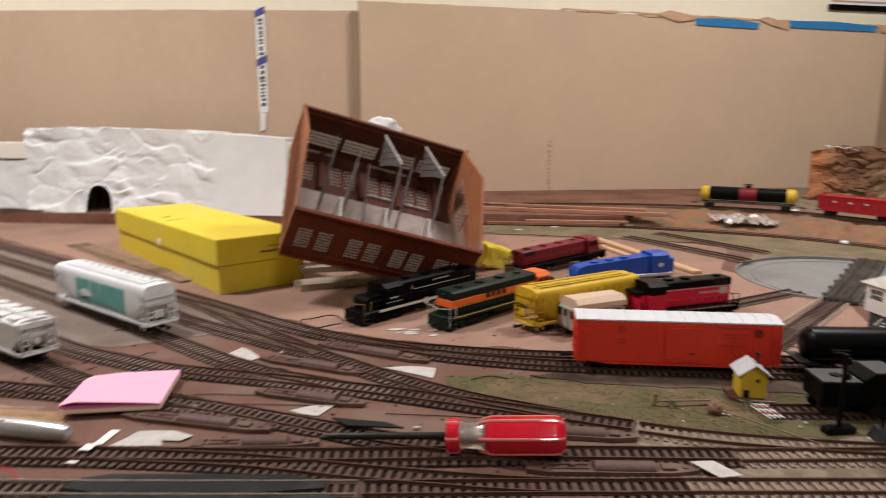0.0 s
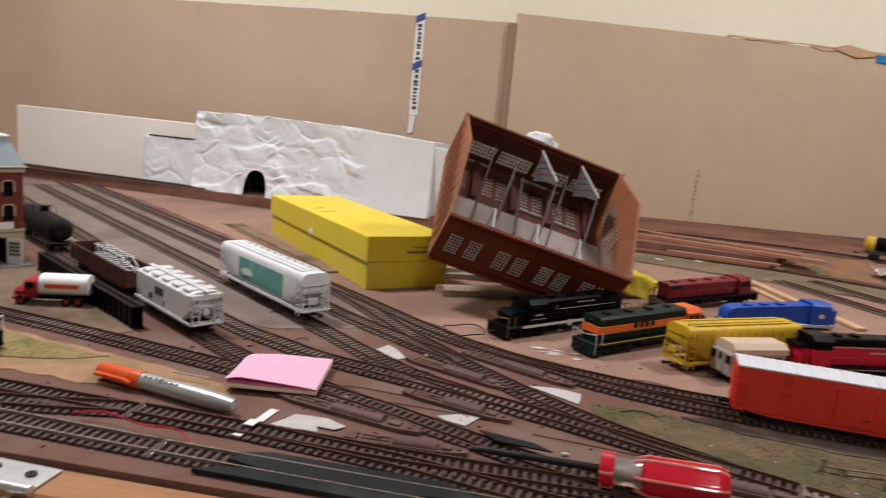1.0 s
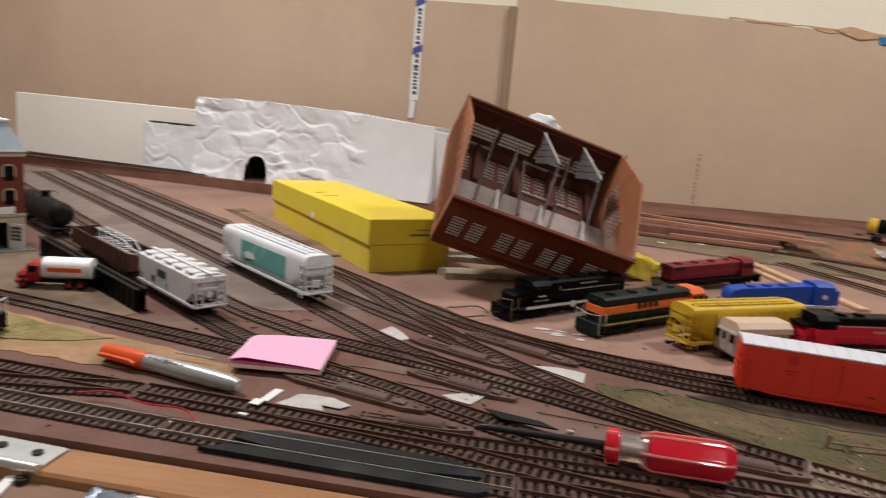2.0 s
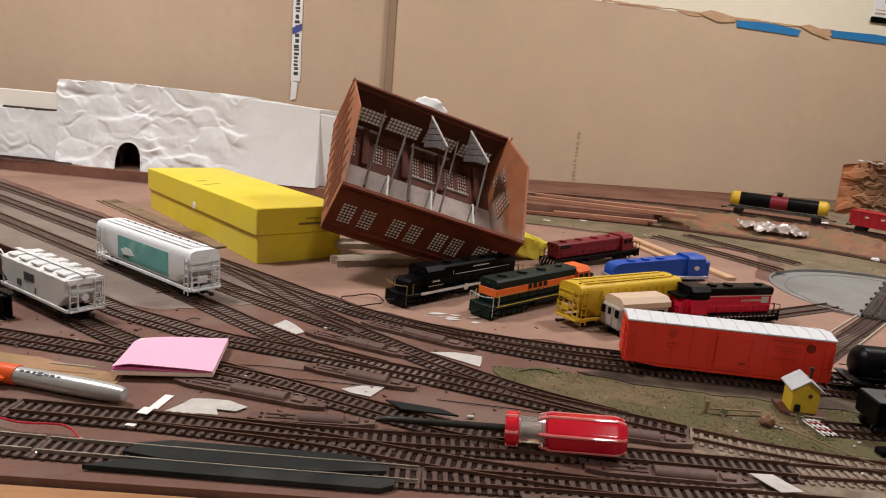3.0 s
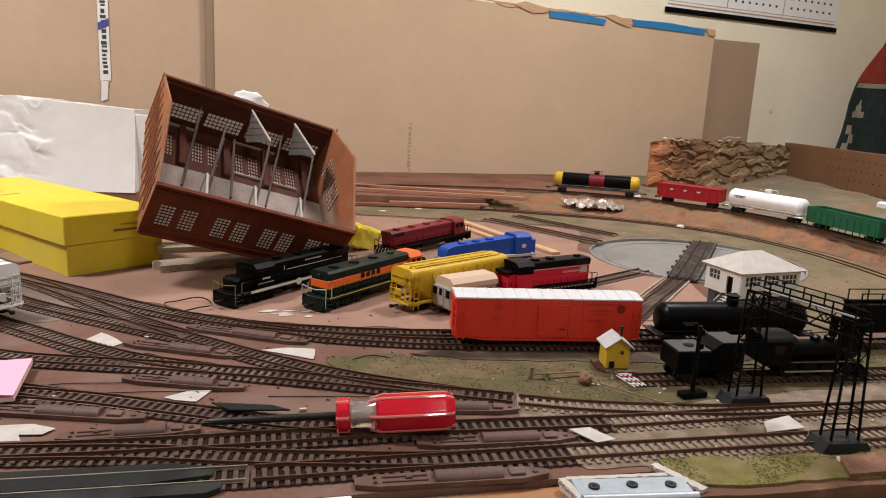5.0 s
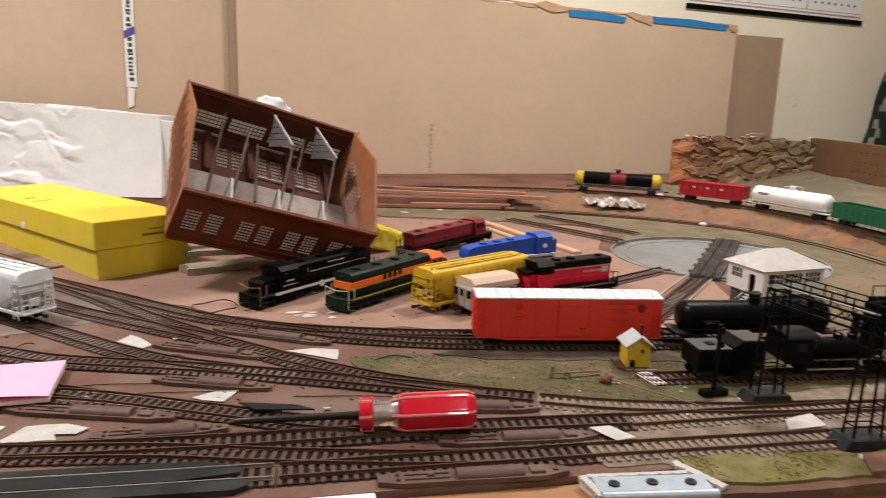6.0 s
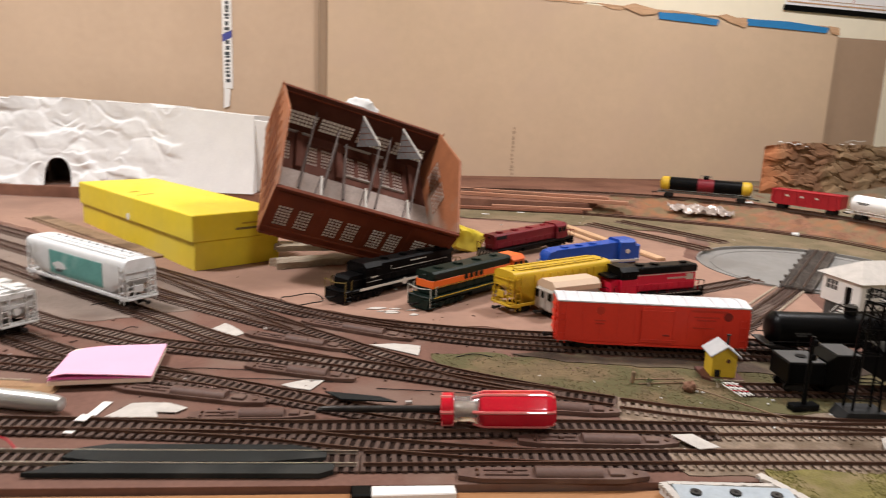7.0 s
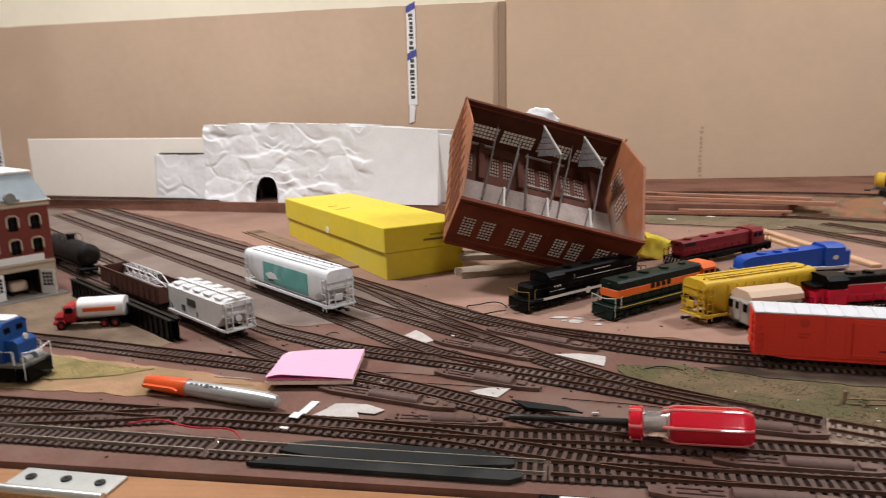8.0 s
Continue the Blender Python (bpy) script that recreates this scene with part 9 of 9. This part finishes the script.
lath((0.470, 1.270), (0.500, 1.090), 0.012, 0.004, 0.0008, LATH, "pale wood lath behind the stored engines")
lath((0.320, 1.500), (0.590, 1.4415), 0.012, 0.006, 0.0028, REDWOOD, "reddish wood strip lying at the foot of the roadbed")
lath((0.400, 1.4845), (0.610, 1.4380), 0.007, 0.005, 0.0090, PINKWOOD, "pinkish wood strip lying on another strip")
# White chips set where bright glints show; the glint is put in as colour.
for x, y, z in ((0.456, 1.452, 0.0006), (0.372, 1.427, 0.0006)):
    solid("glint_chip", Kit().box((0, 0, 0.0010), (0.016, 0.007, 0.0014), 0.0003, pose(x, y, z, 0, 6, 20)), WPAPER, "small white chip standing in for a glint in the turf", "paper chip", "paper chips")
track([(0.555, 1.310), (0.612, 1.190), (0.668, 1.068)], "loose length of dusty track lying by the turntable", z=0.001, ties=DUSTY)
track([(0.632, 1.345), (0.685, 1.240), (0.737, 1.130)], "loose length of dusty track lying by the turntable", z=0.001, ties=DUSTY)
vs, fs = [], []
for i in range(45):
    for j in range(15):
        u, v = i / 44 - 0.5, j / 14 - 0.5
        r = abs(noise.noise((u * 5 + v * 4, v * 7, 4))) + 0.5 * abs(noise.noise((u * 13, v * 16 + u * 6, 9)))
        vs.append((0.834 + 0.112 * u + 0.020 * v, 1.386 - 0.078 * u + 0.036 * v, 0.0190 + 0.016 * v + 0.013 * r))
for i in range(44):
    for j in range(14):
        u, v = i / 22 - 0.98, j / 7 - 0.93
        if u * u * 0.8 + v * v * 0.8 + 0.9 * noise.noise((u * 2.2, v * 1.6, 5)) < 0.72:
            fs.append((i * 15 + j, i * 15 + j + 15, i * 15 + j + 16, i * 15 + j + 1))
solid("plastic_wrap", Kit().add(vs, fs), SHINYWRAP, "crumpled shiny clear plastic wrap on the bank", "plastic wrap")
for x, y, s in ((0.985, 1.44, 0.010), (1.00, 1.60, 0.014), (1.035, 1.575, 0.010), (0.93, 1.20, 0.008)):
    solid("plaster_lump", Kit().box((0, 0, s * 0.4), (s * 1.8, s, s), s * 0.3, pose(x, y, 0.024 if y > 1.3 else 0.001, 4, 8, x * 900)), PLASTER, "white plaster lump on the bank", "plaster lump", "plaster lumps")
solid("fallen_foam_piece", Kit().box((0, 0, 0.006), (0.09, 0.03, 0.012), 0.002, pose(1.30, 1.02, 0.062, 0, 4, -60)), PLASTER, "white foam scrap on the earth slope", "foam scrap")
k = Kit()
pth = curve_points([(1.40, 1.672, 0.160), (1.425, 1.676, 0.166), (1.45, 1.68, 0.163), (1.475, 1.682, 0.168)], 0.01)
solid("wire_strand", k.tube(pth, 0.0012, 5), PAPER, "pale wire strand along the rock wall's top", "wire")

# ---- front edge: hinge, panel, tape ----
def ragged_strip(a, b, w, seed, n=26, bite=0.6):
    """Outline of a torn strip from a to b."""
    a, b = Vector(a), Vector(b)
    d = (b - a).normalized()
    nrm = Vector((-d.y, d.x))
    one, two = [], []
    for i in range(n):
        p = a.lerp(b, i / (n - 1))
        one.append(p + nrm * w * (0.5 + bite * 0.5 * noise.noise((i * 0.9, seed, 0))))
        two.append(p - nrm * w * (0.5 + bite * noise.noise((i * 0.8, seed, 5))))
    return [tuple(p) for p in one + two[::-1]]


def hinge_plate(x, y, rz, w, d, label, z=-0.0042, metal=ZINC):
    th = thing("hinge_plate", pose(x, y, z, 0, 0, rz), label, "hinge")
    part("leaf", Kit().box((0, 0, 0.0009), (w, d, 0.0018), 0.0004), metal, th)
    part("knuckle", Kit().cyl((-w / 2, -d / 2 - 0.001, 0.001), (w / 2, -d / 2 - 0.001, 0.001), 0.0034, 14), metal, th)
    for i in (-1, 0, 1):
        s = part("screw", Kit().cyl((i * w * 0.34, 0.002 - abs(i) * 0.001, 0.0016), (i * w * 0.34, 0.002 - abs(i) * 0.001, 0.0030), 0.0036, 16), BLACKST, th, "dark countersunk screw")
        part("slot", Kit().cyl((i * w * 0.34, 0.002 - abs(i) * 0.001, 0.0028), (i * w * 0.34, 0.002 - abs(i) * 0.001, 0.0032), 0.0013, 8), DARK, s)


hinge_plate(-0.288, 0.4145, -8.0, 0.078, 0.026, "zinc-plated hinge leaf with three dark screws")
ft = thing("threaded_fitting", pose(-0.3560, 0.4130, -0.0050), "shiny threaded metal pipe fitting on the edge", "pipe fitting")
part("base_ring", Kit().cyl((0, 0, 0), (0, 0, 0.010), 0.0115, 20), BROWNBD, ft, "dark base ring")
k = Kit()
for i in range(7):
    k.cyl((0, 0, 0.010 + i * 0.0021), (0, 0, 0.0110 + i * 0.0021), 0.0098, 20, 0.0106).cyl((0, 0, 0.0110 + i * 0.0021), (0, 0, 0.0121 + i * 0.0021), 0.0106, 20, 0.0098)
part("thread", k, ZINC, ft)
solid("lower_frame_board", Kit().box((0, 0, -0.030), (0.40, 0.030, 0.050), 0.003, pose(-0.480, 0.407, -0.006, 0, 0, -6)), PINE, "orange pine board below the hinge", kind="structure")
# Dark board below the frame; it stands in for the shade there.
solid("lower_shade_board", Kit().box((0, 0, -0.030), (0.40, 0.070, 0.020), 0.003, pose(-0.470, 0.356, -0.010, 0, 0, -6)), BROWNBD, "dark board put in for the shade below the frame", kind="structure")
# Dark ragged strip fills the gap between pine board and panel.
k = Kit()
for i in range(90):
    u = i / 89
    d = 0.0022 + 0.0016 * abs(noise.noise((u * 30, 2, 1))) + (0.0016 if noise.noise((u * 60, 5, 1)) > 0.25 else 0)
    k.box((-0.262 + 0.40 * u, 0.4105 - 0.0335 * u - d / 2, -0.0098), (0.0048, d, 0.0030), 0.0004)
solid("ragged_gap_strip", k, BROWNBD, "dark ragged strip in the gap below the pine board", kind="stuff")
pn = Kit().box((0, -0.075, -0.005), (0.56, 0.150, 0.008), 0.001)
solid("tan_panel", pn, TANPANEL, "tan hardboard panel in front of the frame board", "panel", m=pose(-0.005, 0.3790, -0.010, 0, 0, -4))
solid("torn_paper_edge", Kit().prism(ragged_strip((-0.2675, 0.400), (-0.2610, 0.349), 0.0062, 3.0), -0.0108, -0.0090, axis=2), WPAPER, "torn white paper along the panel's edge", "torn paper")
solid("panel_bolt", Kit().cyl((-0.2590, 0.3915, -0.011), (-0.2590, 0.3915, -0.0075), 0.0042, 14).cyl((-0.2590, 0.3915, -0.0075), (-0.2590, 0.3915, -0.0068), 0.0020, 10), BLACKST, "dark bolt head in the panel", "bolt")
k, vs, fs = Kit(), [], []
for i in range(9):
    for j in range(7):
        u, v = i / 8, j / 6
        vs.append((-0.218 + 0.028 * u + 0.006 * v, 0.364 + 0.026 * v - 0.004 * u, -0.0085 + 0.007 * abs(noise.noise((u * 4, v * 4, 3)))))
for i in range(8):
    for j in range(6):
        o = i * 7 + j
        fs.append((o, o + 7, o + 8, o + 1))
solid("duct_tape_piece", k.add(vs, fs), DUCT, "wrinkled shiny silver duct tape piece", "duct tape")
solid("white_card", Kit().prism([(-0.195, 0.360), (-0.190, 0.386), (-0.150, 0.390), (-0.105, 0.383), (-0.080, 0.355)], -0.0088, -0.0078, axis=2), WPAPER, "white paper card on the tan panel", "paper")
solid("card_mark", Kit().box((-0.143, 0.3745, -0.0074), (0.008, 0.002, 0.0004)).box((-0.1445, 0.3725, -0.0074), (0.0016, 0.006, 0.0004)), TAPEINK, "small purple mark on the card", "mark")
wl = thing("white_label_box", pose(0.0605, 0.3925, -0.0045, 0, 0, -4), "white label strip with a black end", "label")
part("label_strip", Kit().box((0.008, 0, 0.002), (0.052, 0.014, 0.004), 0.0006), WPAPER, wl)
part("black_end", Kit().box((-0.0245, 0, 0.0022), (0.012, 0.0135, 0.0044), 0.0008), BLACK, wl, "black end block")
hinge_plate(0.2650, 0.3540, -11.0, 0.074, 0.022, "dull blue-grey zinc hinge leaf with dark screws, set in plaster", 0.0014, BLUEZINC)
BED = [(0.224, 0.374), (0.306, 0.362), (0.300, 0.341), (0.226, 0.353)]
sheet("plaster_bed", BED, 0.0010, 0.006, PLASTER, "white plaster bed under the hinge", "", 0.003, "plaster")
for a, b, w, sd in (((0.2260, 0.375), (0.2270, 0.350), 0.005, 2.0), ((0.2955, 0.377), (0.3090, 0.341), 0.006, 7.0), ((0.229, 0.3740), (0.296, 0.3630), 0.0035, 11.0)):
    solid("torn_plaster_edge", Kit().prism(ragged_strip(a, b, w, sd), 0.0006, 0.0030, axis=2), PAPER, "torn white plaster edge round the hinge", "plaster", "torn plaster")
solid("torn_plaster_edge", Kit().prism(ragged_strip((0.428, 0.3495), (0.500, 0.3400), 0.006, 15.0, 34), 0.0010, 0.0046, axis=2), PLASTER, "torn white plaster edge in the turf", "plaster", "torn plaster")
